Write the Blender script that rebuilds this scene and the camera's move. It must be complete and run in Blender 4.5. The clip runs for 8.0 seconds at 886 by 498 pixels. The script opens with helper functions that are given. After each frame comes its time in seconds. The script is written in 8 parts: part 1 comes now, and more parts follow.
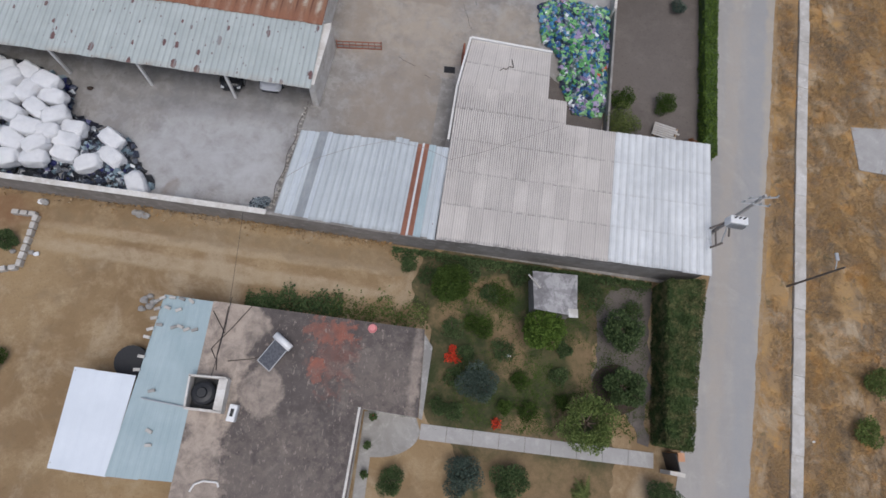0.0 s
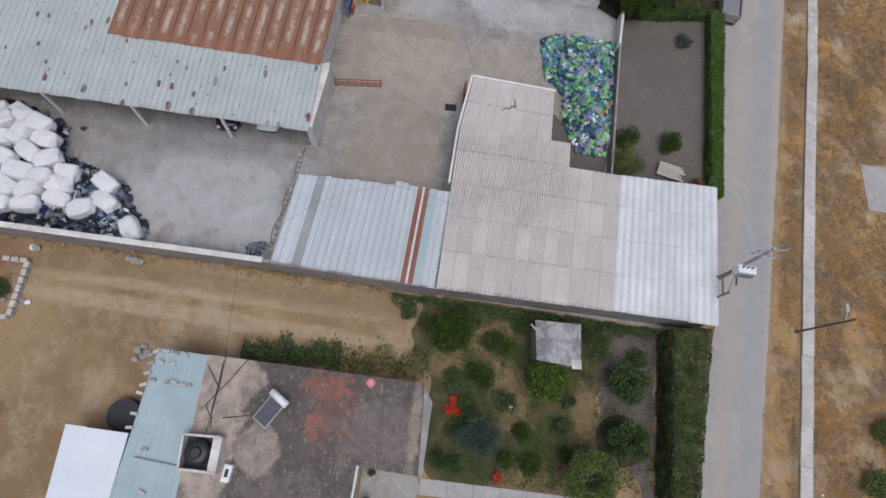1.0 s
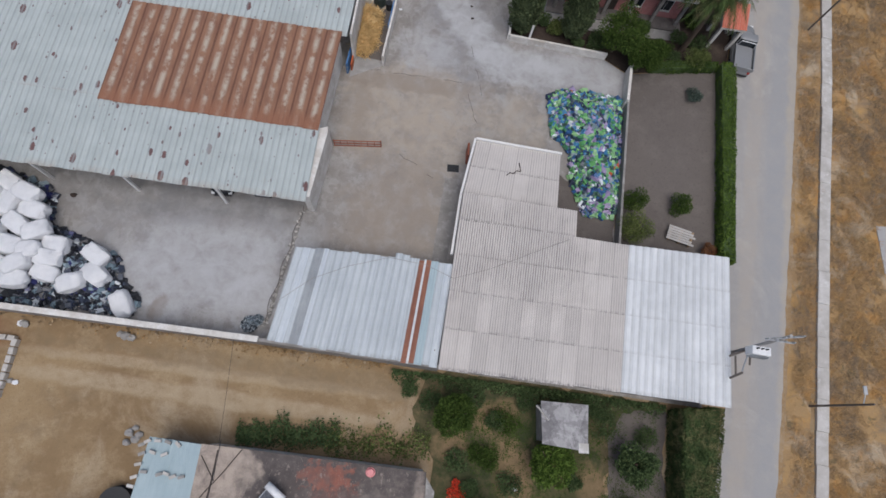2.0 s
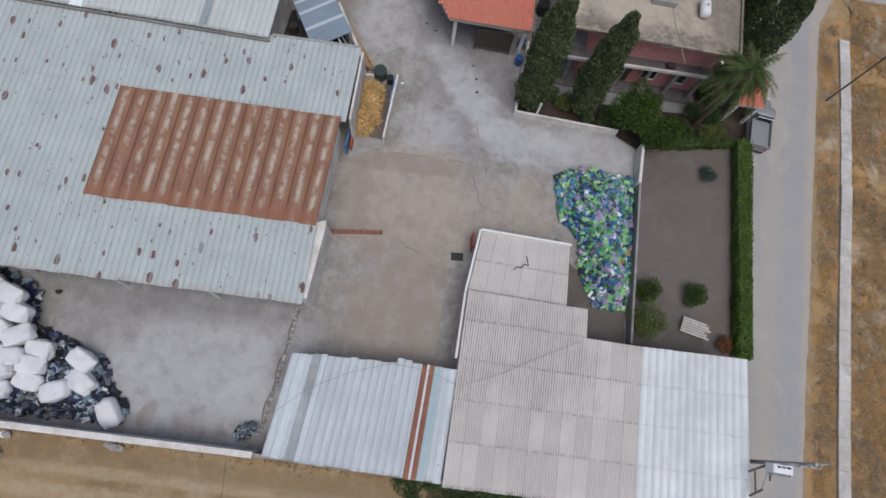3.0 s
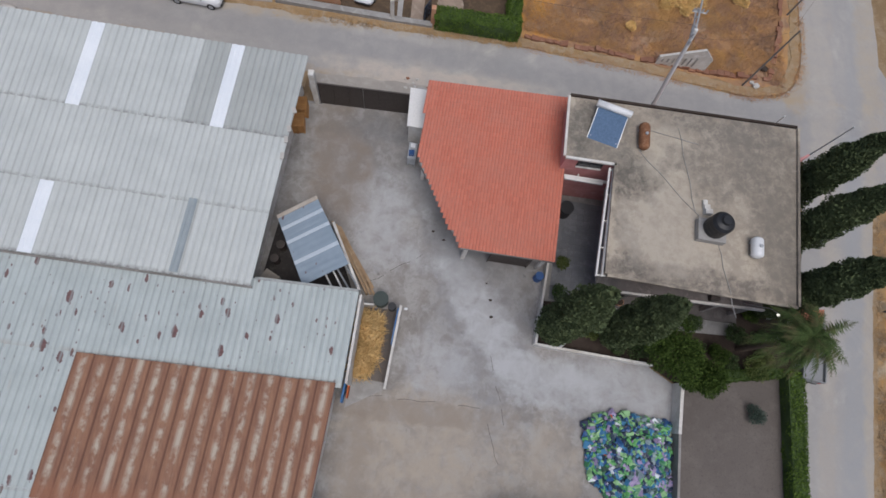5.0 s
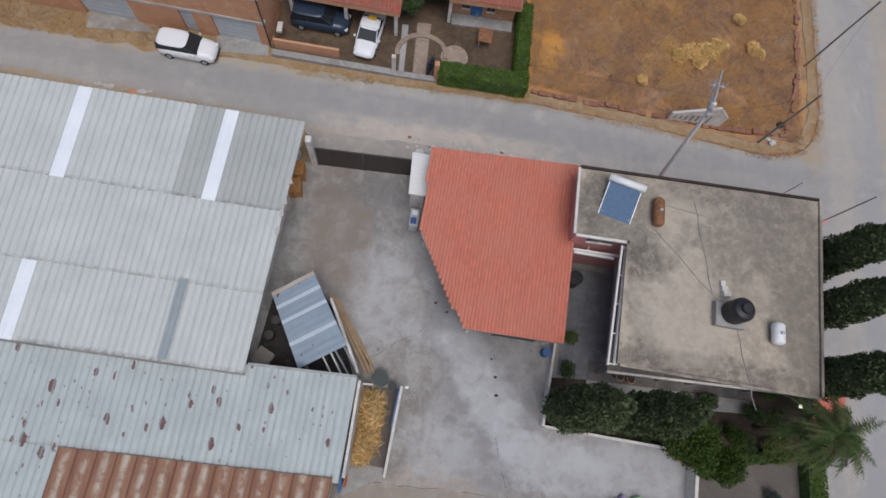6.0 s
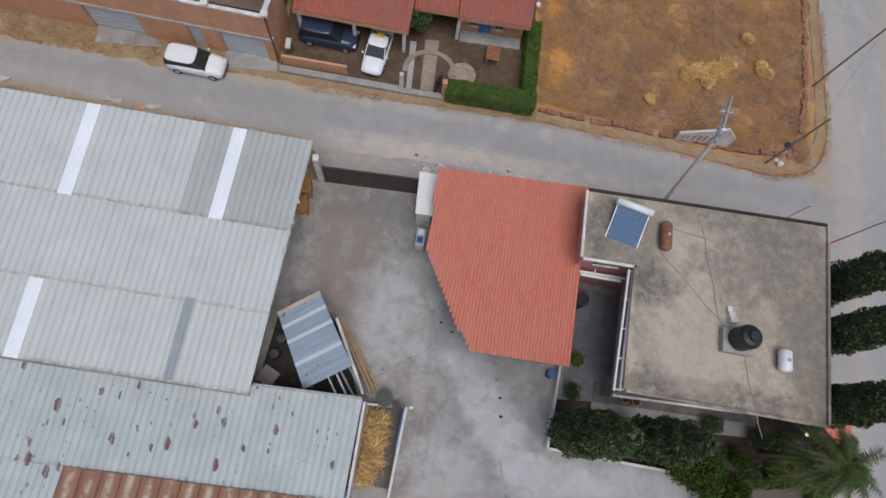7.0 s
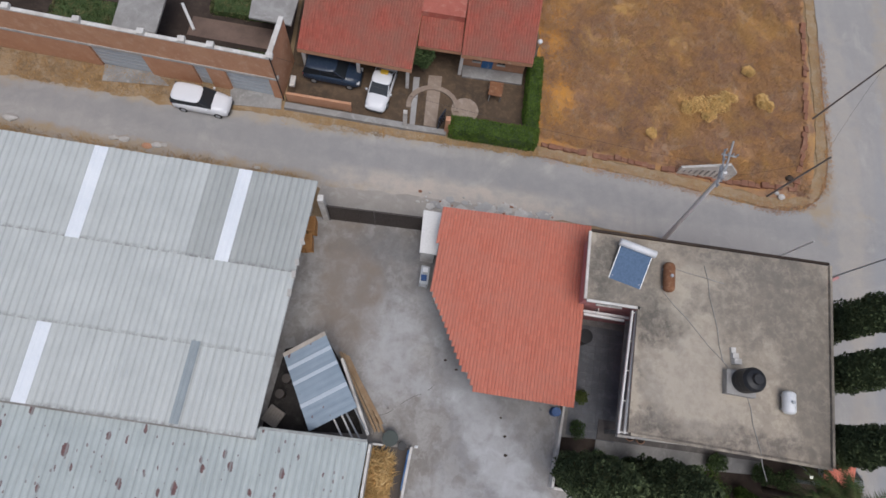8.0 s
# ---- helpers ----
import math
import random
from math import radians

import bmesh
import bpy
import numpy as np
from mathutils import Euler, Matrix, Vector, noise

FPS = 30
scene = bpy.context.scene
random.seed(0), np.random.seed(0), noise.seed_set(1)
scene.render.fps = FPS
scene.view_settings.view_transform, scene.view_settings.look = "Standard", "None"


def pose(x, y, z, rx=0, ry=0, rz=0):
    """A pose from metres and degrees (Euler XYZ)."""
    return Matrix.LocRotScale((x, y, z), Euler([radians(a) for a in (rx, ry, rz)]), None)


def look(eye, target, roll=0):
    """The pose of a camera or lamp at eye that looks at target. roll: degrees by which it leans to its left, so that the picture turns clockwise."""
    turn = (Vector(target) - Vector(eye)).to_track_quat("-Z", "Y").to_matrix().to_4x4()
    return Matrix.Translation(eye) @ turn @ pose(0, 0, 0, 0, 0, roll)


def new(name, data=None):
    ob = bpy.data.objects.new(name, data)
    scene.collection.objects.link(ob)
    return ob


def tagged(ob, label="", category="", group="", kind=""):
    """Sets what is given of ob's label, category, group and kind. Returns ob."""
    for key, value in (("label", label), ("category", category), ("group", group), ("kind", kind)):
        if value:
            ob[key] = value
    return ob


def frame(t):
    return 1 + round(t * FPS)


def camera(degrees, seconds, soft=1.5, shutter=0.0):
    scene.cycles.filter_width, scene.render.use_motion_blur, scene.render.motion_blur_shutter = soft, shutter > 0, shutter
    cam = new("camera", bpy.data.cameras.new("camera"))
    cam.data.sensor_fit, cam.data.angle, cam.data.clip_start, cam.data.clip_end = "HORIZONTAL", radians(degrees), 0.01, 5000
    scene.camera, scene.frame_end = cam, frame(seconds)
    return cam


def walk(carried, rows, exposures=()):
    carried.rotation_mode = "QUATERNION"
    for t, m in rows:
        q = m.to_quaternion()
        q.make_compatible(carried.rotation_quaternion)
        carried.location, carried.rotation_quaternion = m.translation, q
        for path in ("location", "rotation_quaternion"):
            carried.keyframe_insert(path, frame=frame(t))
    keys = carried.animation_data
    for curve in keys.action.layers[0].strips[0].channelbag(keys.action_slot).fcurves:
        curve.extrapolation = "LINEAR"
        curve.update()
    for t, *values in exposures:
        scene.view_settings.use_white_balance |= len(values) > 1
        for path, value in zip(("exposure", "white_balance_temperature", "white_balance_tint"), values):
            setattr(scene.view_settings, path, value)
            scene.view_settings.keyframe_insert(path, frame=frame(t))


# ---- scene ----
cam = camera(75.7, 8.0, soft=1.6)
EXPOSURE, KELVIN, TINT = -0.09, 6050.0, 10.0
PATH = [
    (0, (-1.566, 2.024, 39.616), (-1.434, 2.615, 37.71), 16.0),
    (0.5, (-1.535, 3.512, 39.698), (-1.408, 4.105, 37.793), 15.5),
    (1, (-1.712, 5.474, 39.731), (-1.583, 6.062, 37.823), 15.9),
    (2.5, (-2.329, 14.403, 39.993), (-2.204, 14.97, 38.079), 16.0),
    (3, (-2.712, 18.199, 40.006), (-2.585, 18.762, 38.091), 16.3),
    (3.5, (-3.126, 22.477, 39.942), (-3.0, 23.04, 38.028), 16.4),
    (4, (-3.638, 27.064, 39.828), (-3.51, 27.63, 37.914), 16.5),
    (4.5, (-3.991, 32.084, 39.599), (-3.86, 32.654, 37.687), 16.6),
    (5, (-4.473, 36.182, 39.245), (-4.334, 36.754, 37.333), 17.1),
    (5.2, (-4.516, 37.837, 39.171), (-4.379, 38.413, 37.261), 16.7),
    (6.5, (-5.059, 42.231, 38.783), (-4.926, 42.799, 36.87), 17.2),
    (7, (-5.218, 42.743, 39.166), (-5.09, 43.317, 37.254), 16.9),
    (7.5, (-5.51, 43.676, 39.658), (-5.381, 44.257, 37.748), 16.9),
    (8, (-5.611, 44.7, 40.01), (-5.489, 45.298, 38.105), 15.7),
]
walk(cam, [(t, look(eye, target, roll)) for t, eye, target, roll in PATH],
     exposures=[(0.0, EXPOSURE, KELVIN, TINT), (2.0, EXPOSURE, KELVIN, TINT), (3.5, EXPOSURE - 0.05, KELVIN, TINT), (8.0, EXPOSURE - 0.05, KELVIN, TINT)])

# ---- light: bright overcast sky ----
SUN_AZ, SUN_EL = radians(165), radians(72)      # clockwise from north (+y)
world = bpy.data.worlds.new("overcast_sky")
scene.world = world
world.use_nodes = True
wn = world.node_tree.nodes
sky = wn.new("ShaderNodeTexSky")
sky.sky_type = "NISHITA"
sky.sun_disc = False
sky.sun_elevation, sky.sun_rotation = SUN_EL, SUN_AZ
sky.air_density, sky.dust_density, sky.ozone_density = 1.0, 6.0, 1.0
wn["Background"].inputs[1].default_value = 0.103
world.node_tree.links.new(sky.outputs[0], wn["Background"].inputs[0])
sun_data = bpy.data.lights.new("sun", "SUN")
sun_data.energy, sun_data.angle, sun_data.color = 1.2, radians(40), (1.0, 0.98, 0.95)
sun_ob = new("sun", sun_data)
sun_dir = Vector((math.sin(SUN_AZ) * math.cos(SUN_EL), math.cos(SUN_AZ) * math.cos(SUN_EL), math.sin(SUN_EL)))
sun_ob.matrix_world = look(sun_dir * 80, (0, 0, 0))


# ---- materials ----
class Graph:
    """Short notation for one node material."""

    def __init__(self, name):
        self.m = bpy.data.materials.new(name)
        self.m.use_nodes = True
        self.t = self.m.node_tree
        self.b = self.t.nodes["Principled BSDF"]
        self.pos = self.t.nodes.new("ShaderNodeNewGeometry").outputs["Position"]

    def put(self, socket, v):
        if isinstance(v, (int, float)):
            socket.default_value = v
        elif isinstance(v, tuple):
            socket.default_value = (*v, 1.0) if len(v) == 3 and len(socket.default_value) == 4 else v
        else:
            self.t.links.new(v, socket)

    def mapped(self, scale=(1, 1, 1), turn=0.0):
        n = self.t.nodes.new("ShaderNodeMapping")
        self.put(n.inputs["Vector"], self.pos)
        n.inputs["Scale"].default_value = scale
        n.inputs["Rotation"].default_value = (0, 0, radians(turn))
        return n.outputs[0]

    def noise(self, scale, detail=4.0, rough=0.6, vec=None, warp=0.0):
        n = self.t.nodes.new("ShaderNodeTexNoise")
        self.put(n.inputs["Vector"], vec or self.pos)
        n.inputs["Scale"].default_value, n.inputs["Detail"].default_value = scale, detail
        n.inputs["Roughness"].default_value, n.inputs["Distortion"].default_value = rough, warp
        return n.outputs["Fac"]

    def voronoi(self, scale, feature="F1", out="Distance", vec=None, rand=1.0):
        n = self.t.nodes.new("ShaderNodeTexVoronoi")
        n.feature = feature
        self.put(n.inputs["Vector"], vec or self.pos)
        n.inputs["Scale"].default_value, n.inputs["Randomness"].default_value = scale, rand
        return n.outputs[out]

    def ramp(self, v, lo, hi, a=0.0, b=1.0):
        n = self.t.nodes.new("ShaderNodeMapRange")
        self.put(n.inputs[0], v)
        for i, x in zip((1, 2, 3, 4), (lo, hi, a, b)):
            n.inputs[i].default_value = x
        return n.outputs[0]

    def math(self, op, a, b=0.0):
        n = self.t.nodes.new("ShaderNodeMath")
        n.operation = op
        self.put(n.inputs[0], a), self.put(n.inputs[1], b)
        return n.outputs[0]

    def mix(self, f, a, b, kind="MIX"):
        n = self.t.nodes.new("ShaderNodeMix")
        n.data_type, n.blend_type = "RGBA", kind
        self.put(n.inputs[0], f), self.put(n.inputs[6], a), self.put(n.inputs[7], b)
        return n.outputs[2]

    def blob(self, cx, cy, rx, ry, turn=0.0, wob=0.5, scale=0.5, soft=0.5):
        """1 inside an uneven patch on the plan, 0 outside."""
        n = self.t.nodes.new("ShaderNodeMapping")
        n.vector_type = "TEXTURE"
        self.put(n.inputs["Vector"], self.pos)
        n.inputs["Location"].default_value = (cx, cy, 0)
        n.inputs["Rotation"].default_value = (0, 0, radians(turn))
        n.inputs["Scale"].default_value = (rx, ry, 1000.0)
        d = self.t.nodes.new("ShaderNodeVectorMath")
        d.operation = "LENGTH"
        self.put(d.inputs[0], n.outputs[0])
        w = self.ramp(self.noise(scale, 5, 0.65), 0.25, 0.75, -wob, wob)
        return self.ramp(self.math("ADD", d.outputs["Value"], w), 1.0 - soft / 2, 1.0 + soft / 2, 1, 0)

    def uv(self, axis):
        n = self.t.nodes.new("ShaderNodeSeparateXYZ")
        self.put(n.inputs[0], self.t.nodes.new("ShaderNodeTexCoord").outputs["UV"])
        return n.outputs[axis]

    def island(self):
        return self.t.nodes.new("ShaderNodeNewGeometry").outputs["Random Per Island"]

    def each(self):
        return self.t.nodes.new("ShaderNodeObjectInfo").outputs["Random"]

    def ladder(self, v, stops):
        n = self.t.nodes.new("ShaderNodeValToRGB")
        self.put(n.inputs[0], v)
        r = n.color_ramp
        r.interpolation = "CONSTANT"
        for i, (p, c) in enumerate(stops):
            e = r.elements[i] if i < 2 else r.elements.new(p)
            e.position, e.color = p, (*c, 1)
        return n.outputs[0]

    def done(self, colour, rough=0.85, bump=None, depth=0.02, metal=0.0, spec=0.3):
        self.put(self.b.inputs["Base Color"], colour)
        self.put(self.b.inputs["Roughness"], rough)
        self.put(self.b.inputs["Metallic"], metal)
        self.b.inputs["Specular IOR Level"].default_value = spec
        if bump is not None:
            n = self.t.nodes.new("ShaderNodeBump")
            n.inputs["Distance"].default_value = depth
            n.inputs["Strength"].default_value = 0.7
            self.put(n.inputs["Height"], bump)
            self.t.links.new(n.outputs[0], self.b.inputs["Normal"])
        return self.m


def surf(name, base, dark, light=None, big=0.35, fine=9.0, rough=0.85, metal=0.0, depth=0.01, vary=0.0, spec=0.3):
    """A worn surface: broad stains, fine grain and a little relief."""
    g = Graph(name)
    c = g.mix(g.ramp(g.noise(big, 5, 0.65), 0.38, 0.68), base, dark)
    if light:
        c = g.mix(g.ramp(g.noise(big * 2.7, 4, 0.6, g.mapped((1, 1, 1), 37)), 0.52, 0.72), c, light)
    n = g.noise(fine, 5, 0.7)
    c = g.mix(g.ramp(n, 0.3, 0.75, 0.0, 0.35), c, tuple(x * 0.55 for x in base))
    if vary:
        c = g.mix(g.ramp(g.each(), 0, 1, 0, vary), c, dark)
    return g.done(c, g.ramp(n, 0.2, 0.8, max(0.05, rough - 0.12), min(1.0, rough + 0.1)), n, depth, metal, spec)


def patchwork(g, cols, big, extra=()):
    """Broad uneven tones of a stretch of ground: three soil tones, then (colour, scale, turn, low, high, amount)."""
    c = g.mix(g.ramp(g.noise(big, 6, 0.6, None, 0.6), 0.40, 0.60), cols[0], cols[1])
    c = g.mix(g.ramp(g.noise(big * 5, 5, 0.7), 0.48, 0.72), c, cols[2])
    for col, scale, turn, lo, hi, amount in extra:
        c = g.mix(g.ramp(g.noise(scale, 6, 0.66, g.mapped((1, 1, 1), turn), 0.8), lo, hi, 0, amount), c, col)
    return c


def ground_mat(name, cols, green=None, big=0.12, extra=(), blobs=(), speck=0.7):
    """Dry soil in three tones with scattered growth; blobs: (colour, amount, patch)."""
    g = Graph(name)
    c = patchwork(g, cols, big, extra)
    c = g.mix(g.ramp(g.noise(4.5, 4, 0.75), 0.55, 0.78, 0, speck), c, tuple(x * 0.5 for x in cols[1]))
    if green:
        c = g.mix(g.ramp(g.noise(0.30, 6, 0.7, g.mapped((1, 1, 1), 60), 0.6), *green[1]), c, green[0])
    for col, amount, args in blobs:
        c = g.mix(g.math("MULTIPLY", g.blob(*args), g.ramp(g.noise(1.6, 6, 0.7), 0.34, 0.6, amount * 0.45, amount)), c, col)
    n = g.noise(14, 5, 0.75)
    c = g.mix(g.ramp(n, 0.35, 0.7, 0, 0.45), c, tuple(x * 0.6 for x in cols[0]))
    return g.done(c, 0.95, g.math("ADD", n, g.noise(2.0)), 0.025, spec=0.1)


def concrete_mat(name, base, dark, light, scale=0.22, cracks=0.25, patches=(), mottle=0.45, streaks=0.0, grain=0.8, flecks=None, crisp=0.16):
    g = Graph(name)
    c = g.mix(g.ramp(g.noise(scale, 6, 0.62, None, 0.8), 0.36, 0.66), base, dark)
    c = g.mix(g.ramp(g.noise(scale * 1.7, 6, 0.7, g.mapped((1, 1, 1), 71), 1.2), 0.53, 0.7), c, light)
    c = g.mix(g.ramp(g.noise(scale * 6, 5, 0.7), 0.55, 0.75, 0, 0.5), c, dark)
    if cracks:
        e = g.voronoi(cracks, "DISTANCE_TO_EDGE", vec=g.mapped((1, 1, 1), 20))
        e = g.math("ADD", e, g.ramp(g.noise(1.2, 4), 0.3, 0.7, -0.015, 0.06))
        c = g.mix(g.ramp(e, 0.004, 0.012, 0.55, 0.0), c, tuple(x * 0.4 for x in dark))
    c = g.mix(g.ramp(g.noise(0.95, 7, 0.66, g.mapped((1, 1, 1), 15), 0.7), 0.45, 0.66, 0, mottle * 0.8), c, dark)
    c = g.mix(g.ramp(g.noise(1.3, 7, 0.66, g.mapped((1, 1, 1), 50), 0.5), 0.50, 0.68, 0, mottle * 0.8), c, light)
    if mottle > 0.55:
        c = g.mix(g.ramp(g.noise(0.55, 6, 0.68, g.mapped((1, 1, 1), 33), 1.4), 0.50, 0.64, 0, 0.55), c, light)
        c = g.mix(g.ramp(g.noise(0.42, 6, 0.7, g.mapped((1, 1, 1), 80), 1.0), 0.52, 0.66, 0, 0.5), c, dark)
        c = g.mix(g.ramp(g.noise(0.85, 9, 0.62, g.mapped((1.25, 0.8, 1), 12), 0.3), 0.51, 0.545, 0, 0.5), c, light)
        c = g.mix(g.ramp(g.noise(0.6, 9, 0.64, g.mapped((0.9, 1.3, 1), 64), 0.3), 0.53, 0.565, 0, 0.46), c, dark)
        c = g.mix(g.ramp(g.noise(1.9, 8, 0.7, g.mapped((1, 1, 1), 140)), 0.55, 0.60, 0, 0.22), c, tuple(x * 0.75 for x in dark))
    if streaks:
        c = g.mix(g.ramp(g.noise(1.0, 4, 0.6, g.mapped((1.5, 0.06, 1), -9)), 0.46, 0.66, 0, streaks), c, dark)
        c = g.mix(g.ramp(g.noise(1.0, 4, 0.6, g.mapped((0.06, 1.5, 1), 5)), 0.52, 0.7, 0, streaks * 0.25), c, light)
    for col, amount, args in patches:
        c = g.mix(g.math("MULTIPLY", g.blob(*args), g.ramp(g.noise(grain, 8, 0.66, None, 0.4), 0.5 - crisp, 0.5 + crisp * 0.7, amount * 0.35, amount)), c, col)
    if flecks:
        for stretch, turn, lo, amount in (((4.2, 1.5, 1), 4, 0.60, 0.6), ((2.6, 1.9, 1), 50, 0.615, 0.65), ((7.0, 4.0, 1), 20, 0.63, 0.6)):
            c = g.mix(g.ramp(g.noise(1.0, 5, 0.75, g.mapped(stretch, turn)), lo, lo + 0.03, 0, amount), c, flecks)
    n = g.noise(22, 5, 0.7)
    c = g.mix(g.ramp(n, 0.35, 0.7, 0, 0.25), c, tuple(x * 0.55 for x in base))
    return g.done(c, g.ramp(g.noise(0.8), 0.3, 0.7, 0.65, 0.95), n, 0.01)


def sheet_mat(name, base, dark, rust=0.0, streak=0.3, rough=0.5, metal=0.15, rust_col=(0.105, 0.046, 0.044), lap=0.0, ribs=0):
    """Old roofing sheet; rust: share of blotches; streaks run along the ribs (near north-south)."""
    g = Graph(name)
    along = g.mapped((3.2, 0.22, 1), 5)
    c = g.mix(g.ramp(g.noise(0.5, 5, 0.6), 0.36, 0.68), base, dark)
    c = g.mix(g.ramp(g.noise(1.0, 4, 0.65, along), 0.45, 0.75, 0, streak), c, dark)
    c = g.mix(g.ramp(g.each(), 0, 1, 0, 0.3), c, dark)
    if rust:
        for scale, aspect, r0, share, strength in ((0.66, 0.50, 0.10, rust, 0.95), (0.88, 0.42, 0.072, rust, 0.9), (1.9, 0.6, 0.09, rust * 0.4, 0.65)):
            v = g.t.nodes.new("ShaderNodeTexVoronoi")
            v.voronoi_dimensions = "2D"
            g.put(v.inputs["Vector"], g.mapped((1.0, aspect, 0.0), 6 + scale))
            v.inputs["Scale"].default_value = scale
            sep = g.t.nodes.new("ShaderNodeSeparateColor")
            g.put(sep.inputs[0], v.outputs["Color"])
            d = g.math("ADD", v.outputs["Distance"], g.ramp(g.noise(4.5, 4, 0.7), 0.3, 0.7, -0.035, 0.035))
            d = g.math("ADD", d, g.ramp(sep.outputs[1], 0, 1, 0.06, -0.02))
            spot = g.math("MULTIPLY", g.ramp(d, r0, r0 + 0.022, 1, 0), g.ramp(sep.outputs[0], 1 - share - 0.02, 1 - share))
            tone = g.mix(g.ramp(g.noise(9, 3), 0.4, 0.62), rust_col, tuple(x * 1.5 for x in rust_col))
            c = g.mix(g.math("MULTIPLY", spot, strength), c, tone)
        c = g.mix(g.math("MULTIPLY", g.ramp(g.noise(0.9, 5, 0.7, g.mapped((2.4, 0.5, 1), 5)), 0.60, 0.75), 0.3 if rust > 0.2 else 0.1), c, (0.36, 0.29, 0.24))
    # Groove colour darkened to paint the rib shading that flat light loses.
    if ribs:
        low = g.ramp(g.math("ABSOLUTE", g.math("SUBTRACT", g.math("FRACT", g.math("MULTIPLY", g.uv(0), float(ribs))), 0.5)), 0.26, 0.46)
        c = g.mix(g.math("MULTIPLY", low, g.ramp(g.noise(1.2, 3), 0.3, 0.7, 0.35, 0.75)), c, tuple(x * 0.72 for x in dark))
    if lap:
        edge = g.math("MULTIPLY", g.ramp(g.uv(1), 0.03, 0.55 if rust else 0.30, 1, 0), g.ramp(g.noise(3.0 if not rust else 0.9, 4, 0.7), 0.38, 0.62))
        c = g.mix(g.math("MULTIPLY", edge, lap), c, (0.34, 0.265, 0.205) if rust else (0.16, 0.15, 0.14))
        side = g.ramp(g.math("ABSOLUTE", g.math("SUBTRACT", g.uv(0), 0.5)), 0.465, 0.5, 0, lap * 0.6)
        c = g.mix(side, c, tuple(x * 0.6 for x in dark))
    n = g.noise(18, 4, 0.7)
    return g.done(c, g.ramp(g.noise(2.5), 0.3, 0.7, rough - 0.1, rough + 0.2), n, 0.004, metal, 0.4)


def leaf_mat(name, a, b, c3=None, rough=0.6):
    g = Graph(name)
    c = g.mix(g.island(), a, b)
    c = g.mix(g.ramp(g.noise(0.9, 4, 0.65), 0.42, 0.66, 0, 0.55), c, tuple(x * 0.62 for x in a))
    if c3:
        c = g.mix(g.ramp(g.noise(1.3, 3), 0.45, 0.7), c, c3)
    return g.done(c, rough + 0.2, None, spec=0.1)


def blade_mat(name, cols, big, extra, island=0.22):
    """Dry blades that take their tone from the ground they stand on."""
    g = Graph(name)
    c = patchwork(g, cols, big, extra)
    c = g.mix(g.ramp(g.island(), 0, 1, 0, island * 2), c, tuple(x * 0.62 for x in cols[1]))
    c = g.mix(g.ramp(g.island(), 0.6, 1, 0, island * 2), c, tuple(min(1, x * 1.35) for x in cols[2]))
    return g.done(c, 0.8, None, spec=0.15)


def plain(name, c, rough=0.5, metal=0.0, spec=0.4, vary=0.12):
    g = Graph(name)
    n = g.noise(7, 4, 0.7)
    k = g.mix(g.ramp(n, 0.35, 0.75, 0, vary * 3), c, tuple(x * 0.6 for x in c))
    return g.done(k, g.ramp(n, 0.2, 0.8, max(0.03, rough - 0.1), min(1, rough + 0.15)), n, 0.003, metal, spec)


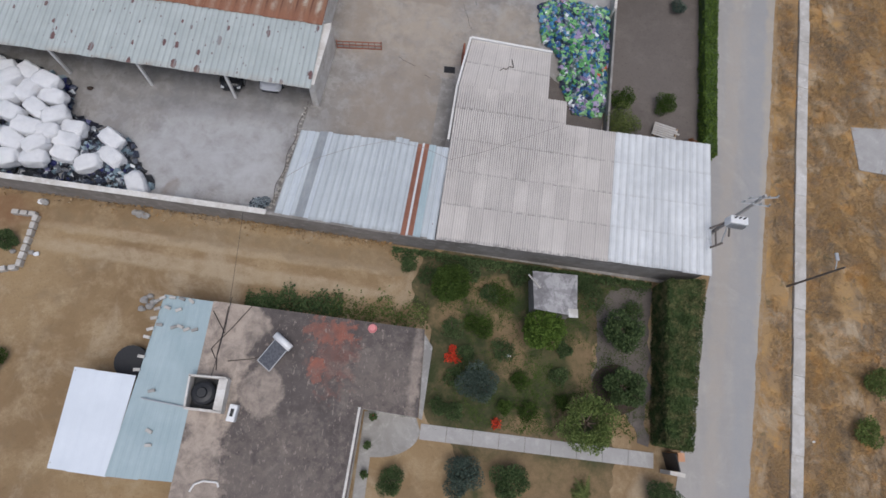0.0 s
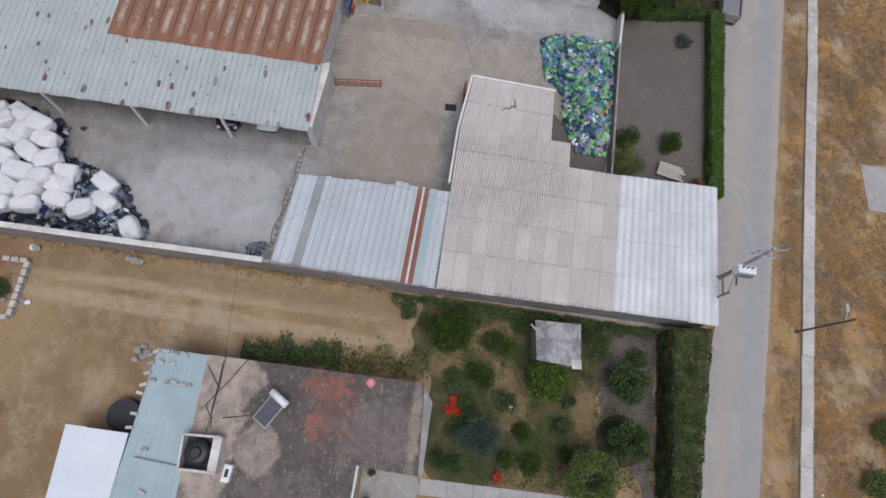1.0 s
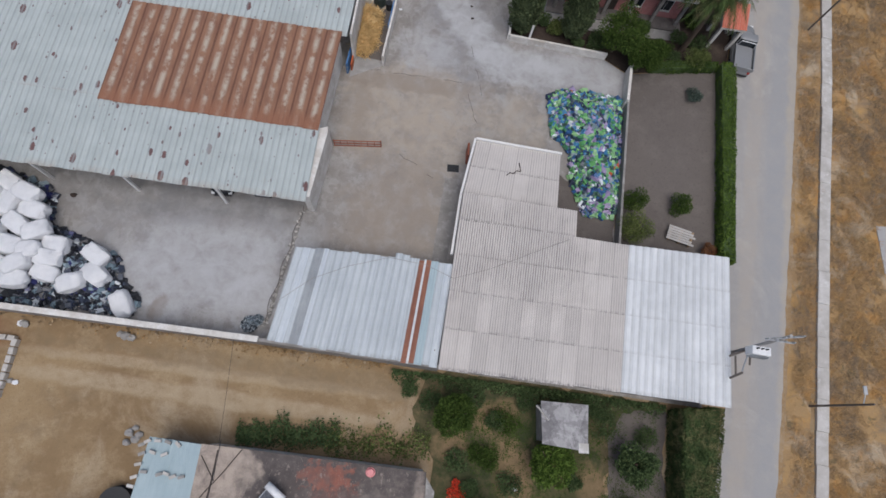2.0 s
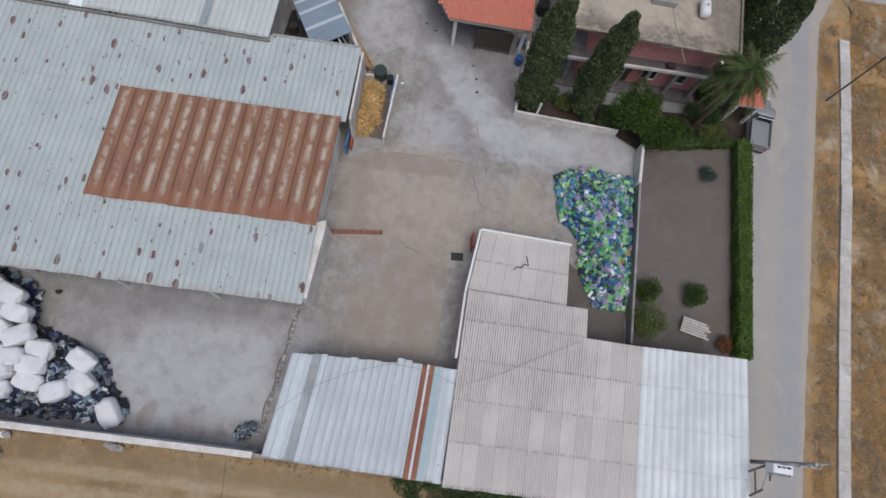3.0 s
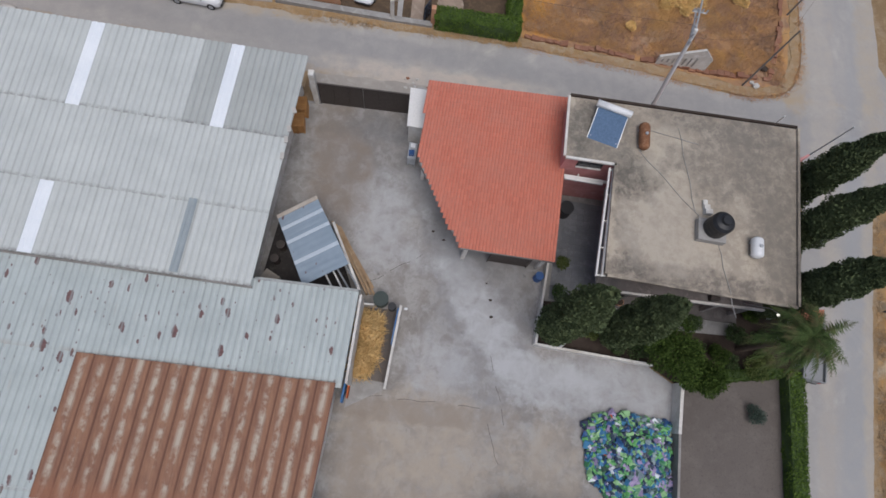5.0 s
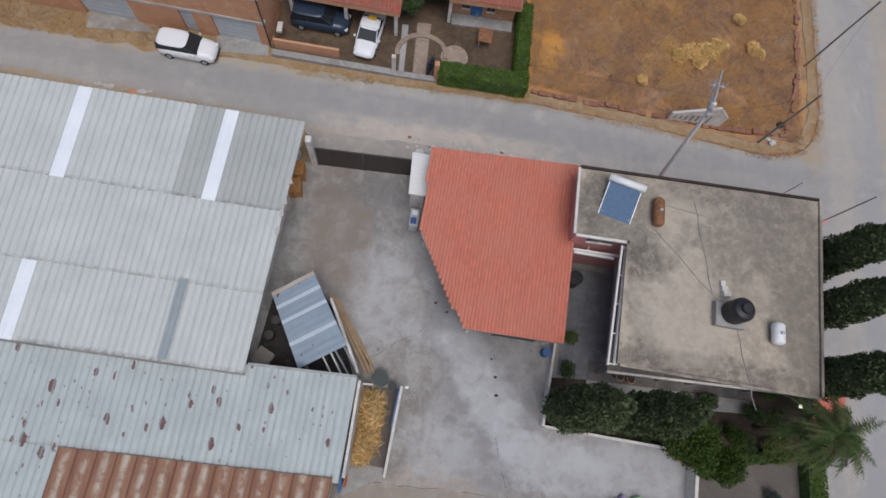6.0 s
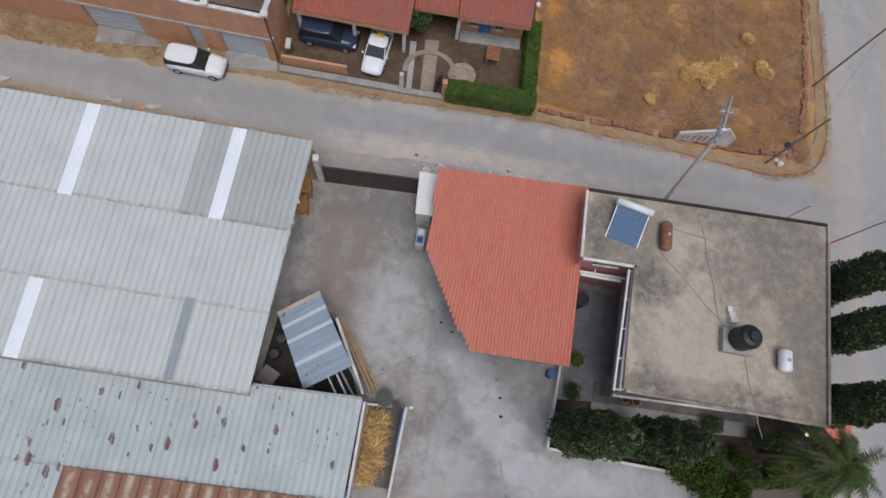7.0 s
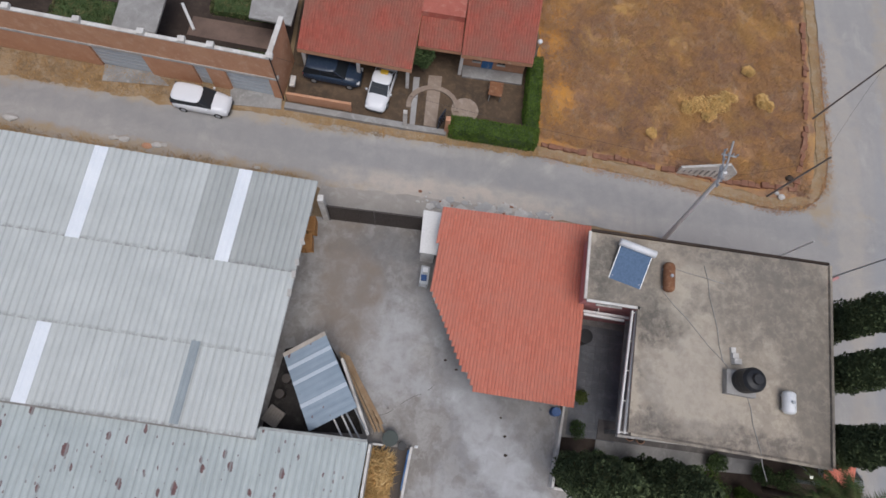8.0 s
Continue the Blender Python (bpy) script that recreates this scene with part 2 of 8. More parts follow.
M = {}
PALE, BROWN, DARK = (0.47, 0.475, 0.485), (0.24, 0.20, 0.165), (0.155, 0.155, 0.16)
BLUISH = (0.285, 0.29, 0.305)
# Stains, plus DARK patches painting shade under the warehouse eave and beside the garage.
YARD_STAINS_SHADE = [(BLUISH, 0.6, (1.0, 43.5, 3.2, 7.5, 20, 0.5, 0.3)), (BLUISH, 0.6, (10.5, 38.5, 5.5, 2.6, -6, 0.5, 0.4)), (BLUISH, 0.5, (-17, 21.5, 9, 4.6, -4, 0.5, 0.3)), (DARK, 0.45, (-7.5, 55.5, 4.5, 3.0, 0, 0.5, 0.4)), (DARK, 0.4, (-3.2, 51.5, 1.0, 4.5, 22, 0.5, 0.5)),
               ((0.41, 0.35, 0.28), 0.9, (-2.5, 33.5, 5.5, 4.5, 0, 0.6, 0.4)), ((0.39, 0.33, 0.265), 0.7, (-3.0, 24.5, 4.0, 4.5, 0, 0.6, 0.4)), ((0.40, 0.345, 0.28), 0.7, (6.0, 33, 2.2, 3.5, 0, 0.6, 0.5)),
               (PALE, 1.0, (1.2, 43.5, 1.5, 6.0, 32, 0.5, 0.5)), (PALE, 0.95, (5.5, 39.2, 3.4, 1.7, -12, 0.5, 0.5)), (PALE, 0.7, (11.5, 38.8, 4.5, 1.6, -6, 0.5, 0.5)), (PALE, 0.7, (-6.0, 49.5, 2.3, 3.6, 20, 0.6, 0.5)), (PALE, 0.35, (-3.2, 52.3, 3.0, 1.6, 10, 0.6, 0.6)), (BROWN, 0.6, (-2.5, 36.5, 6, 0.8, -4, 0.7, 0.7)), (PALE, 0.6, (-1.5, 39.5, 2.5, 2.0, 0, 0.6, 0.5)), (BROWN, 0.6, (-7.0, 33.5, 1.6, 3.2, -8, 0.6, 0.5)),
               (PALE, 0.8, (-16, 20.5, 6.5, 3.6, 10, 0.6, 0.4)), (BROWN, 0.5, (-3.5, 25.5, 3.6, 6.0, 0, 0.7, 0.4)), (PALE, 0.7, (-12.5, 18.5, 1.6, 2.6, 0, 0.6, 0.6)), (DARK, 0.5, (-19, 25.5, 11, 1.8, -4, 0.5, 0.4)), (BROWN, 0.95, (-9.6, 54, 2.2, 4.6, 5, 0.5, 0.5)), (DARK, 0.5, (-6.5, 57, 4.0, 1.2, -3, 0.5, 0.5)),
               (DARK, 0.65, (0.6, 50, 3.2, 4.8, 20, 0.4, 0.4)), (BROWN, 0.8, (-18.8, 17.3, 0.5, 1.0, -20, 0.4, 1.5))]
ROAD_STAINS = [((0.325, 0.33, 0.335), 0.85, (26.2, 26, 0.8, 45, -9, 0.4, 0.4)), ((0.40, 0.36, 0.315), 0.7, (24.2, 26, 0.6, 45, -9, 0.5, 0.5)), ((0.40, 0.30, 0.18), 0.95, (-40, 70.2, 24, 2.0, -5.3, 0.5, 0.6)), ((0.40, 0.30, 0.18), 0.95, (-40, 64.2, 32, 0.9, -5.3, 0.5, 0.6)), ((0.40, 0.31, 0.20), 0.8, (16, 64.6, 12, 0.7, -7.5, 0.5, 0.6)),
               ((0.52, 0.455, 0.39), 1.0, (-1.5, 61.4, 9, 1.5, -4, 0.5, 0.5)), ((0.40, 0.32, 0.22), 0.8, (27.6, 66, 1.0, 5, -8, 0.5, 0.6)), ((0.42, 0.36, 0.28), 0.8, (-22, 67.5, 18, 0.8, -5, 0.6, 0.6)), ((0.285, 0.282, 0.278), 0.75, (-8, 64.3, 44, 1.0, -5.2, 0.5, 0.5)),
               ((0.44, 0.385, 0.31), 0.7, (28.3, 30, 0.7, 42, -9, 0.5, 0.6)), ((0.44, 0.40, 0.35), 0.7, (29.5, 66, 1.2, 16, -4, 0.6, 0.5)), ((0.42, 0.36, 0.28), 0.7, (34.5, 70, 1.0, 14, -4, 0.6, 0.5))]
M["soil"] = ground_mat("ochre_soil", ((0.335, 0.24, 0.135), (0.245, 0.168, 0.094), (0.42, 0.325, 0.205)), None, 0.10,
                       [((0.22, 0.165, 0.105), 0.35, 20, 0.55, 0.72, 0.6), ((0.47, 0.39, 0.28), 0.22, 75, 0.54, 0.70, 0.7)],
                       [((0.46, 0.375, 0.26), 0.8, (-16, 11.8, 14, 0.55, -5, 0.5, 0.5)), ((0.46, 0.375, 0.26), 0.7, (-14, 13.2, 13, 0.4, -4, 0.5, 0.5)), ((0.22, 0.17, 0.11), 0.6, (-8, 13.4, 16, 0.7, -5, 0.6, 0.6)), ((0.20, 0.10, 0.055), 0.8, (-29.5, 14.9, 2.0, 1.3, 0, 0.5, 0.8))], 0.5)
EAST = (((0.405, 0.268, 0.13), (0.295, 0.21, 0.13), (0.50, 0.305, 0.115)), 0.16, [((0.19, 0.16, 0.125), 0.45, 25, 0.52, 0.64, 0.75), ((0.50, 0.42, 0.31), 0.30, 80, 0.52, 0.64, 0.8), ((0.52, 0.265, 0.07), 0.6, 130, 0.53, 0.66, 0.55), ((0.13, 0.12, 0.07), 0.9, 10, 0.60, 0.68, 0.7)])
NORTH = (((0.43, 0.25, 0.125), (0.33, 0.20, 0.135), (0.55, 0.295, 0.10)), 0.13, [((0.22, 0.145, 0.105), 0.40, 25, 0.53, 0.66, 0.7), ((0.60, 0.36, 0.12), 0.26, 80, 0.51, 0.64, 0.7), ((0.47, 0.34, 0.23), 0.55, 130, 0.54, 0.66, 0.65)])
M["dry_grass_ground"] = ground_mat("dry_grass_ground", EAST[0], None, *EAST[1:], speck=0.4)
M["field_ground"] = ground_mat("north_field_ground", NORTH[0], None, *NORTH[1:], [((0.62, 0.29, 0.05), 0.9, (5.4, 74, 1.9, 8, 0, 0.6, 0.6)), ((0.47, 0.29, 0.09), 0.7, (14, 77, 5, 6, 0, 0.6, 0.4))], 0.4)
DEEP, MOSS, TAN = (0.026, 0.046, 0.019), (0.07, 0.082, 0.034), (0.275, 0.19, 0.108)
M["lawn"] = ground_mat("patchy_lawn", ((0.165, 0.128, 0.074), (0.10, 0.09, 0.05), (0.235, 0.168, 0.095)), ((0.042, 0.062, 0.026), (0.46, 0.60)), 0.12, (),
                       [(DEEP, 0.95, (3.2, 7.6, 1.9, 2.6, 10, 0.5, 0.6)), (DEEP, 0.95, (3.3, 3.3, 2.7, 1.5, 0, 0.4, 0.6)), (TAN, 0.9, (5.9, 8.0, 1.3, 2.2, 20, 0.5, 0.6)), (TAN, 0.85, (1.6, 9.4, 1.3, 1.2, 0, 0.5, 0.7)), (TAN, 0.8, (4.0, 11.3, 1.0, 0.9, 0, 0.5, 0.8)), (MOSS, 0.7, (9.6, 6.2, 2.0, 1.6, 0, 0.5, 0.6)), (TAN, 0.75, (11.2, 7.0, 0.9, 2.2, 10, 0.6, 0.8)), (TAN, 0.7, (7.4, 2.6, 1.6, 0.9, 25, 0.6, 0.8)), (DEEP, 0.9, (8.0, 12.6, 7.5, 0.9, -5, 0.3, 0.6)), (TAN, 0.7, (5.4, 12.0, 0.8, 0.7, 0, 0.5, 0.8)),
                        (DEEP, 0.8, (7.2, 4.0, 2.2, 1.1, 0, 0.6, 0.7)), (TAN, 0.8, (13.9, 2.0, 1.6, 1.0, 0, 0.5, 0.8)), (TAN, 0.85, (9.0, -1.4, 6.5, 1.6, -4, 0.4, 0.6)), (DEEP, 0.7, (10.2, 9.6, 1.5, 1.6, 0, 0.6, 0.7))])
M["garden_soil"] = ground_mat("dark_garden_soil", ((0.066, 0.05, 0.042), (0.045, 0.035, 0.029), (0.10, 0.078, 0.062)))
M["lot_soil"] = ground_mat("grey_lot_soil", ((0.16, 0.14, 0.126), (0.128, 0.112, 0.102), (0.185, 0.163, 0.148)))
M["verge"] = ground_mat("dusty_verge", ((0.38, 0.275, 0.165), (0.33, 0.215, 0.105), (0.43, 0.36, 0.265)), None, 0.3, [((0.26, 0.18, 0.10), 0.5, 30, 0.52, 0.68, 0.6)])
M["road"] = concrete_mat("dusty_road", (0.385, 0.367, 0.347), (0.325, 0.316, 0.306), (0.45, 0.425, 0.395), 0.12, 0, ROAD_STAINS, 0.3, 0.45)
M["yard"] = concrete_mat("yard_concrete", (0.31, 0.29, 0.27), (0.228, 0.21, 0.192), (0.395, 0.383, 0.366), 0.16, 0.10, YARD_STAINS_SHADE, 0.6)
M["concrete"] = concrete_mat("grey_concrete", (0.36, 0.35, 0.335), (0.25, 0.24, 0.225), (0.45, 0.44, 0.42), 0.5, 0)
M["path"] = concrete_mat("pale_path_concrete", (0.42, 0.41, 0.40), (0.34, 0.33, 0.32), (0.5, 0.49, 0.47), 0.5, 0)
M["kerb"] = surf("whitish_kerb", (0.60, 0.58, 0.55), (0.40, 0.375, 0.34), (0.70, 0.69, 0.67), 0.8, vary=0.55)
M["block"] = surf("grey_block_wall", (0.30, 0.285, 0.27), (0.2, 0.19, 0.175), (0.38, 0.365, 0.35), 0.6)
M["white_wall"] = surf("whitewashed_wall", (0.72, 0.70, 0.66), (0.5, 0.46, 0.41), (0.78, 0.77, 0.75), 0.7)
M["pink_wall"] = surf("faded_pink_wall", (0.60, 0.28, 0.27), (0.46, 0.20, 0.19), (0.64, 0.35, 0.33), 0.6)
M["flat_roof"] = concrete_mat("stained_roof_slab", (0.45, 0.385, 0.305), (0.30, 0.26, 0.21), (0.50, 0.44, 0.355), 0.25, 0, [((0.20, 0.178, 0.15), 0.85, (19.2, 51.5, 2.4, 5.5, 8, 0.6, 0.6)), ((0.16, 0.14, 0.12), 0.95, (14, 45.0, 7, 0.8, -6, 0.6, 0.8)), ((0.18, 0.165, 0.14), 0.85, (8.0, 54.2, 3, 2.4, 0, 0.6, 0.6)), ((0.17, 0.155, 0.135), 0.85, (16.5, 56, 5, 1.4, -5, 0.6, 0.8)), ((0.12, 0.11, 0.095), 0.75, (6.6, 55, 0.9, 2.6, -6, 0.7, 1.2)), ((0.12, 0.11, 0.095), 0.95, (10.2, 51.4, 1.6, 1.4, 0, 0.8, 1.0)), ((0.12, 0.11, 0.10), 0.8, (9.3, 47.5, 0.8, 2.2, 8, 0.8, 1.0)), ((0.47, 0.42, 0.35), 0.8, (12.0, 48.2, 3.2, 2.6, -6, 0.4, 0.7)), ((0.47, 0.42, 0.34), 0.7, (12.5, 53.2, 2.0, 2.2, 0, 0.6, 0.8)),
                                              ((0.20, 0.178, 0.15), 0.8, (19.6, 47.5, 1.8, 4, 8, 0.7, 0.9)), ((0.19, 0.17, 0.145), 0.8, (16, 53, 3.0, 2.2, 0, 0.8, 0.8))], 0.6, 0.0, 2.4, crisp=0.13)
BITUMEN, ORANGE_R, LIME = (0.118, 0.10, 0.093), (0.50, 0.15, 0.085), (0.46, 0.385, 0.32)
M["south_roof"] = concrete_mat("patched_dark_roof", BITUMEN, (0.085, 0.073, 0.07), (0.185, 0.16, 0.145), 0.6, 0,
                               [(LIME, 1.0, (-12.7, 5.0, 1.9, 5.2, -4, 0.3, 0.9, 0.25)), (LIME, 0.9, (-13.0, -3, 1.9, 5, 3, 0.5, 0.9, 0.3)), (LIME, 0.75, (-9.7, 3.5, 1.3, 1.5, 0, 0.25, 1.6, 0.2)), (LIME, 0.8, (-11.3, 7.6, 1.5, 1.5, 0, 0.35, 1.0, 0.25)),
                                (ORANGE_R, 0.36, (-6.0, 7.4, 1.4, 0.9, 0, 0.9, 1.8, 0.25)), (ORANGE_R, 0.5, (-6.6, 5.0, 0.5, 0.8, 0, 0.7, 2.0, 0.25)), (ORANGE_R, 0.2, (-5.6, 6.0, 1.3, 2.2, 0, 0.9, 1.8)), (LIME, 0.6, (-0.4, 5.2, 0.35, 2.8, -3, 0.5, 1.4)),
                                (LIME, 0.22, (-8.5, -1.5, 4.0, 3.2, 20, 0.9, 1.3)), (LIME, 0.22, (-2.5, 4.5, 2.6, 2.4, 0, 0.95, 1.6))], 0.45, 0.5, 1.6, (0.34, 0.285, 0.25))
M["sheet_blue"] = sheet_mat("blue_grey_sheet", (0.48, 0.528, 0.52), (0.395, 0.438, 0.432), 0.58, 0.4, 0.6, 0.0, lap=0.55, ribs=2)
g = Graph("rusted_sheet")
u = g.uv(0)
mid = g.ramp(g.math("ABSOLUTE", g.math("SUBTRACT", u, 0.5)), 0.06, 0.26, 1, 0)
lapped = g.ramp(g.math("ABSOLUTE", g.math("SUBTRACT", u, 0.5)), 0.42, 0.48)
blot = g.ramp(g.noise(1.0, 4, 0.6, g.mapped((1.3, 1.15, 1), 6)), 0.42, 0.58, 0.05, 1.0)
c = g.mix(g.ramp(g.noise(1.0, 5, 0.7, g.mapped((3.0, 0.5, 1), 6)), 0.35, 0.65), g.mix(g.ramp(g.each(), 0, 1, 0, 0.6), (0.315, 0.17, 0.105), (0.25, 0.135, 0.085)), (0.21, 0.108, 0.072))
c = g.mix(g.math("MULTIPLY", mid, blot), c, (0.445, 0.38, 0.305))
c = g.mix(g.math("MULTIPLY", lapped, 0.8), c, (0.11, 0.05, 0.035))
c = g.mix(g.ramp(g.uv(1), 0.5, 1.3, 0.7, 0), c, (0.27, 0.125, 0.075))
M["sheet_rust"] = g.done(c, 0.8, g.noise(16), 0.006)
M["sheet_pale"] = sheet_mat("pale_grey_sheet", (0.575, 0.60, 0.582), (0.50, 0.525, 0.51), 0, 0.3, 0.6, 0.0, lap=0.7, ribs=2)
M["sheet_pale_dull"] = sheet_mat("dull_pale_sheet", (0.45, 0.47, 0.455), (0.385, 0.405, 0.39), 0, 0.5, 0.6, 0.0, lap=0.7, ribs=2)
M["sheet_clear"] = sheet_mat("milky_translucent_sheet", (0.84, 0.87, 0.90), (0.76, 0.80, 0.84), 0, 0.15, 0.35, 0.0)
g = Graph("weathered_fibre_cement_sheet")
u, v = g.uv(0), g.uv(1)
old = g.math("MAXIMUM", g.ramp(g.each(), 0.3, 0.85, 0.0, 0.5), g.math("MULTIPLY", g.blob(4.5, 22.5, 6.0, 3.6, 0, 0.5, 0.4), 1.0))
groove = g.ramp(g.math("ABSOLUTE", g.math("SUBTRACT", g.math("FRACT", g.math("MULTIPLY", u, 6.0)), 0.5)), 0.22, 0.45)
c = g.mix(g.ramp(g.noise(0.5, 5, 0.6), 0.36, 0.68), (0.595, 0.56, 0.525), (0.52, 0.485, 0.455))
c = g.mix(g.ramp(g.each(), 0, 1, 0, 0.3), c, (0.42, 0.395, 0.375))
c = g.mix(g.math("MULTIPLY", g.math("MULTIPLY", groove, old), g.ramp(g.noise(1.6, 4, 0.7, g.mapped((3, 0.6, 1), 5)), 0.34, 0.62, 0.35, 0.95)), c, (0.18, 0.168, 0.158))
lap = g.math("MULTIPLY", g.ramp(v, 0.05, 0.28, 1, 0), g.ramp(g.noise(5.0, 3), 0.4, 0.62))
c = g.mix(g.math("MULTIPLY", lap, 0.65), c, (0.13, 0.12, 0.115))
side = g.ramp(g.math("ABSOLUTE", g.math("SUBTRACT", u, 0.5)), 0.465, 0.5, 0, 0.55)
c = g.mix(side, c, (0.22, 0.205, 0.195))
M["sheet_tan"] = g.done(c, 0.9, g.noise(20), 0.004)
M["sheet_white"] = sheet_mat("white_plastic_sheet", (0.74, 0.76, 0.77), (0.56, 0.58, 0.59), 0, 0.4, 0.5, 0.0, lap=0.35, ribs=2)
M["canopy_sheet"] = sheet_mat("white_canopy_sheet", (0.72, 0.77, 0.83), (0.64, 0.69, 0.75), 0, 0.2, 0.5, 0.0)
M["sheet_galv"] = sheet_mat("galvanised_sheet", (0.58, 0.63, 0.66), (0.46, 0.50, 0.54), 0.06, 0.5)
M["sheet_galv2"] = sheet_mat("bright_galvanised_sheet", (0.53, 0.572, 0.595), (0.44, 0.48, 0.505), 0, 0.6, 0.55, 0.03, lap=0.35, ribs=1)
M["sheet_dark"] = sheet_mat("soot_grey_sheet", (0.36, 0.385, 0.40), (0.25, 0.27, 0.285), 0, 0.7)
M["rust_strip"] = sheet_mat("rusted_roof_strip", (0.30, 0.135, 0.085), (0.19, 0.08, 0.055), 0, 0.8, 0.8, 0.0)
M["sheet_dark_blue"] = sheet_mat("loose_flashing", (0.33, 0.375, 0.395), (0.27, 0.31, 0.325), 0.12, 0.4, 0.55, 0.0)
M["sheet_sky"] = sheet_mat("pale_blue_painted_sheet", (0.39, 0.48, 0.51), (0.32, 0.41, 0.44), 0, 0.3, 0.6, 0.0)
M["tile"] = (lambda g: g.done(g.mix(g.ramp(g.noise(0.6, 5), 0.4, 0.7, 0, 0.7), g.mix(g.island(), (0.59, 0.20, 0.135), (0.51, 0.165, 0.11)), (0.53, 0.21, 0.15)), 0.8, g.noise(20), 0.005))(Graph("clay_roof_tiles"))
M["tile_red"] = (lambda g: g.done(g.mix(g.ramp(g.noise(0.5, 5), 0.35, 0.65, 0, 0.8), g.mix(g.island(), (0.42, 0.115, 0.08), (0.32, 0.085, 0.06)), (0.28, 0.13, 0.095)), 0.8, g.noise(20), 0.005))(Graph("dark_red_roof_tiles"))
M["brick_old"] = surf("old_dark_brick", (0.31, 0.145, 0.088), (0.22, 0.11, 0.072), (0.38, 0.24, 0.16), 0.8, 12, vary=0.4)
M["front_soil"] = ground_mat("front_yard_soil", ((0.13, 0.092, 0.062), (0.085, 0.064, 0.047), (0.19, 0.135, 0.085)), None, 0.3)
M["brick"] = surf("orange_brick", (0.60, 0.335, 0.20), (0.51, 0.26, 0.15), (0.64, 0.41, 0.28), 0.8, 12, vary=0.4)
M["dark_metal"] = plain("dark_brown_metal", (0.06, 0.048, 0.042), 0.5)
M["black"] = plain("black_plastic", (0.022, 0.023, 0.026), 0.45)
M["white_plastic"] = plain("white_plastic", (0.78, 0.79, 0.80), 0.4)
M["white_paint"] = plain("white_paint", (0.74, 0.73, 0.71), 0.6)
M["steel"] = plain("galvanised_steel", (0.5, 0.52, 0.54), 0.4, 0.5)
M["rust"] = plain("rust_red_steel", (0.30, 0.10, 0.06), 0.8)
M["orange_wood"] = surf("orange_timber", (0.46, 0.24, 0.085), (0.33, 0.16, 0.06), (0.55, 0.33, 0.14), 1.2, 14, vary=0.4)
M["wood"] = surf("raw_timber", (0.45, 0.32, 0.19), (0.33, 0.22, 0.13), (0.55, 0.42, 0.28), 1.2, 14, vary=0.4)
M["wood_pale"] = surf("pale_board", (0.50, 0.45, 0.39), (0.38, 0.33, 0.275), None, 1.2, 14)
M["dark_wood"] = surf("dark_pole_timber", (0.17, 0.15, 0.135), (0.11, 0.095, 0.085), None, 1.0, 14)
M["bark"] = surf("grey_brown_bark", (0.16, 0.12, 0.09), (0.10, 0.075, 0.055), None, 2.0, 18)
M["glass_dark"] = plain("dark_window_glass", (0.02, 0.025, 0.03), 0.08, 0, 0.6, 0.0)
M["panel_blue"] = plain("blue_collector_glass", (0.085, 0.15, 0.26), 0.5, 0, 0.25, 0.25)
M["panel_dark"] = plain("dark_collector_tubes", (0.09, 0.095, 0.11), 0.25, 0, 0.5, 0.1)
M["tyre"] = plain("tyre_rubber", (0.02, 0.02, 0.02), 0.85)
M["cypress"] = leaf_mat("cypress_leaves", (0.082, 0.11, 0.055), (0.14, 0.175, 0.085))
M["leaf_dark"] = leaf_mat("dark_leaves", (0.052, 0.085, 0.035), (0.115, 0.16, 0.064))
M["leaf_green"] = leaf_mat("green_leaves", (0.04, 0.07, 0.015), (0.082, 0.125, 0.028))
M["leaf_olive"] = leaf_mat("olive_leaves", (0.085, 0.115, 0.035), (0.18, 0.21, 0.07))
M["leaf_lime"] = leaf_mat("lime_leaves", (0.10, 0.145, 0.042), (0.21, 0.26, 0.08))
M["rust_leaf"] = leaf_mat("withered_leaves", (0.16, 0.075, 0.04), (0.28, 0.13, 0.06))
M["leaf_blue"] = leaf_mat("blue_green_leaves", (0.055, 0.08, 0.065), (0.11, 0.145, 0.115))
M["hedge"] = leaf_mat("hedge_leaves", (0.068, 0.118, 0.02), (0.135, 0.205, 0.042))
M["hedge_dark"] = leaf_mat("tall_hedge_leaves", (0.05, 0.08, 0.028), (0.095, 0.135, 0.048), (0.21, 0.185, 0.09))
M["straw"] = leaf_mat("straw", (0.66, 0.43, 0.17), (0.84, 0.62, 0.31))
M["dry_blades"] = blade_mat("dry_grass_blades", *EAST)
M["dark_blades"] = blade_mat("dull_weeds", tuple(tuple(x * 0.75 for x in c) for c in EAST[0]), *EAST[1:])
M["north_blades"] = blade_mat("vacant_lot_blades", *NORTH)


# ---- building helpers ----
WORLD_OF = {}


def thing(name, at, label, category, group="", kind="", rz=0.0):
    ob = new(name)
    ob.empty_display_size = 0.3
    ob.matrix_basis = pose(*at, 0, 0, rz)
    WORLD_OF[ob] = pose(*at, 0, 0, rz)
    return tagged(ob, label, category, group, kind)


def mesh_of(name, bm, material, smooth=False):
    bmesh.ops.recalc_face_normals(bm, faces=bm.faces)
    me = bpy.data.meshes.new(name)
    bm.to_mesh(me)
    bm.free()
    me.materials.append(material)
    if smooth:
        me.polygons.foreach_set("use_smooth", [True] * len(me.polygons))
    return me


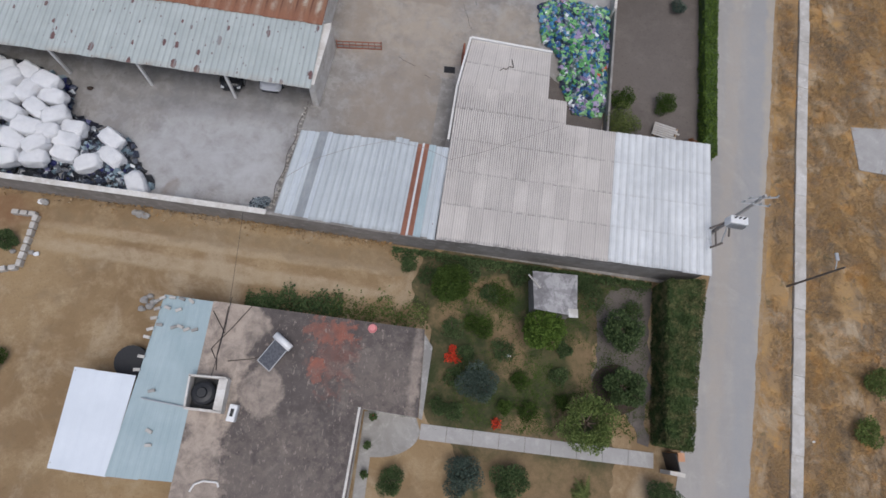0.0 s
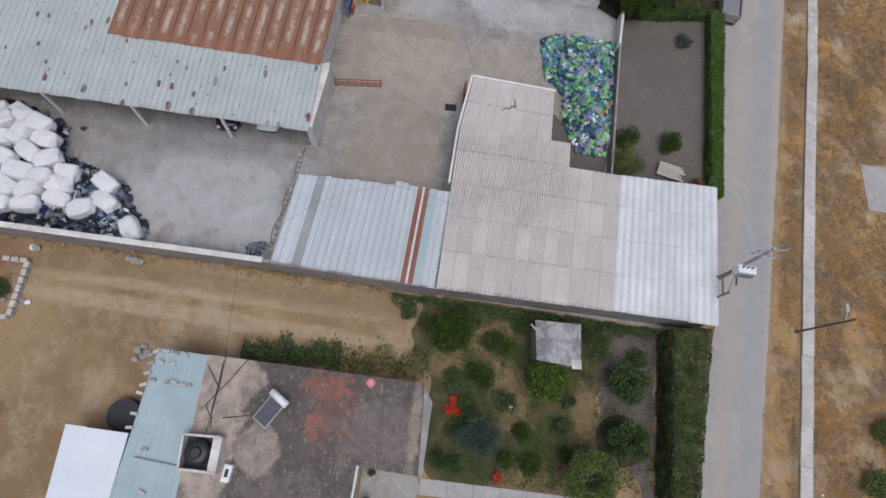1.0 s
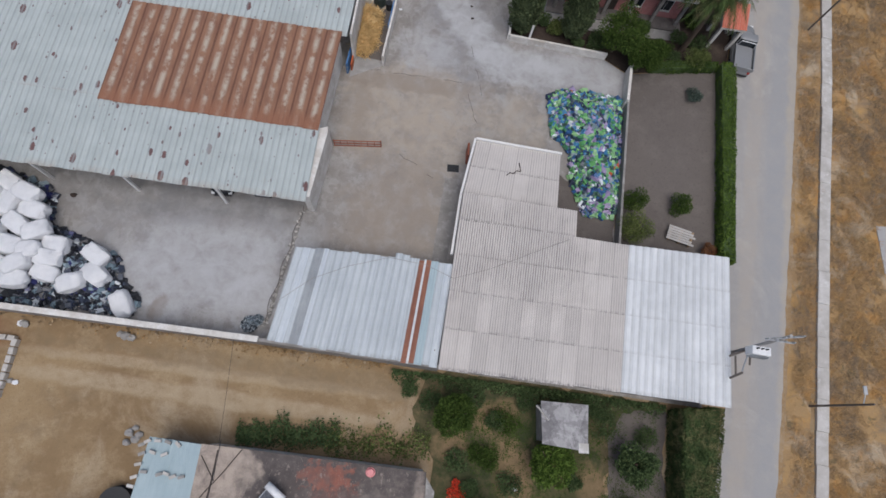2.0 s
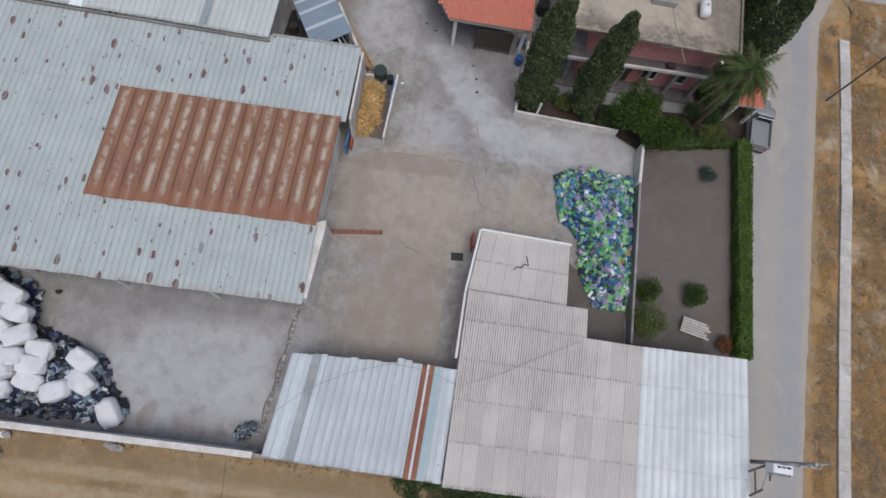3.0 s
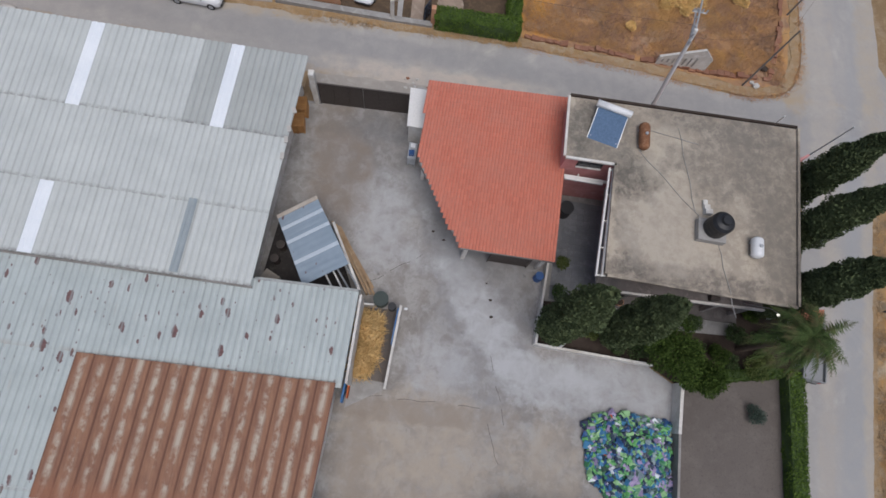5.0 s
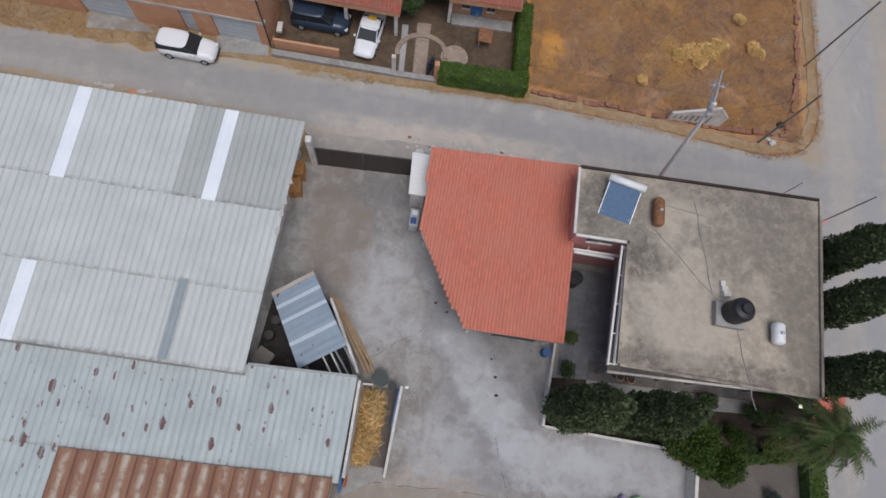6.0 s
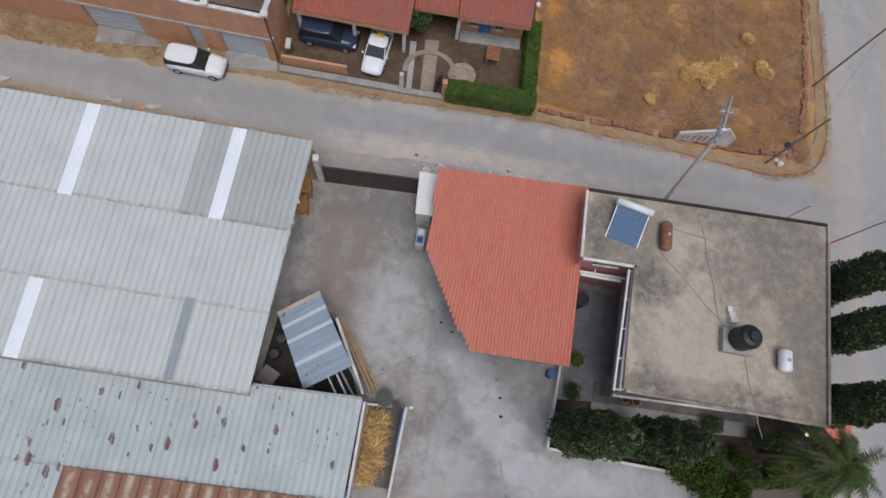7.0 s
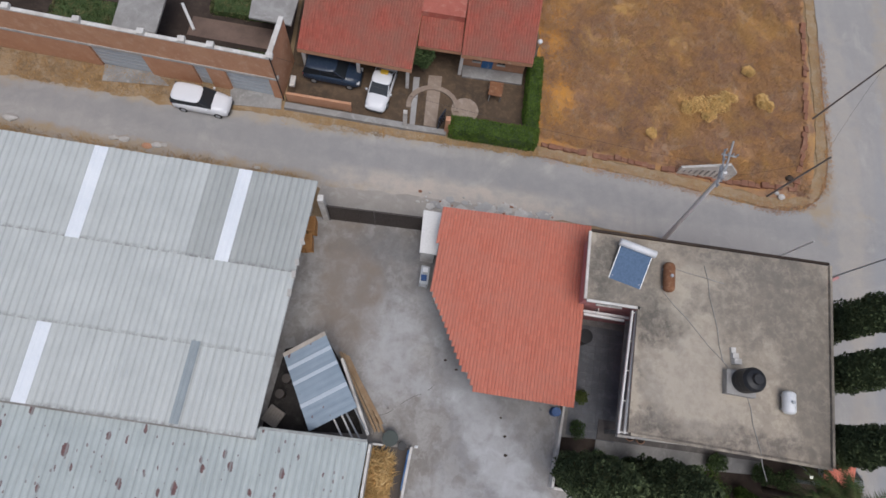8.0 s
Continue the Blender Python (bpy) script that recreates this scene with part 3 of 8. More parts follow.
def part(name, bm, material, parent=None, label="", smooth=False, kind=""):
    """Links a bmesh in world coordinates as one mesh under a thing or part."""
    me = bm if isinstance(bm, bpy.types.Mesh) else mesh_of(name, bm, material, smooth)
    ob = new(name, me)
    if parent is not None:
        me.transform(WORLD_OF[parent].inverted())
        ob.parent = parent
        WORLD_OF[ob] = WORLD_OF[parent]
    else:
        WORLD_OF[ob] = Matrix.Identity(4)
    return tagged(ob, label, kind=kind)


def piece(name, me, parent, m):
    """One of many alike pieces on a shared mesh, at the world pose m."""
    ob = new(name, me)
    ob.parent = parent
    ob.matrix_basis = WORLD_OF[parent].inverted() @ m
    WORLD_OF[ob] = m
    return ob


def box(bm, a, b, m=None, bevel=0.0):
    r = bmesh.ops.create_cube(bm, size=1.0)
    s = [abs(q - p) for p, q in zip(a, b)]
    c = [(p + q) / 2 for p, q in zip(a, b)]
    mm = Matrix.Translation(c) @ Matrix.Diagonal((*s, 1))
    vs = r["verts"]
    bmesh.ops.transform(bm, matrix=mm, verts=vs)
    if bevel:
        es = list({e for v in vs for e in v.link_edges})
        vs = list({v for f in bmesh.ops.bevel(bm, geom=es, offset=bevel, segments=2, affect="EDGES", profile=0.5)["faces"] for v in f.verts} | {v for v in vs if v.is_valid})
    if m is not None:
        bmesh.ops.transform(bm, matrix=m, verts=vs)
    return bm


def prism(bm, poly, z0, z1):
    """Upright prism over a plan polygon; z1 may be a list with a height for each corner."""
    tops = z1 if isinstance(z1, (list, tuple)) else [z1] * len(poly)
    lo = [bm.verts.new((x, y, z0)) for x, y in poly]
    hi = [bm.verts.new((x, y, z)) for (x, y), z in zip(poly, tops)]
    n = len(poly)
    caps = [bm.faces.new(hi), bm.faces.new(lo[::-1])]
    for i in range(n):
        j = (i + 1) % n
        bm.faces.new((lo[i], lo[j], hi[j], hi[i]))
    if n > 4:
        bmesh.ops.triangulate(bm, faces=caps)
    return bm


def wall(bm, p, q, z0, z1, thick=0.2, side=0.0, z2=None):
    """A straight wall from p to q; side shifts it to its left; z2: height at q."""
    p, q = Vector(p), Vector(q)
    d = (q - p).normalized()
    n = Vector((-d.y, d.x))
    a, b = n * (side + thick / 2), n * (side - thick / 2)
    z2 = z1 if z2 is None else z2
    return prism(bm, [tuple(p + b), tuple(q + b), tuple(q + a), tuple(p + a)], z0, [z1, z2, z2, z1])


def rod(bm, p, q, r0, r1=None, n=8):
    p, q = Vector(p), Vector(q)
    r1 = r0 if r1 is None else r1
    m = Matrix.Translation((p + q) / 2) @ (q - p).to_track_quat("Z", "Y").to_matrix().to_4x4()
    bmesh.ops.create_cone(bm, cap_ends=True, segments=n, radius1=r0, radius2=r1, depth=(q - p).length, matrix=m)
    return bm


def tube(bm, pts, r, n=6):
    for p, q in zip(pts, pts[1:]):
        rod(bm, p, q, r, r, n)
    return bm


def lump(bm, c, r, seed=0, rough=0.25, sub=2, flat=False):
    """An uneven boulder or bag shape."""
    vs = bmesh.ops.create_icosphere(bm, subdivisions=sub, radius=1.0)["verts"]
    for v in vs:
        k = 1 + rough * noise.noise(v.co * 1.6 + Vector((seed * 7.3, seed * 3.1, seed)))
        v.co = Vector((v.co.x * r[0] * k, v.co.y * r[1] * k, max(v.co.z, -0.55) * r[2] * k if flat else v.co.z * r[2] * k)) + Vector(c)
    return bm


def ribbed(bm, a, b, c, d, pitch=0.42, amp=0.03, thick=0.012, crest=0.35, rows=1, sag=0.0, seed=0):
    """A corrugated sheet on the corners a b (low edge) c d (high edge); ribs run from a-b to d-c."""
    a, b, c, d = map(Vector, (a, b, c, d))
    n = max(1, round((b - a).length / pitch))
    us = []
    for i in range(n):
        for f, h in ((0.0, 0.0), (0.5 - crest / 2 - 0.12, 0.0), (0.5 - crest / 2, 1.0), (0.5 + crest / 2, 1.0), (0.5 + crest / 2 + 0.12, 0.0)):
            us.append(((i + f) / n, h))
    us.append((1.0, 0.0))
    up = (b - a).cross(d - a).normalized()
    if up.z < 0:
        up = -up
    span = (d - a).length
    layer = bm.loops.layers.uv.verify()
    where = {}
    lay = []
    for off in (0.0, -thick):
        g = []
        for j in range(rows + 1):
            v = j / rows
            g.append([bm.verts.new(a.lerp(b, u).lerp(d.lerp(c, u), v) + up * (amp * h + off + sag * noise.noise(Vector((u * 3 + seed, v * 3, seed))))) for u, h in us])
        for j, row in enumerate(g):
            for w, (u, h) in zip(row, us):
                where[w] = (u, span * j / rows)
        lay.append(g)
    top, bot = lay
    for j in range(rows):
        for i in range(len(us) - 1):
            bm.faces.new((top[j][i], top[j][i + 1], top[j + 1][i + 1], top[j + 1][i]))
            bm.faces.new((bot[j][i], bot[j + 1][i], bot[j + 1][i + 1], bot[j][i + 1]))
    for i in range(len(us) - 1):
        bm.faces.new((top[0][i], bot[0][i], bot[0][i + 1], top[0][i + 1]))
        bm.faces.new((top[-1][i], top[-1][i + 1], bot[-1][i + 1], bot[-1][i]))
    for j in range(rows):
        bm.faces.new((top[j][0], top[j + 1][0], bot[j + 1][0], bot[j][0]))
        bm.faces.new((top[j][-1], bot[j][-1], bot[j + 1][-1], top[j + 1][-1]))
    for f in bm.faces:
        for l in f.loops:
            l[layer].uv = where[l.vert]
    return bm


def ragged(pts, step=0.7, jit=0.14, closed=True):
    """A plan outline with uneven edges."""
    out = []
    n = len(pts)
    for i in range(n if closed else n - 1):
        p, q = Vector(pts[i]), Vector(pts[(i + 1) % n])
        k = max(1, int((q - p).length / step))
        d = (q - p).normalized()
        nn = Vector((-d.y, d.x))
        for j in range(k):
            w = p.lerp(q, j / k)
            out.append(tuple(w + nn * jit * noise.noise(Vector((w.x * 0.9, w.y * 0.9, 4.0))) * 2))
    return out


def band(name, pts, width, z, material, label, category, jit=0.25, step=0.3):
    """A ground strip of uneven width along a line of plan points."""
    line = []
    for p, q in zip(pts, pts[1:]):
        p, q = Vector(p), Vector(q)
        k = max(1, int((q - p).length / step))
        line += [p.lerp(q, j / k) for j in range(k)]
    line.append(Vector(pts[-1]))
    bm = bmesh.new()
    rows = []
    for i, p in enumerate(line):
        d = (line[min(i + 1, len(line) - 1)] - line[max(i - 1, 0)]).normalized()
        n = Vector((-d.y, d.x))
        w = [width / 2 + jit * (noise.noise(Vector((p.x * 0.8, p.y * 0.8, s))) + 0.5 * noise.noise(Vector((p.x * 3.1, p.y * 3.1, s)))) for s in (1.0, 9.0)]
        a, b = p + n * w[0], p - n * w[1]
        rows.append([bm.verts.new((*a, z)), bm.verts.new((*b, z)), bm.verts.new((*b, -0.3)), bm.verts.new((*a, -0.3))])
    for r, s in zip(rows, rows[1:]):
        for i in range(4):
            bm.faces.new((r[i], r[(i + 1) % 4], s[(i + 1) % 4], s[i]))
    return tagged(part(name, bm, material), label, category, kind="structure")


def setting(name, poly, z0, z1, material, label, category):
    bm = bmesh.new()
    prism(bm, poly, z0, z1)
    ob = part(name, bm, material)
    return tagged(ob, label, category, kind="structure")


def leaves(name, centres, size, material, up=0.0, aspect=1.6, seed=0, normals=None):
    """Many small leaf quads; up: how far they stand upright. Returns a mesh."""
    rng = np.random.default_rng(seed)
    c = np.asarray(centres, float)
    n = len(c)
    d = rng.normal(size=(n, 3))
    if normals is not None:
        d = d * 0.7 + normals
    d[:, 2] = d[:, 2] * (1 - up) + up * 1.6
    d /= np.linalg.norm(d, axis=1)[:, None]
    e = np.cross(d, rng.normal(size=(n, 3)))
    e /= np.linalg.norm(e, axis=1)[:, None] + 1e-9
    s = size * rng.uniform(0.6, 1.35, (n, 1))
    a, b = d * s * aspect / 2, e * s / 2
    v = np.stack([c - a, c + b * 0.9 - a * 0.1, c + a, c - b * 0.9 - a * 0.1], 1).reshape(-1, 3)
    me = bpy.data.meshes.new(name)
    me.from_pydata(v.tolist(), [], np.arange(4 * n).reshape(n, 4).tolist())
    me.materials.append(material)
    return me


def crown_points(rng, lobes, n, shell=0.55):
    """Points in the outer part of several lobes (centre, radii)."""
    w = np.array([r[0] * r[1] + r[1] * r[2] + r[0] * r[2] for _, r in lobes])
    idx = rng.choice(len(lobes), n, p=w / w.sum())
    d = rng.normal(size=(n, 3))
    d /= np.linalg.norm(d, axis=1)[:, None]
    k = rng.uniform(shell, 1.0, (n, 1)) ** 0.6
    cs = np.array([c for c, _ in lobes])[idx]
    rs = np.array([r for _, r in lobes])[idx]
    return cs + d * k * rs, d


# ---- the ground ----
setting("ground", [(-320, -280), (340, -280), (340, 380), (-320, 380)], -1.0, -0.06, M["soil"], "ochre dry soil around the houses", "ground")
ROAD = [(9, -50), (17.4, -1.8), (19.9, 8.9), (21.3, 13.6), (22.3, 25), (23.3, 34.6), (24.3, 41), (25.5, 48), (27.0, 57.6), (14, 59.5), (6, 60.3), (-4.3, 60.6),
        (-11, 60.4), (-12.8, 61.3), (-23.7, 62.4), (-36, 63.6), (-110, 70), (-110, 76), (-37.5, 68.5), (-24.4, 67.4), (-15.3, 66.9), (-7.3, 66.2), (3.9, 65.5), (14, 64.3),
        (22.2, 62.8), (24.2, 62.75), (25.8, 63.15), (26.9, 63.95), (27.7, 65.2), (28.1, 66.6), (28.4, 68.4), (29, 77.8), (29.4, 84), (35, 160), (44, 160), (37.2, 90), (35.6, 72), (35.2, 67), (36.8, 63.2), (42, 61.5), (120, 58),
        (120, 51), (42, 55.2), (35, 56.2), (33.3, 54.8), (32.3, 52), (31.5, 48.3), (29.4, 35.1), (27.6, 23), (25.85, 13.5), (23.5, -1.6), (15, -50)]
setting("road", ragged(ROAD, 0.8, 0.07), -0.5, -0.02, M["road"], "dusty pale grey road with worn edges", "road")
setting("field_east", ragged([(28.6, 18), (30.5, 28.3), (32.6, 40), (34.3, 52), (35.4, 56.0), (42, 54.6), (120, 50), (120, -60), (19, -60), (25.8, -1.5)], 1.5, 0.2), -0.5, -0.035, M["dry_grass_ground"], "dry ochre field beside the road", "field")
setting("field_north", ragged([(3.6, 66.6), (14, 65.2), (22.2, 63.9), (25.2, 64.0), (26.7, 65.6), (27.4, 69), (28.2, 84), (33, 150), (6, 150)], 0.9, 0.15), -0.5, -0.03, M["field_ground"], "dry orange-brown vacant lot", "field")
setting("yard", [(-60, 19.6), (-31, 16.9), (0.5, 14.3), (19.3, 12.7), (20.4, 22.9), (13.4, 23.6), (13.5, 26), (15.0, 39.2), (13, 40.5), (5, 41.4), (6.06, 48), (7, 58.0), (-4.6, 58.6), (-11.6, 58.9), (-60, 63)],
        -0.4, 0.0, M["yard"], "stained grey concrete yard", "yard")
setting("lot", [(13.6, 23.8), (21.3, 22.9), (23.6, 40.6), (15.1, 39.2)], -0.4, -0.01, M["lot_soil"], "bare grey-brown soil of a small lot", "ground")
setting("heap_dirt", ragged([(9.7, 23.7), (13.35, 23.4), (13.5, 26.6), (11.2, 28.2), (9.0, 29.9), (8.9, 26.0), (9.8, 25.7)], 0.4, 0.15), -0.3, 0.006, M["lot_soil"], "dark dirt behind the bottle heap", "ground")
setting("garden_bed", [(5.1, 41.5), (13, 40.6), (15.1, 39.3), (23.7, 40.7), (25.4, 48), (26.9, 57.5), (6.5, 58.5), (6.1, 48)], -0.4, -0.005, M["garden_soil"], "dark soil of the house garden", "ground")
setting("lawn", ragged([(-0.9, 11.2), (-0.6, 14.3), (16.2, 12.95), (13.6, 9.5), (11.6, 7.2), (12.4, 4.4), (13.4, 2), (13, -12), (3, -12), (2.5, 0.8), (0.4, 2.2), (0.3, 8.8)], 0.4, 0.4), -0.4, -0.03, M["lawn"], "patchy green and brown lawn", "lawn")

# pale kerb wall along the field, in cast lengths
kerb = thing("kerb_wall", (30.4, 27.0, -0.06), "low whitish concrete kerb wall beside the road", "kerb", kind="structure")
KERB = [(23.4, -16), (25.85, -1.5), (27.6, 9.3), (28.95, 18.2), (30.6, 28.4), (32.55, 40), (34.1, 51.5)]
rng = random.Random(4)
for i, (p, q) in enumerate(zip(KERB, KERB[1:])):
    p, q = Vector(p), Vector(q)
    ang = math.degrees(math.atan2(q.y - p.y, q.x - p.x))
    k = round((q - p).length / 2.5)
    me = mesh_of("kerb_block", box(bmesh.new(), (-(q - p).length / k / 2 + 0.004, -0.45, 0), ((q - p).length / k / 2 - 0.004, 0.45, 0.27), bevel=0.03), M["kerb"])
    for j in range(k):
        c = p.lerp(q, (j + 0.5) / k)
        piece("kerb_block", me, kerb, pose(c.x + rng.uniform(-0.025, 0.025), c.y, -0.07 + rng.uniform(-0.08, 0.02), 0, 0, ang + rng.uniform(-0.4, 0.4)))


# ---- walls of the yard ----
def plain_wall(name, p, q, h, material, label, thick=0.2, h2=None, cap=None, category="wall"):
    bm = wall(bmesh.new(), p, q, -0.1, h, thick, z2=h2)
    ob = part(name, bm, material)
    WORLD_OF[ob] = Matrix.Identity(4)
    tagged(ob, label, category, kind="structure")
    if cap:
        d = (Vector(q) - Vector(p)).normalized()
        part("coping", wall(bmesh.new(), p, q, h + 0.002, h + 0.06, thick + 0.16, z2=(h if h2 is None else h2) + 0.06), cap, ob)
    return ob


plain_wall("wall_south", (-60, 18.8), (-11.2, 15.35), 2.3, M["block"], "grey block wall with a whitewashed top and yard side", 0.22, cap=M["white_wall"])
part("plaster", wall(bmesh.new(), (-60, 18.8), (-11.2, 15.35), 0.0, 2.29, 0.024, side=0.124), M["white_paint"], bpy.data.objects["wall_south"], "whitewashed inner face")
plain_wall("wall_shed_south", (-11.2, 15.35), (0.55, 14.28), 2.2, M["block"], "grey block wall under the metal shed", 0.22)
plain_wall("wall_lot_west", (13.45, 23.8), (15.0, 39.2), 1.0, M["block"], "low grey block wall beside the bottle heap", 0.16)
plain_wall("wall_lot_white", (14.55, 36.0), (15.0, 39.3), 1.25, M["white_wall"], "short white end of the low wall", 0.22)
plain_wall("wall_garden_west", (5.0, 41.4), (6.0, 47.9), 0.75, M["white_wall"], "low white garden wall", 0.16)
plain_wall("wall_garden_south", (5.1, 41.4), (13.2, 40.45), 0.75, M["white_wall"], "low white garden wall", 0.16)
partition = thing("wall_partition", (-10.6, 21, 0), "low crumbling block wall reduced to rubble", "wall", kind="structure")
rp = random.Random(77)
broken = [mesh_of("block", lump(bmesh.new(), (0, 0, 0), (0.15, 0.085, 0.07), k, 0.6, 1), M["kerb" if k else "block"]) for k in range(4)]
for k in range(60):
    u = (k / 59) ** 0.8
    low = 0.35 < u < 0.5
    piece("block", broken[k % 4], partition, pose(-9.75 - 1.65 * u + rp.uniform(-0.11, 0.11), 25.3 - 8.7 * u + rp.uniform(-0.15, 0.15), rp.uniform(0.03, 0.07 if low else 0.16), rp.uniform(-30, 30), rp.uniform(-30, 30), rp.uniform(0, 360)))
part("footing", wall(bmesh.new(), (-9.75, 25.3), (-11.4, 16.6), -0.1, 0.05, 0.2), M["block"], partition)

# ---- roofs of sheets ----
def lerp3(a, b, t):
    return tuple(p + (q - p) * t for p, q in zip(a, b))


def quad_at(q, u, v):
    return lerp3(lerp3(q[0], q[1], u), lerp3(q[3], q[2], u), v)


def sheet_field(parent, name, q, cols, rows, pick, pitch, amp, crest=0.35, lap=0.012, sag=0.015, skew=0.06, bend=0.0):
    """Lays cols x rows roofing sheets over the corner points q (SW, SE, NE, NW); pick(i, j) names the material or None; bend: uneven spacing."""
    rr = random.Random(len(name) + cols)
    for j in range(rows):
        for i in range(cols):
            mat = pick(i, j)
            if mat is None:
                continue
            u0, u1 = (u + bend * math.sin(math.pi * max(0.0, u - 0.6) / 0.4) for u in (i / cols, (i + 1) / cols))
            v0, v1 = j / rows, (j + 1) / rows
            e0, e1 = rr.uniform(-skew, skew) / rows, rr.uniform(0, skew) / rows
            dz = lap * (i % 2) + lap * 2.2 * (rows - 1 - j) + rr.uniform(0, 0.006)
            cs = [quad_at(q, u, v) for u, v in ((u0, v0 - abs(e0) * 0.4 - 0.008 / rows), (u1, v0 - abs(e0) * 0.4 - 0.008 / rows), (u1, v1 + e1 * 0.15), (u0, v1 + e1 * 0.15))]
            cs = [(x, y, z + dz) for x, y, z in cs]
            bm = ribbed(bmesh.new(), *cs, pitch=pitch, amp=amp, crest=crest, rows=3, sag=sag, seed=i * 3.7 + j * 11)
            part(name, bm, M[mat], parent)


def inset_walls(parent, poly, z0, z1, material, sides, thick=0.18, name="wall"):
    n = len(poly)
    for i in sides:
        part(name, wall(bmesh.new(), poly[i], poly[(i + 1) % n], z0, z1, thick, side=thick / 2 + 0.05), material, parent)


# main warehouse: open to the south, sheet roof on posts
wh = thing("warehouse", (-20, 34, 0), "open-sided warehouse with a rust-spotted corrugated metal roof", "warehouse")
Z_S, Z_N = 3.15, 3.75
WQ = [(-45.5, 27.1, Z_S), (-9.15, 24.75, Z_S), (-7.05, 43.6, Z_N), (-43.4, 45.95, Z_N)]
EAST_EDGE = [((-9.15, 24.75, 3.15), (-8.78, 30.25, 3.3)), ((-8.85, 30.1, 3.26), (-7.95, 37.95, 3.56)), ((-7.6, 37.8, 3.52), (-7.05, 43.6, 3.75))]
for j, (lo, hi) in enumerate(EAST_EDGE):
    far = Vector((-36.35, 2.35, 0.0))
    strip = [tuple(Vector(lo) + far), lo, hi, tuple(Vector(hi) + far)]
    sheet_field(wh, "roof_sheet", strip, 43, 1, (lambda i, jj, j=j: None if j == 1 and i >= 25 else "sheet_blue"), 0.42, 0.035, skew=0.03)
    if j == 1:
        old = [quad_at(strip, 25 / 43, 0), strip[1], strip[2], quad_at(strip, 25 / 43, 1)]
        sheet_field(wh, "roof_sheet", [(x, y, z + 0.11) for x, y, z in old], 14, 1, lambda i, jj: "sheet_rust", 0.54, 0.04, skew=0.03)
for k, (x, y) in enumerate([(-40.3, 27.1), (-34, 26.65), (-27.7, 26.15), (-21.6, 25.75), (-15.3, 25.3)]):
    part("post", box(bmesh.new(), (x - 0.09, y - 0.09, 0), (x + 0.09, y + 0.09, 3.1)), M["white_paint"], wh, "white square steel post")
for y in (0.04, 0.3, 0.52, 0.74, 0.97):
    a, b = quad_at(WQ, 0, y), quad_at(WQ, 0.995, y)
    part("purlin", rod(bmesh.new(), (a[0], a[1], a[2] - 0.09), (b[0], b[1], b[2] - 0.09), 0.06, n=4), M["steel"], wh)
part("end_wall", prism(bmesh.new(), [(-9.4, 25.1), (-8.95, 25.05), (-8.25, 29.9), (-8.25, 30.5), (-9.3, 30.15)], 0, 3.05), M["white_wall"], wh, "flaking whitewashed end wall")
part("end_wall", wall(bmesh.new(), (-9.2, 30.2), (-8.3, 37.9), 0, 3.1, 0.2), M["white_wall"], wh)
part("end_wall", wall(bmesh.new(), (-7.36, 38.0), (-6.93, 43.5), 0, 3.5, 0.16), M["white_wall"], wh)
part("back_wall", wall(bmesh.new(), (-45.4, 45.9), (-13.8, 43.6), 0, 3.6, 0.2), M["white_wall"], wh)
part("side_wall", wall(bmesh.new(), (-45.3, 27.6), (-45.3, 45.8), 0, 3.1, 0.2), M["white_wall"], wh)

# north warehouse: pale roof with milky strips
nw = thing("north_warehouse", (-24, 52, 0), "long warehouse with a pale corrugated roof and white skylight strips", "warehouse")
NQ = [(-45.2, 46.2, 4.2), (-13.6, 43.5, 4.2), (-11.95, 59.9, 4.2), (-45.2, 62.6, 4.2)]
for j, (v0, v1) in enumerate(((0.0, 0.288), (0.288, 0.615), (0.615, 1.0))):
    strip = [quad_at(NQ, 0, v0), quad_at(NQ, 1, v0), quad_at(NQ, 1, v1), quad_at(NQ, 0, v1)]
    strip = [(x, y, z + (0.0, 0.05, 0.1)[j]) for x, y, z in strip]

    def pick(i, jj, j=j):
        if (j == 2 and i in (0, 10, 20, 30)) or (j == 0 and i in (10, 20)):
            return "sheet_clear"
        if j == 2 and i > 27:
            return "sheet_pale_dull"
        return "sheet_pale"
    sheet_field(nw, "roof_sheet", strip, 36, 1, pick, 0.45, 0.04, skew=0.012, bend=0.0085 if j == 2 else 0.0)
for a, b in (((-14.6, 43.85), (-12.95, 59.6)), ((-45.4, 62.2), (-12.95, 59.6)), ((-45.4, 46.4), (-45.4, 62.2))):
    part("wall", wall(bmesh.new(), a, b, 0, 4.1, 0.2), M["white_wall"], nw)
part("loose_strip", ribbed(bmesh.new(), *[(x, y, z + 0.1) for x, y, z in (quad_at(NQ, 0.842, 0.005), quad_at(NQ, 0.859, 0.005), quad_at(NQ, 0.859, 0.30), quad_at(NQ, 0.842, 0.30))], pitch=0.3, amp=0.05, rows=3, sag=0.03, seed=5), M["sheet_dark_blue"], nw, "loose blue-grey flashing strip")
part("gutter", wall(bmesh.new(), (-45.2, 46.05), (-13.6, 43.42), 3.83, 4.0, 0.12), M["block"], nw, "dark dirty valley gutter")
part("edge_beam", wall(bmesh.new(), (-13.5, 44.05), (-7.1, 43.68), 3.62, 3.86, 0.16), M["sheet_pale"], wh, "pale edge beam of the roof")
for k, (x, y) in enumerate(((-12.9, 52.2), (-12.8, 53.4), (-12.7, 54.2), (-12.55, 55.6))):
    part("edge_block", box(bmesh.new(), (-0.13, -0.22, 0), (0.13, 0.22, 0.12), pose(x + 0.12, y, 4.3, 0, 0, 8 * k)), M["kerb"], nw, "loose pale block on the roof edge")

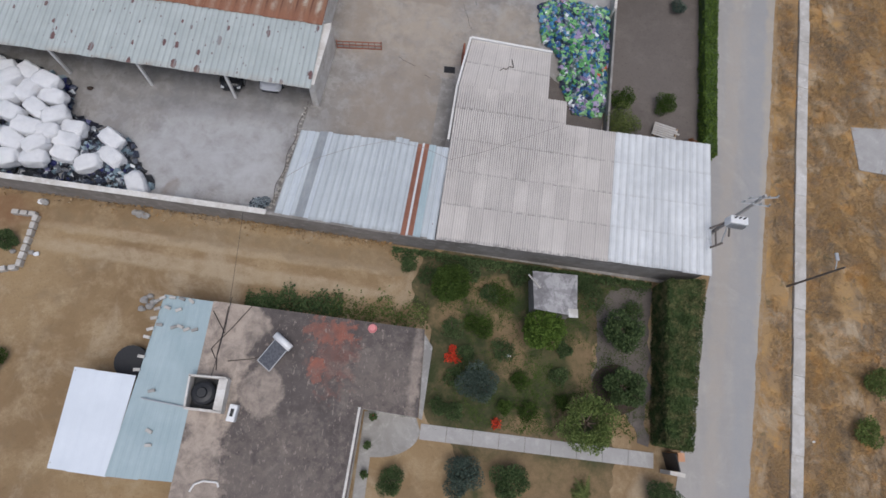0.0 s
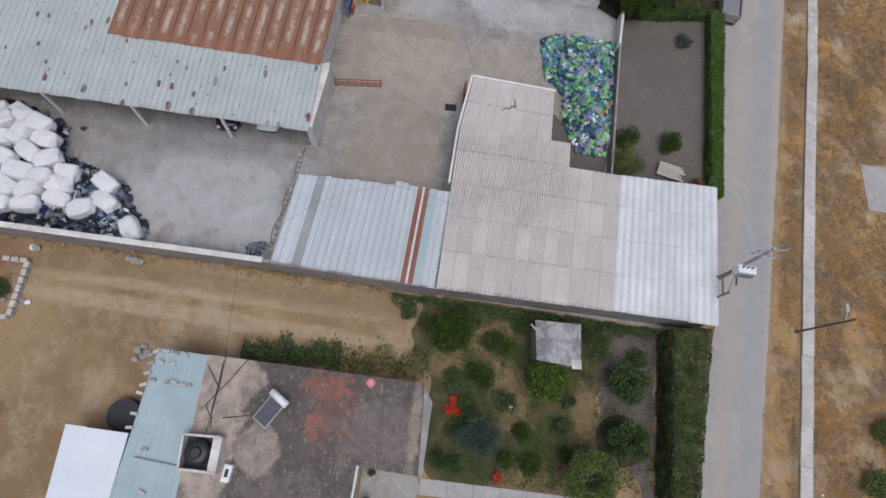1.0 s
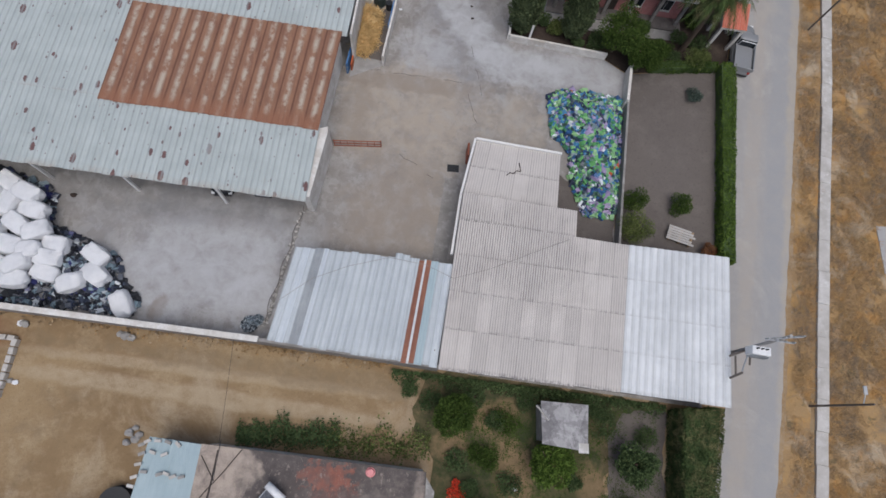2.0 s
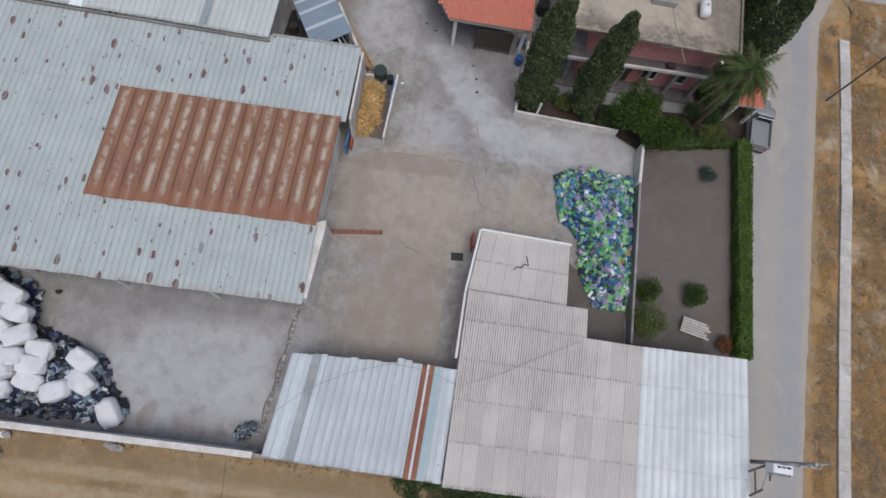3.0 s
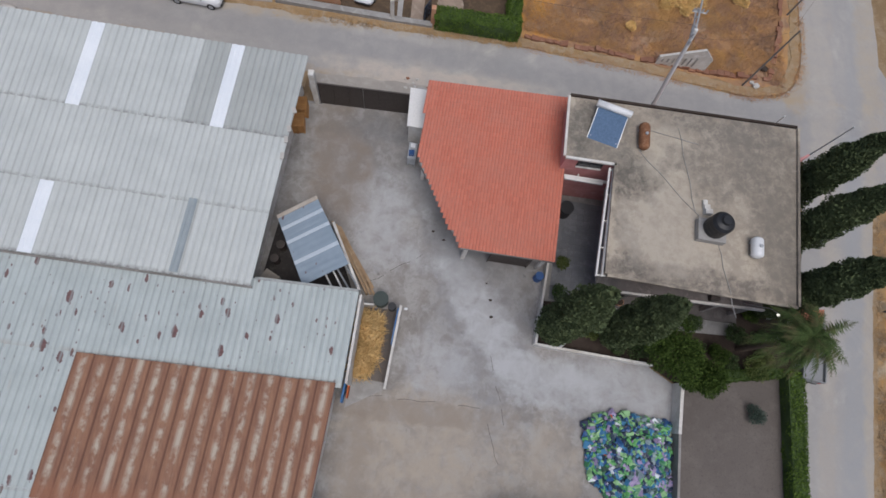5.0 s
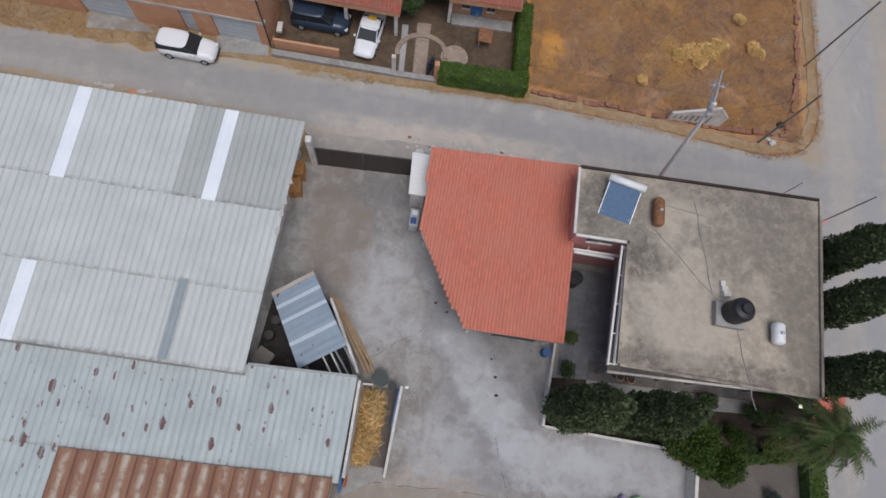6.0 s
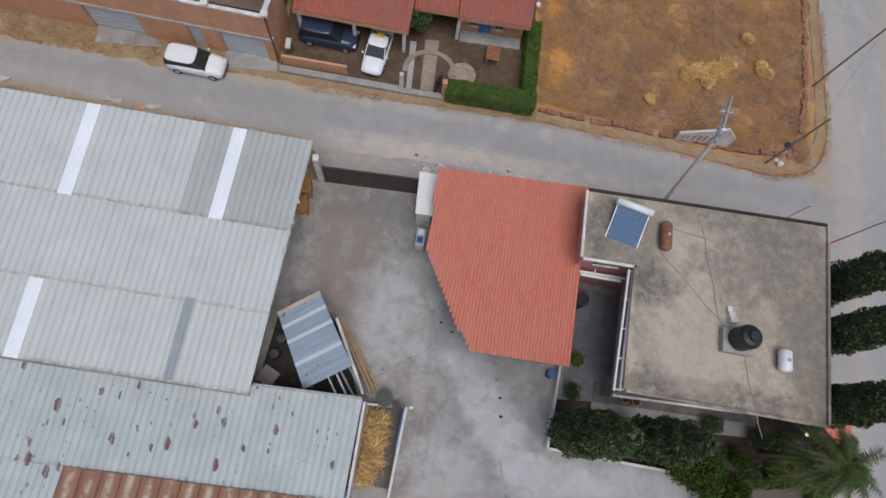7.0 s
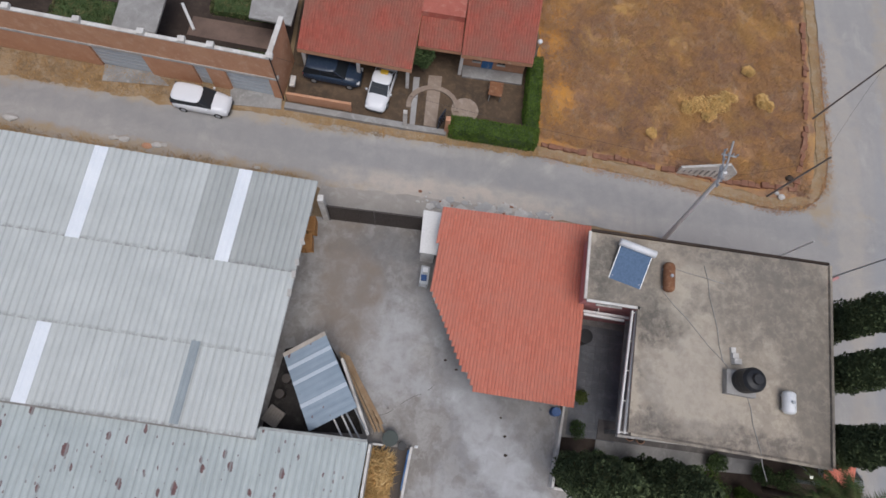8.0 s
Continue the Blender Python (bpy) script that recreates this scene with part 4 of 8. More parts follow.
# low metal shed against the south wall
ms = thing("metal_shed", (-4.7, 18, 0), "low shed roofed with pale and rusty corrugated sheets", "shed")
SQ = [(-10.65, 15.3, 2.35), (0.4, 14.25, 2.35), (1.12, 21.2, 2.6), (-9.5, 21.65, 2.6)]
COLS = [("sheet_galv2", 0.05), ("sheet_galv", 0.045), ("sheet_galv2", 0.03), ("sheet_dark", 0.055), ("sheet_galv", 0.03)] + [("sheet_galv2", 0.0465)] * 12 + [("sheet_galv2", 0.016), ("rust_strip", 0.031), ("sheet_white", 0.014), ("rust_strip", 0.031), ("sheet_sky", 0.046), ("sheet_galv2", 0.046), ("sheet_galv", 0.046)]
total, u0 = sum(w for _, w in COLS), 0.0
rs = random.Random(15)
for k, (mat, w) in enumerate(COLS):
    u1 = u0 + w / total
    lo, hi, dz = rs.uniform(-0.012, 0.006), 1 + rs.uniform(-0.008, 0.012) + (0.035 if k in (14, 15) else 0), 0.012 * (k % 2)
    cs = [quad_at(SQ, u, v) for u, v in ((u0, lo), (u1, lo), (u1, hi), (u0, hi))]
    part("roof_sheet", ribbed(bmesh.new(), *[(x, y, z + dz) for x, y, z in cs], pitch=0.27, amp=0.03, crest=0.3, rows=3, sag=0.015, seed=k * 3.7), M[mat], ms)
    u0 = u1
for a, b in (((-9.4, 21.3), (0.9, 20.9)), ((-10.5, 15.6), (-9.5, 21.4))):
    part("wall", wall(bmesh.new(), a, b, 0, 2.3, 0.15), M["block"], ms)

# big fibre-cement shed by the road
gs = thing("fibre_cement_shed", (10, 19, 0), "long shed roofed with weathered fibre-cement and white sheets", "shed")
ZG = 3.0
GQ = [(0.45, 14.15, 2.75), (12.3, 13.3, ZG), (13.35, 23.3, ZG), (1.4, 24.4, 2.75)]
sheet_field(gs, "roof_sheet", GQ, 12, 4, lambda i, j: "sheet_tan", 0.177, 0.024, crest=0.3)
GN = [(1.4, 24.4, 2.78), (9.62, 23.65, 2.86), (9.75, 25.6, 2.86), (1.6, 26.4, 2.78)]
sheet_field(gs, "roof_sheet", GN, 8, 1, lambda i, j: "sheet_tan", 0.177, 0.024, crest=0.3)
GT = [(1.6, 26.4, 2.45), (8.4, 25.75, 2.45), (8.75, 30.15, 2.3), (2.5, 30.8, 2.3)]
sheet_field(gs, "roof_sheet", GT, 6, 2, lambda i, j: "sheet_tan", 0.177, 0.007, crest=0.3)
for a, b in (((1.46, 26.4), (2.36, 30.85)), ((2.42, 30.86), (8.8, 30.2)), ((1.0, 21.9), (1.46, 26.38))):
    part("edge_strip", wall(bmesh.new(), a, b, 2.2, 2.5, 0.16), M["white_paint"], gs, "whitewashed roof edge")
GW = [(12.3, 13.3, ZG + 0.03), (19.5, 12.72, 3.3), (20.45, 22.85, 3.2), (13.35, 23.3, ZG + 0.03)]
sheet_field(gs, "roof_sheet", GW, 7, 4, lambda i, j: "sheet_white", 0.45, 0.035)
SH = [(0.55, 14.3), (12.3, 13.5), (19.35, 12.95), (20.25, 22.7), (13.4, 23.1), (9.6, 23.5), (9.6, 25.5), (8.4, 25.6), (8.6, 30.0), (2.55, 30.6), (1.2, 21.1)]
for i, h in ((0, 2.65), (1, 2.85), (2, 3.0), (3, 2.85), (4, 2.7), (5, 2.7), (6, 2.4), (7, 2.2), (8, 2.2), (9, 2.3), (10, 2.2)):
    part("wall", wall(bmesh.new(), SH[i], SH[(i + 1) % len(SH)], -0.05, h, 0.18, side=0.09), M["white_wall"] if i in (9,) else M["block"], gs)


# ---- tiled garage ----
def tile_field(parent, corners, inside, material, w=0.22, length=0.36, name="roof_tiles"):
    """Rows of half-round clay tiles on the plane through corners (SW, SE, NE, NW), where inside(x, y) holds."""
    q = [Vector(c) for c in corners]
    nu, nv = round((q[1] - q[0]).length / w), round((q[3] - q[0]).length / length)
    up = (q[1] - q[0]).cross(q[3] - q[0]).normalized()
    vs, fs = [], []
    prof = [(0.01, 0.0), (0.14, 0.026), (0.36, 0.042), (0.62, 0.042), (0.84, 0.026), (0.97, 0.0)]
    rg = np.random.default_rng(nu)
    for j in range(nv):
        for i in range(nu):
            c = quad_at(q, (i + 0.5) / nu, (j + 0.5) / nv)
            if not inside(c[0], c[1]):
                continue
            k = len(vs)
            jz = rg.uniform(-0.006, 0.006)
            for e, v in ((0.03 + jz, j / nv - 0.04 / nv), (0.0 + jz, (j + 1.06) / nv)):
                for f, h in prof:
                    p = Vector(quad_at(q, (i + f) / nu, v)) + up * (h + e)
                    vs.append(tuple(p))
            m = len(prof)
            fs += [(k + a, k + a + 1, k + m + a + 1, k + m + a) for a in range(m - 1)]
            fs.append(tuple(k + a for a in range(m - 1, -1, -1)))
    me = bpy.data.meshes.new(name)
    me.from_pydata(vs, [], fs)
    me.materials.append(material)
    return part(name, me, material, parent, "rows of clay barrel tiles", kind="stuff")


tg = thing("tiled_garage", (1.5, 53, 0), "open garage under an orange clay tile roof", "garage")
TC = [(-4.9, 47.35, 3.62), (5.5, 46.4, 3.85), (6.6, 58.25, 4.6), (-3.5, 58.85, 4.3)]


def in_garage(x, y):
    return (x + 3.86) * (46.75 - 52.85) - (y - 52.85) * (-0.75 + 3.86) < 0 and x > -3.9 + 0.06 * (y - 52.8)


prism_poly = [(-0.72, 46.95), (5.42, 46.42), (6.6, 58.25), (-3.45, 58.85), (-3.85, 52.85)]
part("roof_deck", prism(bmesh.new(), prism_poly, 3.5, [3.66, 3.84, 4.58, 4.28, 3.95]), M["concrete"], tg, "concrete deck under the tiles")
tile_field(tg, [(x, y, z + 0.03) for x, y, z in TC], in_garage, M["tile"])
for x, y, h in ((-0.2, 47.4, 3.6), (5.2, 47.0, 3.6), (-3.45, 53.3, 3.7)):
    part("column", box(bmesh.new(), (x - 0.13, y - 0.13, 0), (x + 0.13, y + 0.13, h)), M["white_wall"], tg, "white square column")
part("back_wall", wall(bmesh.new(), (-3.3, 58.5), (6.5, 58.0), 0, 3.9, 0.2), M["white_wall"], tg)
part("side_wall", wall(bmesh.new(), (6.55, 58.0), (5.9, 52.6), 0, 4.2, 0.2), M["white_wall"], tg)
part("front_wall", wall(bmesh.new(), (2.4, 50.2), (5.6, 49.9), 0, 3.4, 0.2), M["pink_wall"], tg)

# ---- flat-roofed pink house ----
ph = thing("pink_house", (14, 50, 0), "two-storey pink house with a stained flat concrete roof", "house")
HP = [(5.9, 57.15), (5.5, 52.75), (8.85, 52.5), (7.95, 45.1), (19.9, 43.85), (21.55, 56.2)]
HI = [(6.1, 57.0), (5.75, 52.95), (10.7, 52.6), (9.85, 45.75), (19.75, 45.05), (21.3, 56.0)]
part("wall_core", prism(bmesh.new(), HI, 0, 6.3), M["pink_wall"], ph, "faded pink plaster walls")
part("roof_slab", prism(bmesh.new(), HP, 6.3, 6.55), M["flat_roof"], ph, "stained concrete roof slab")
for i in range(6):
    part("parapet", wall(bmesh.new(), HP[i], HP[(i + 1) % 6], 6.552, 6.72, 0.16, side=-0.09), M["white_wall"] if i in (1, 0) else M["garden_soil"] if i == 5 else M["flat_roof"], ph)

# ---- south house ----
sh = thing("south_house", (-7, 3, 0), "one-storey house with a dark patched flat roof", "house")
SP = [(-13.45, 8.9), (-14.1, -2.1), (-14.6, -9), (-4.6, -9), (-4.0, -2.3), (-3.55, 2.8), (-0.05, 2.4), (0.06, 7.9)]
part("wall_core", prism(bmesh.new(), [(x * 0.985 - 0.1, y * 0.985 + 0.05) for x, y in SP], 0, 2.7), M["white_wall"], sh)
part("roof_slab", prism(bmesh.new(), SP, 2.7, 2.92), M["south_roof"], sh, "dark waterproofed roof with orange and pale patches")
br = thing("blue_lean_to", (-15.7, 3.6, 0), "lean-to with a pale blue sheet roof weighed down by stones", "shed")
sheet_field(br, "roof_sheet", [(-17.95, -1.55, 2.7), (-14.08, -1.75, 2.86), (-13.42, 8.85, 2.86), (-16.6, 9.15, 2.7)], 4, 2, lambda i, j: "sheet_sky", 0.4, 0.012)
wr = thing("white_canopy", (-19.7, 1.4, 0), "open canopy with a white sheet roof", "canopy")
sheet_field(wr, "roof_sheet", [(-21.42, -1.3, 2.4), (-17.95, -1.6, 2.6), (-17.4, 4.05, 2.6), (-21.2, 4.37, 2.4)], 3, 1, lambda i, j: "canopy_sheet", 0.5, 0.004)
for x, y in ((-21.3, -1.1), (-21.1, 4.2), (-18.1, 3.9), (-18.2, -1.3)):
    part("post", rod(bmesh.new(), (x, y, -0.06), (x, y, 2.42), 0.05), M["steel"], wr)
for a, b in (((-17.8, -1.3), (-16.5, 8.9)), ((-16.5, 8.9), (-13.9, 8.6)), ((-17.8, -1.3), (-14.3, -1.5))):
    part("wall", wall(bmesh.new(), a, b, -0.06, 2.65, 0.15), M["block"], br)
walkway = thing("path", (8, 1, -0.06), "pale concrete garden path laid in slabs", "path", kind="structure")
PA, PB = Vector((0.25, 1.58)), Vector((16.1, 0.42))
for k in range(9):
    a, c = PA.lerp(PB, k / 9), PA.lerp(PB, (k + 0.985) / 9)
    part("slab", wall(bmesh.new(), a, c, -0.06, 0.02 + 0.006 * (k % 3), 1.0), M["path"], walkway)


# ---- plants ----
def lobes_of(rr, at, r, h, k, spread=0.55):
    """Several overlapping lobes that make up one uneven crown."""
    out = [((at[0], at[1], at[2]), (r * 0.75, r * 0.75, h * 0.5))]
    for i in range(k):
        a = 2 * math.pi * (i + rr.random()) / k
        d = r * spread * rr.uniform(0.7, 1.15)
        s = rr.uniform(0.36, 0.6)
        out.append(((at[0] + d * math.cos(a), at[1] + d * math.sin(a), at[2] + h * rr.uniform(-0.22, 0.28)), (r * s, r * s, h * s * 0.75)))
    return out


def shrub(name, x, y, r, h, mat, label, n=1100, size=0.13, seed=0, category="shrub", z=0.0, k=6, group=""):
    """A bush: short stems and a leafy crown of uneven lobes."""
    rr = random.Random(seed)
    ob = thing(name, (x, y, z - 0.06), label, category, group)
    bm = bmesh.new()
    for i in range(4):
        a = 2 * math.pi * (i + rr.random() * 0.6) / 4
        rod(bm, (x, y, z - 0.06), (x + r * 0.45 * math.cos(a), y + r * 0.45 * math.sin(a), z + h * 0.62), 0.05, 0.02, 6)
    part("stem", bm, M["bark"], ob)
    rng = np.random.default_rng(seed)
    pts, nn = crown_points(rng, lobes_of(rr, (x, y, z + h * 0.52), r, h, k), int(n * 3.2), 0.35)
    ok = pts[:, 2] > z + 0.03
    part("foliage", leaves("foliage", pts[ok], size * 0.58, M[mat], 0.15, seed=seed, normals=nn[ok]), None, ob, kind="stuff")
    return ob


def cypress(x, y, h, r, seed, label):
    rr = random.Random(seed)
    ob = thing("cypress_tree", (x, y, -0.02), label, "tree", "cypress trees")
    part("trunk", rod(bmesh.new(), (x, y, -0.05), (x, y, h * 0.8), 0.2, 0.05, 8), M["bark"], ob)
    rng = np.random.default_rng(seed)
    n = 17000
    z = rng.uniform(0.04, 1.0, n) ** 0.9
    prof = r * np.clip(1.15 * np.sin(np.pi * np.clip(z * 0.80 + 0.16, 0, 1)) ** 0.75, 0.03, 1)
    a = rng.uniform(0, 2 * np.pi, n)
    bump = np.array([noise.noise(Vector((math.cos(t) * 1.7 + seed, math.sin(t) * 1.7, q * h * 0.9))) for t, q in zip(a, z)])
    rad = prof * (rng.uniform(0.45, 1.0, n) ** 0.5) * (1 + 0.38 * bump)
    pts = np.stack([x + rad * np.cos(a), y + rad * np.sin(a), z * h], 1)
    nn = np.stack([np.cos(a) * 0.6, np.sin(a) * 0.6, np.full(n, 0.9)], 1)
    core, rings = bmesh.new(), []
    for q in (0.03, 0.12, 0.25, 0.4, 0.55, 0.7, 0.82, 0.91, 0.97):
        w = 0.74 * r * min(1.0, 1.15 * math.sin(math.pi * min(1.0, q * 0.80 + 0.16)) ** 0.75)
        rings.append([core.verts.new((x + w * (1 + 0.3 * noise.noise(Vector((math.cos(t) * 1.7 + seed, math.sin(t) * 1.7, q * h * 0.9)))) * math.cos(t), y + w * (1 + 0.3 * noise.noise(Vector((math.cos(t) * 1.7 + seed, math.sin(t) * 1.7, q * h * 0.9)))) * math.sin(t), q * h)) for t in (2 * math.pi * k / 14 for k in range(14))])
    for lo, hi in zip(rings, rings[1:]):
        for k in range(14):
            core.faces.new((lo[k], lo[(k + 1) % 14], hi[(k + 1) % 14], hi[k]))
    core.faces.new(rings[0][::-1]), core.faces.new(rings[-1])
    part("inner_foliage", core, M["cypress"], ob, smooth=True)
    part("foliage", leaves("foliage", pts, 0.125, M["cypress"], 0.25, 1.6, seed, normals=nn), None, ob, kind="stuff")
    return ob


def hedge(name, poly, h, mat, label, seed=0, dens=330, size=0.085, z=0.0):
    """A clipped hedge over a plan quad: woody core and leaves over top and sides."""
    rr = np.random.default_rng(seed)
    cx, cy = sum(p[0] for p in poly) / len(poly), sum(p[1] for p in poly) / len(poly)
    ob = thing(name, (cx, cy, z - 0.05), label, "hedge")
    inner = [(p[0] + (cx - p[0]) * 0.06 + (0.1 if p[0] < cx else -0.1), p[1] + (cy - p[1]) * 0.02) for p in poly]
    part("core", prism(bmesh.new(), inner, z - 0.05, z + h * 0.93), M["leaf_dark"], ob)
    pts = []
    q = [(*p, 0) for p in poly]
    area = 0.5 * abs(sum(poly[i][0] * poly[(i + 1) % 4][1] - poly[(i + 1) % 4][0] * poly[i][1] for i in range(4)))
    for u, v in rr.uniform(0, 1, (int(area * dens), 2)):
        p = quad_at(q, u, v)
        pts.append((p[0], p[1], z + h * (1 + 0.10 * noise.noise(Vector((p[0] * 0.8, p[1] * 0.8, seed)))) + rr.normal() * 0.05))
    for i in range(4):
        a, b = Vector(poly[i]), Vector(poly[(i + 1) % 4])
        for u, v in rr.uniform(0, 1, (int((b - a).length * h * dens * 0.8), 2)):
            p = a.lerp(b, u)
            k = 0.14 * noise.noise(Vector((p.x, p.y, v * 2 + seed)))
            d = (b - a).normalized()
            pts.append((p.x + d.y * (k + rr.normal() * 0.04), p.y - d.x * (k + rr.normal() * 0.04), z + v * h))
    part("foliage", leaves("foliage", pts, size, M[mat], 0.1, seed=seed), None, ob, kind="stuff")
    return ob


def leafy_tree(x, y, r, h, mat, label, seed, trunk=0.13, n=2600, size=0.17, base=0.3, ring=0.0):
    rr = random.Random(seed)
    ob = thing("tree", (x, y, -0.05), label, "tree")
    bm = rod(bmesh.new(), (x, y, -0.06), (x + 0.1, y, h * 0.55), trunk, trunk * 0.6, 8)
    for i in range(6):
        a = 2 * math.pi * (i + rr.random() * 0.5) / 6
        rod(bm, (x + 0.05, y, h * 0.4), (x + r * 0.6 * math.cos(a), y + r * 0.6 * math.sin(a), h * rr.uniform(0.62, 0.85)), trunk * 0.5, 0.025, 6)
    part("trunk", bm, M["bark"], ob)
    rng = np.random.default_rng(seed)
    pts, nn = crown_points(rng, lobes_of(rr, (x, y, h * (0.5 + base / 2)), r, h * (1 - base), 9, 0.62), int(n * 2.8), 0.3)
    if ring:
        keep = np.hypot(pts[:, 0] - x, pts[:, 1] - y) > ring * rng.uniform(0.5, 1.0, len(pts))
        pts, nn = pts[keep], nn[keep]
    part("foliage", leaves("foliage", pts, size * 0.6, M[mat], 0.1, seed=seed, normals=nn), None, ob, kind="stuff")
    return ob


M["palm_leaf"] = leaf_mat("palm_fronds", (0.045, 0.075, 0.025), (0.095, 0.135, 0.045), (0.10, 0.09, 0.045))


def palm(x, y, h, r, label, seed=0, n_fronds=26, lean=(0.0, 0.0), mat="leaf_green", name="palm_tree", trunk=0.22):
    rr = random.Random(seed)
    top = (x + lean[0], y + lean[1], h)
    ob = thing(name, (x, y, -0.05), label, "palm")
    if h > 1:
        part("trunk", rod(bmesh.new(), (x, y, -0.06), top, trunk, trunk * 0.75, 10), M["bark"], ob, "rough grey-brown trunk")
    vs, fs = [], []
    for i in range(n_fronds):
        a = 2 * math.pi * i / n_fronds + rr.uniform(-0.15, 0.15)
        el = rr.uniform(-0.7, 1.1)
        L = r * rr.uniform(0.6, 1.12)
        pts = []
        for s in range(9):
            u = s / 8
            d = L * u * math.cos(el * (1 - 0.4 * u))
            pts.append(Vector((top[0] + d * math.cos(a), top[1] + d * math.sin(a), top[2] + L * (u * math.sin(el) - 0.75 * u * u * (0.6 + 0.4 * math.cos(el))))))
        side = Vector((-math.sin(a), math.cos(a), 0))
        for s in range(1, 9):
            for sg in (-1, 1):
                for f in (0.0, 0.2, 0.4, 0.6, 0.8):
                    p = pts[s - 1].lerp(pts[s], f)
                    w = 0.42 * (r / 2.4) * math.sin(math.pi * min(1, (s + f) / 9 + 0.12)) * rr.uniform(0.8, 1.15)
                    tip = p + side * sg * w + (pts[s] - pts[s - 1]) * rr.uniform(0.3, 1.1) + Vector((0, 0, -rr.uniform(0.2, 0.9) * w))
                    q = p + (pts[s] - pts[s - 1]) * 0.17
                    k = len(vs)
                    vs += [tuple(p), tuple(q), tuple(tip)]
                    fs.append((k, k + 1, k + 2))
    me = bpy.data.meshes.new("fronds")
    me.from_pydata(vs, [], fs)
    me.materials.append(M[mat])
    part("fronds", me, None, ob, kind="stuff")
    return ob


for x, y, h, r, s, lab in ((6.0, 42.55, 12.4, 1.28, 1, "tall dark cypress beside the low garden wall"), (10.25, 42.45, 11.4, 1.22, 2, "tall dark cypress in the garden bed"),
                           (22.7, 52.8, 12.6, 1.15, 3, "slim dark cypress on the street corner"), (22.4, 49.5, 12.8, 1.15, 4, "slim dark cypress along the street"), (21.6, 45.1, 12.8, 1.15, 5, "slim dark cypress along the street")):
    cypress(x, y, h, r, s, lab)
palm(19.9, 42.0, 8.0, 2.9, "green palm with drooping fronds by the house gate", 3, 95, (-0.25, -0.2), mat="palm_leaf")
leafy_tree(13.85, 41.3, 1.85, 4.3, "leaf_green", "round green tree over the garden wall", 11)
leafy_tree(15.9, 39.7, 1.45, 3.4, "leaf_green", "round green tree beside the lot", 12)
shrub("shrub", 18.0, 41.5, 0.8, 1.3, "leaf_green", "clipped green bush in the garden", 700, 0.11, 13)
shrub("shrub", 9.0, 42.6, 0.8, 1.3, "leaf_olive", "yellow-green spiky garden bush", 600, 0.14, 14)
shrub("shrub", 12.4, 41.7, 1.0, 1.5, "leaf_dark", "dark green garden bush", 800, 0.12, 15)
shrub("shrub", 16.4, 43.6, 0.8, 1.1, "leaf_dark", "low dark planting below the porch", 700, 0.12, 16)
shrub("shrub", 20.6, 40.6, 1.1, 1.5, "leaf_olive", "dry yellowish bush with orange fruit", 800, 0.11, 17)
shrub("shrub", 7.0, 47.3, 0.55, 1.3, "leaf_olive", "yellowish potted bush beside the garage", 450, 0.11, 18)
shrub("shrub", 6.7, 45.2, 0.7, 1.2, "leaf_dark", "dark narrow bush along the garden wall", 500, 0.11, 19)
for i, (x, y, r, m) in enumerate(((8.0, 43.4, 0.7, "leaf_dark"), (13.6, 42.0, 0.8, "leaf_dark"), (16.4, 41.6, 0.9, "leaf_dark"), (19.0, 40.9, 0.9, "leaf_dark"), (19.6, 43.0, 0.9, "leaf_dark"), (21.2, 42.6, 1.0, "leaf_dark"), (21.6, 41.2, 0.9, "leaf_olive"), (10.8, 41.5, 0.6, "leaf_dark"), (20.8, 44.6, 0.8, "leaf_green"))):
    shrub("shrub", x, y, r, 0.9, m, "low dark planting in the house garden", 500, 0.12, 120 + i, group="house garden plants")
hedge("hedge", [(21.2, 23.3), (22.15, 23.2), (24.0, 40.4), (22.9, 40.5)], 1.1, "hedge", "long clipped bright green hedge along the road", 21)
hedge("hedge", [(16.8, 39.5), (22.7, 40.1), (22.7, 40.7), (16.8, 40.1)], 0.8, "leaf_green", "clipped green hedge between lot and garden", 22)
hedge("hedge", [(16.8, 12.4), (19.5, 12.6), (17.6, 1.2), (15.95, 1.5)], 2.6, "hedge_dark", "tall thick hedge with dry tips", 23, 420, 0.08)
shrub("shrub", 15.1, 27.7, 1.0, 1.3, "leaf_green", "round green bush in the lot", 900, 0.12, 24)
shrub("shrub", 18.6, 27.6, 1.0, 1.3, "leaf_green", "round green bush on bare soil", 900, 0.12, 25)
shrub("shrub", 14.9, 25.6, 1.5, 1.5, "leaf_olive", "dry olive bush against the shed", 1300, 0.12, 26)
shrub("shrub", 20.5, 37.5, 0.75, 0.9, "leaf_blue", "small grey-green bush in the lot", 500, 0.11, 27)
shrub("shrub", 20.6, 24.2, 0.75, 0.8, "rust_leaf", "withered reddish bush by the hedge", 500, 0.11, 28)
# south garden
leafy_tree(11.0, 2.6, 1.95, 3.2, "leaf_lime", "round yellow-green tree beside the path", 31, ring=0.9, n=3400, size=0.15)
shrub("shrub", 4.0, 4.7, 1.55, 1.8, "leaf_blue", "rounded blue-green bush on the lawn", 1700, 0.13, 32)
leafy_tree(13.7, 5.0, 1.3, 2.4, "leaf_dark", "dark green fruit tree in a soil ring", 33, ring=0.4)
leafy_tree(13.8, 8.8, 1.3, 2.4, "leaf_dark", "dark green fruit tree in a soil ring", 34, ring=0.4)
leafy_tree(8.0, 8.7, 1.5, 2.6, "hedge", "light green young tree by the small shed", 35)
leafy_tree(1.7, 11.3, 1.3, 2.6, "leaf_green", "bushy green tree below the block wall", 36)
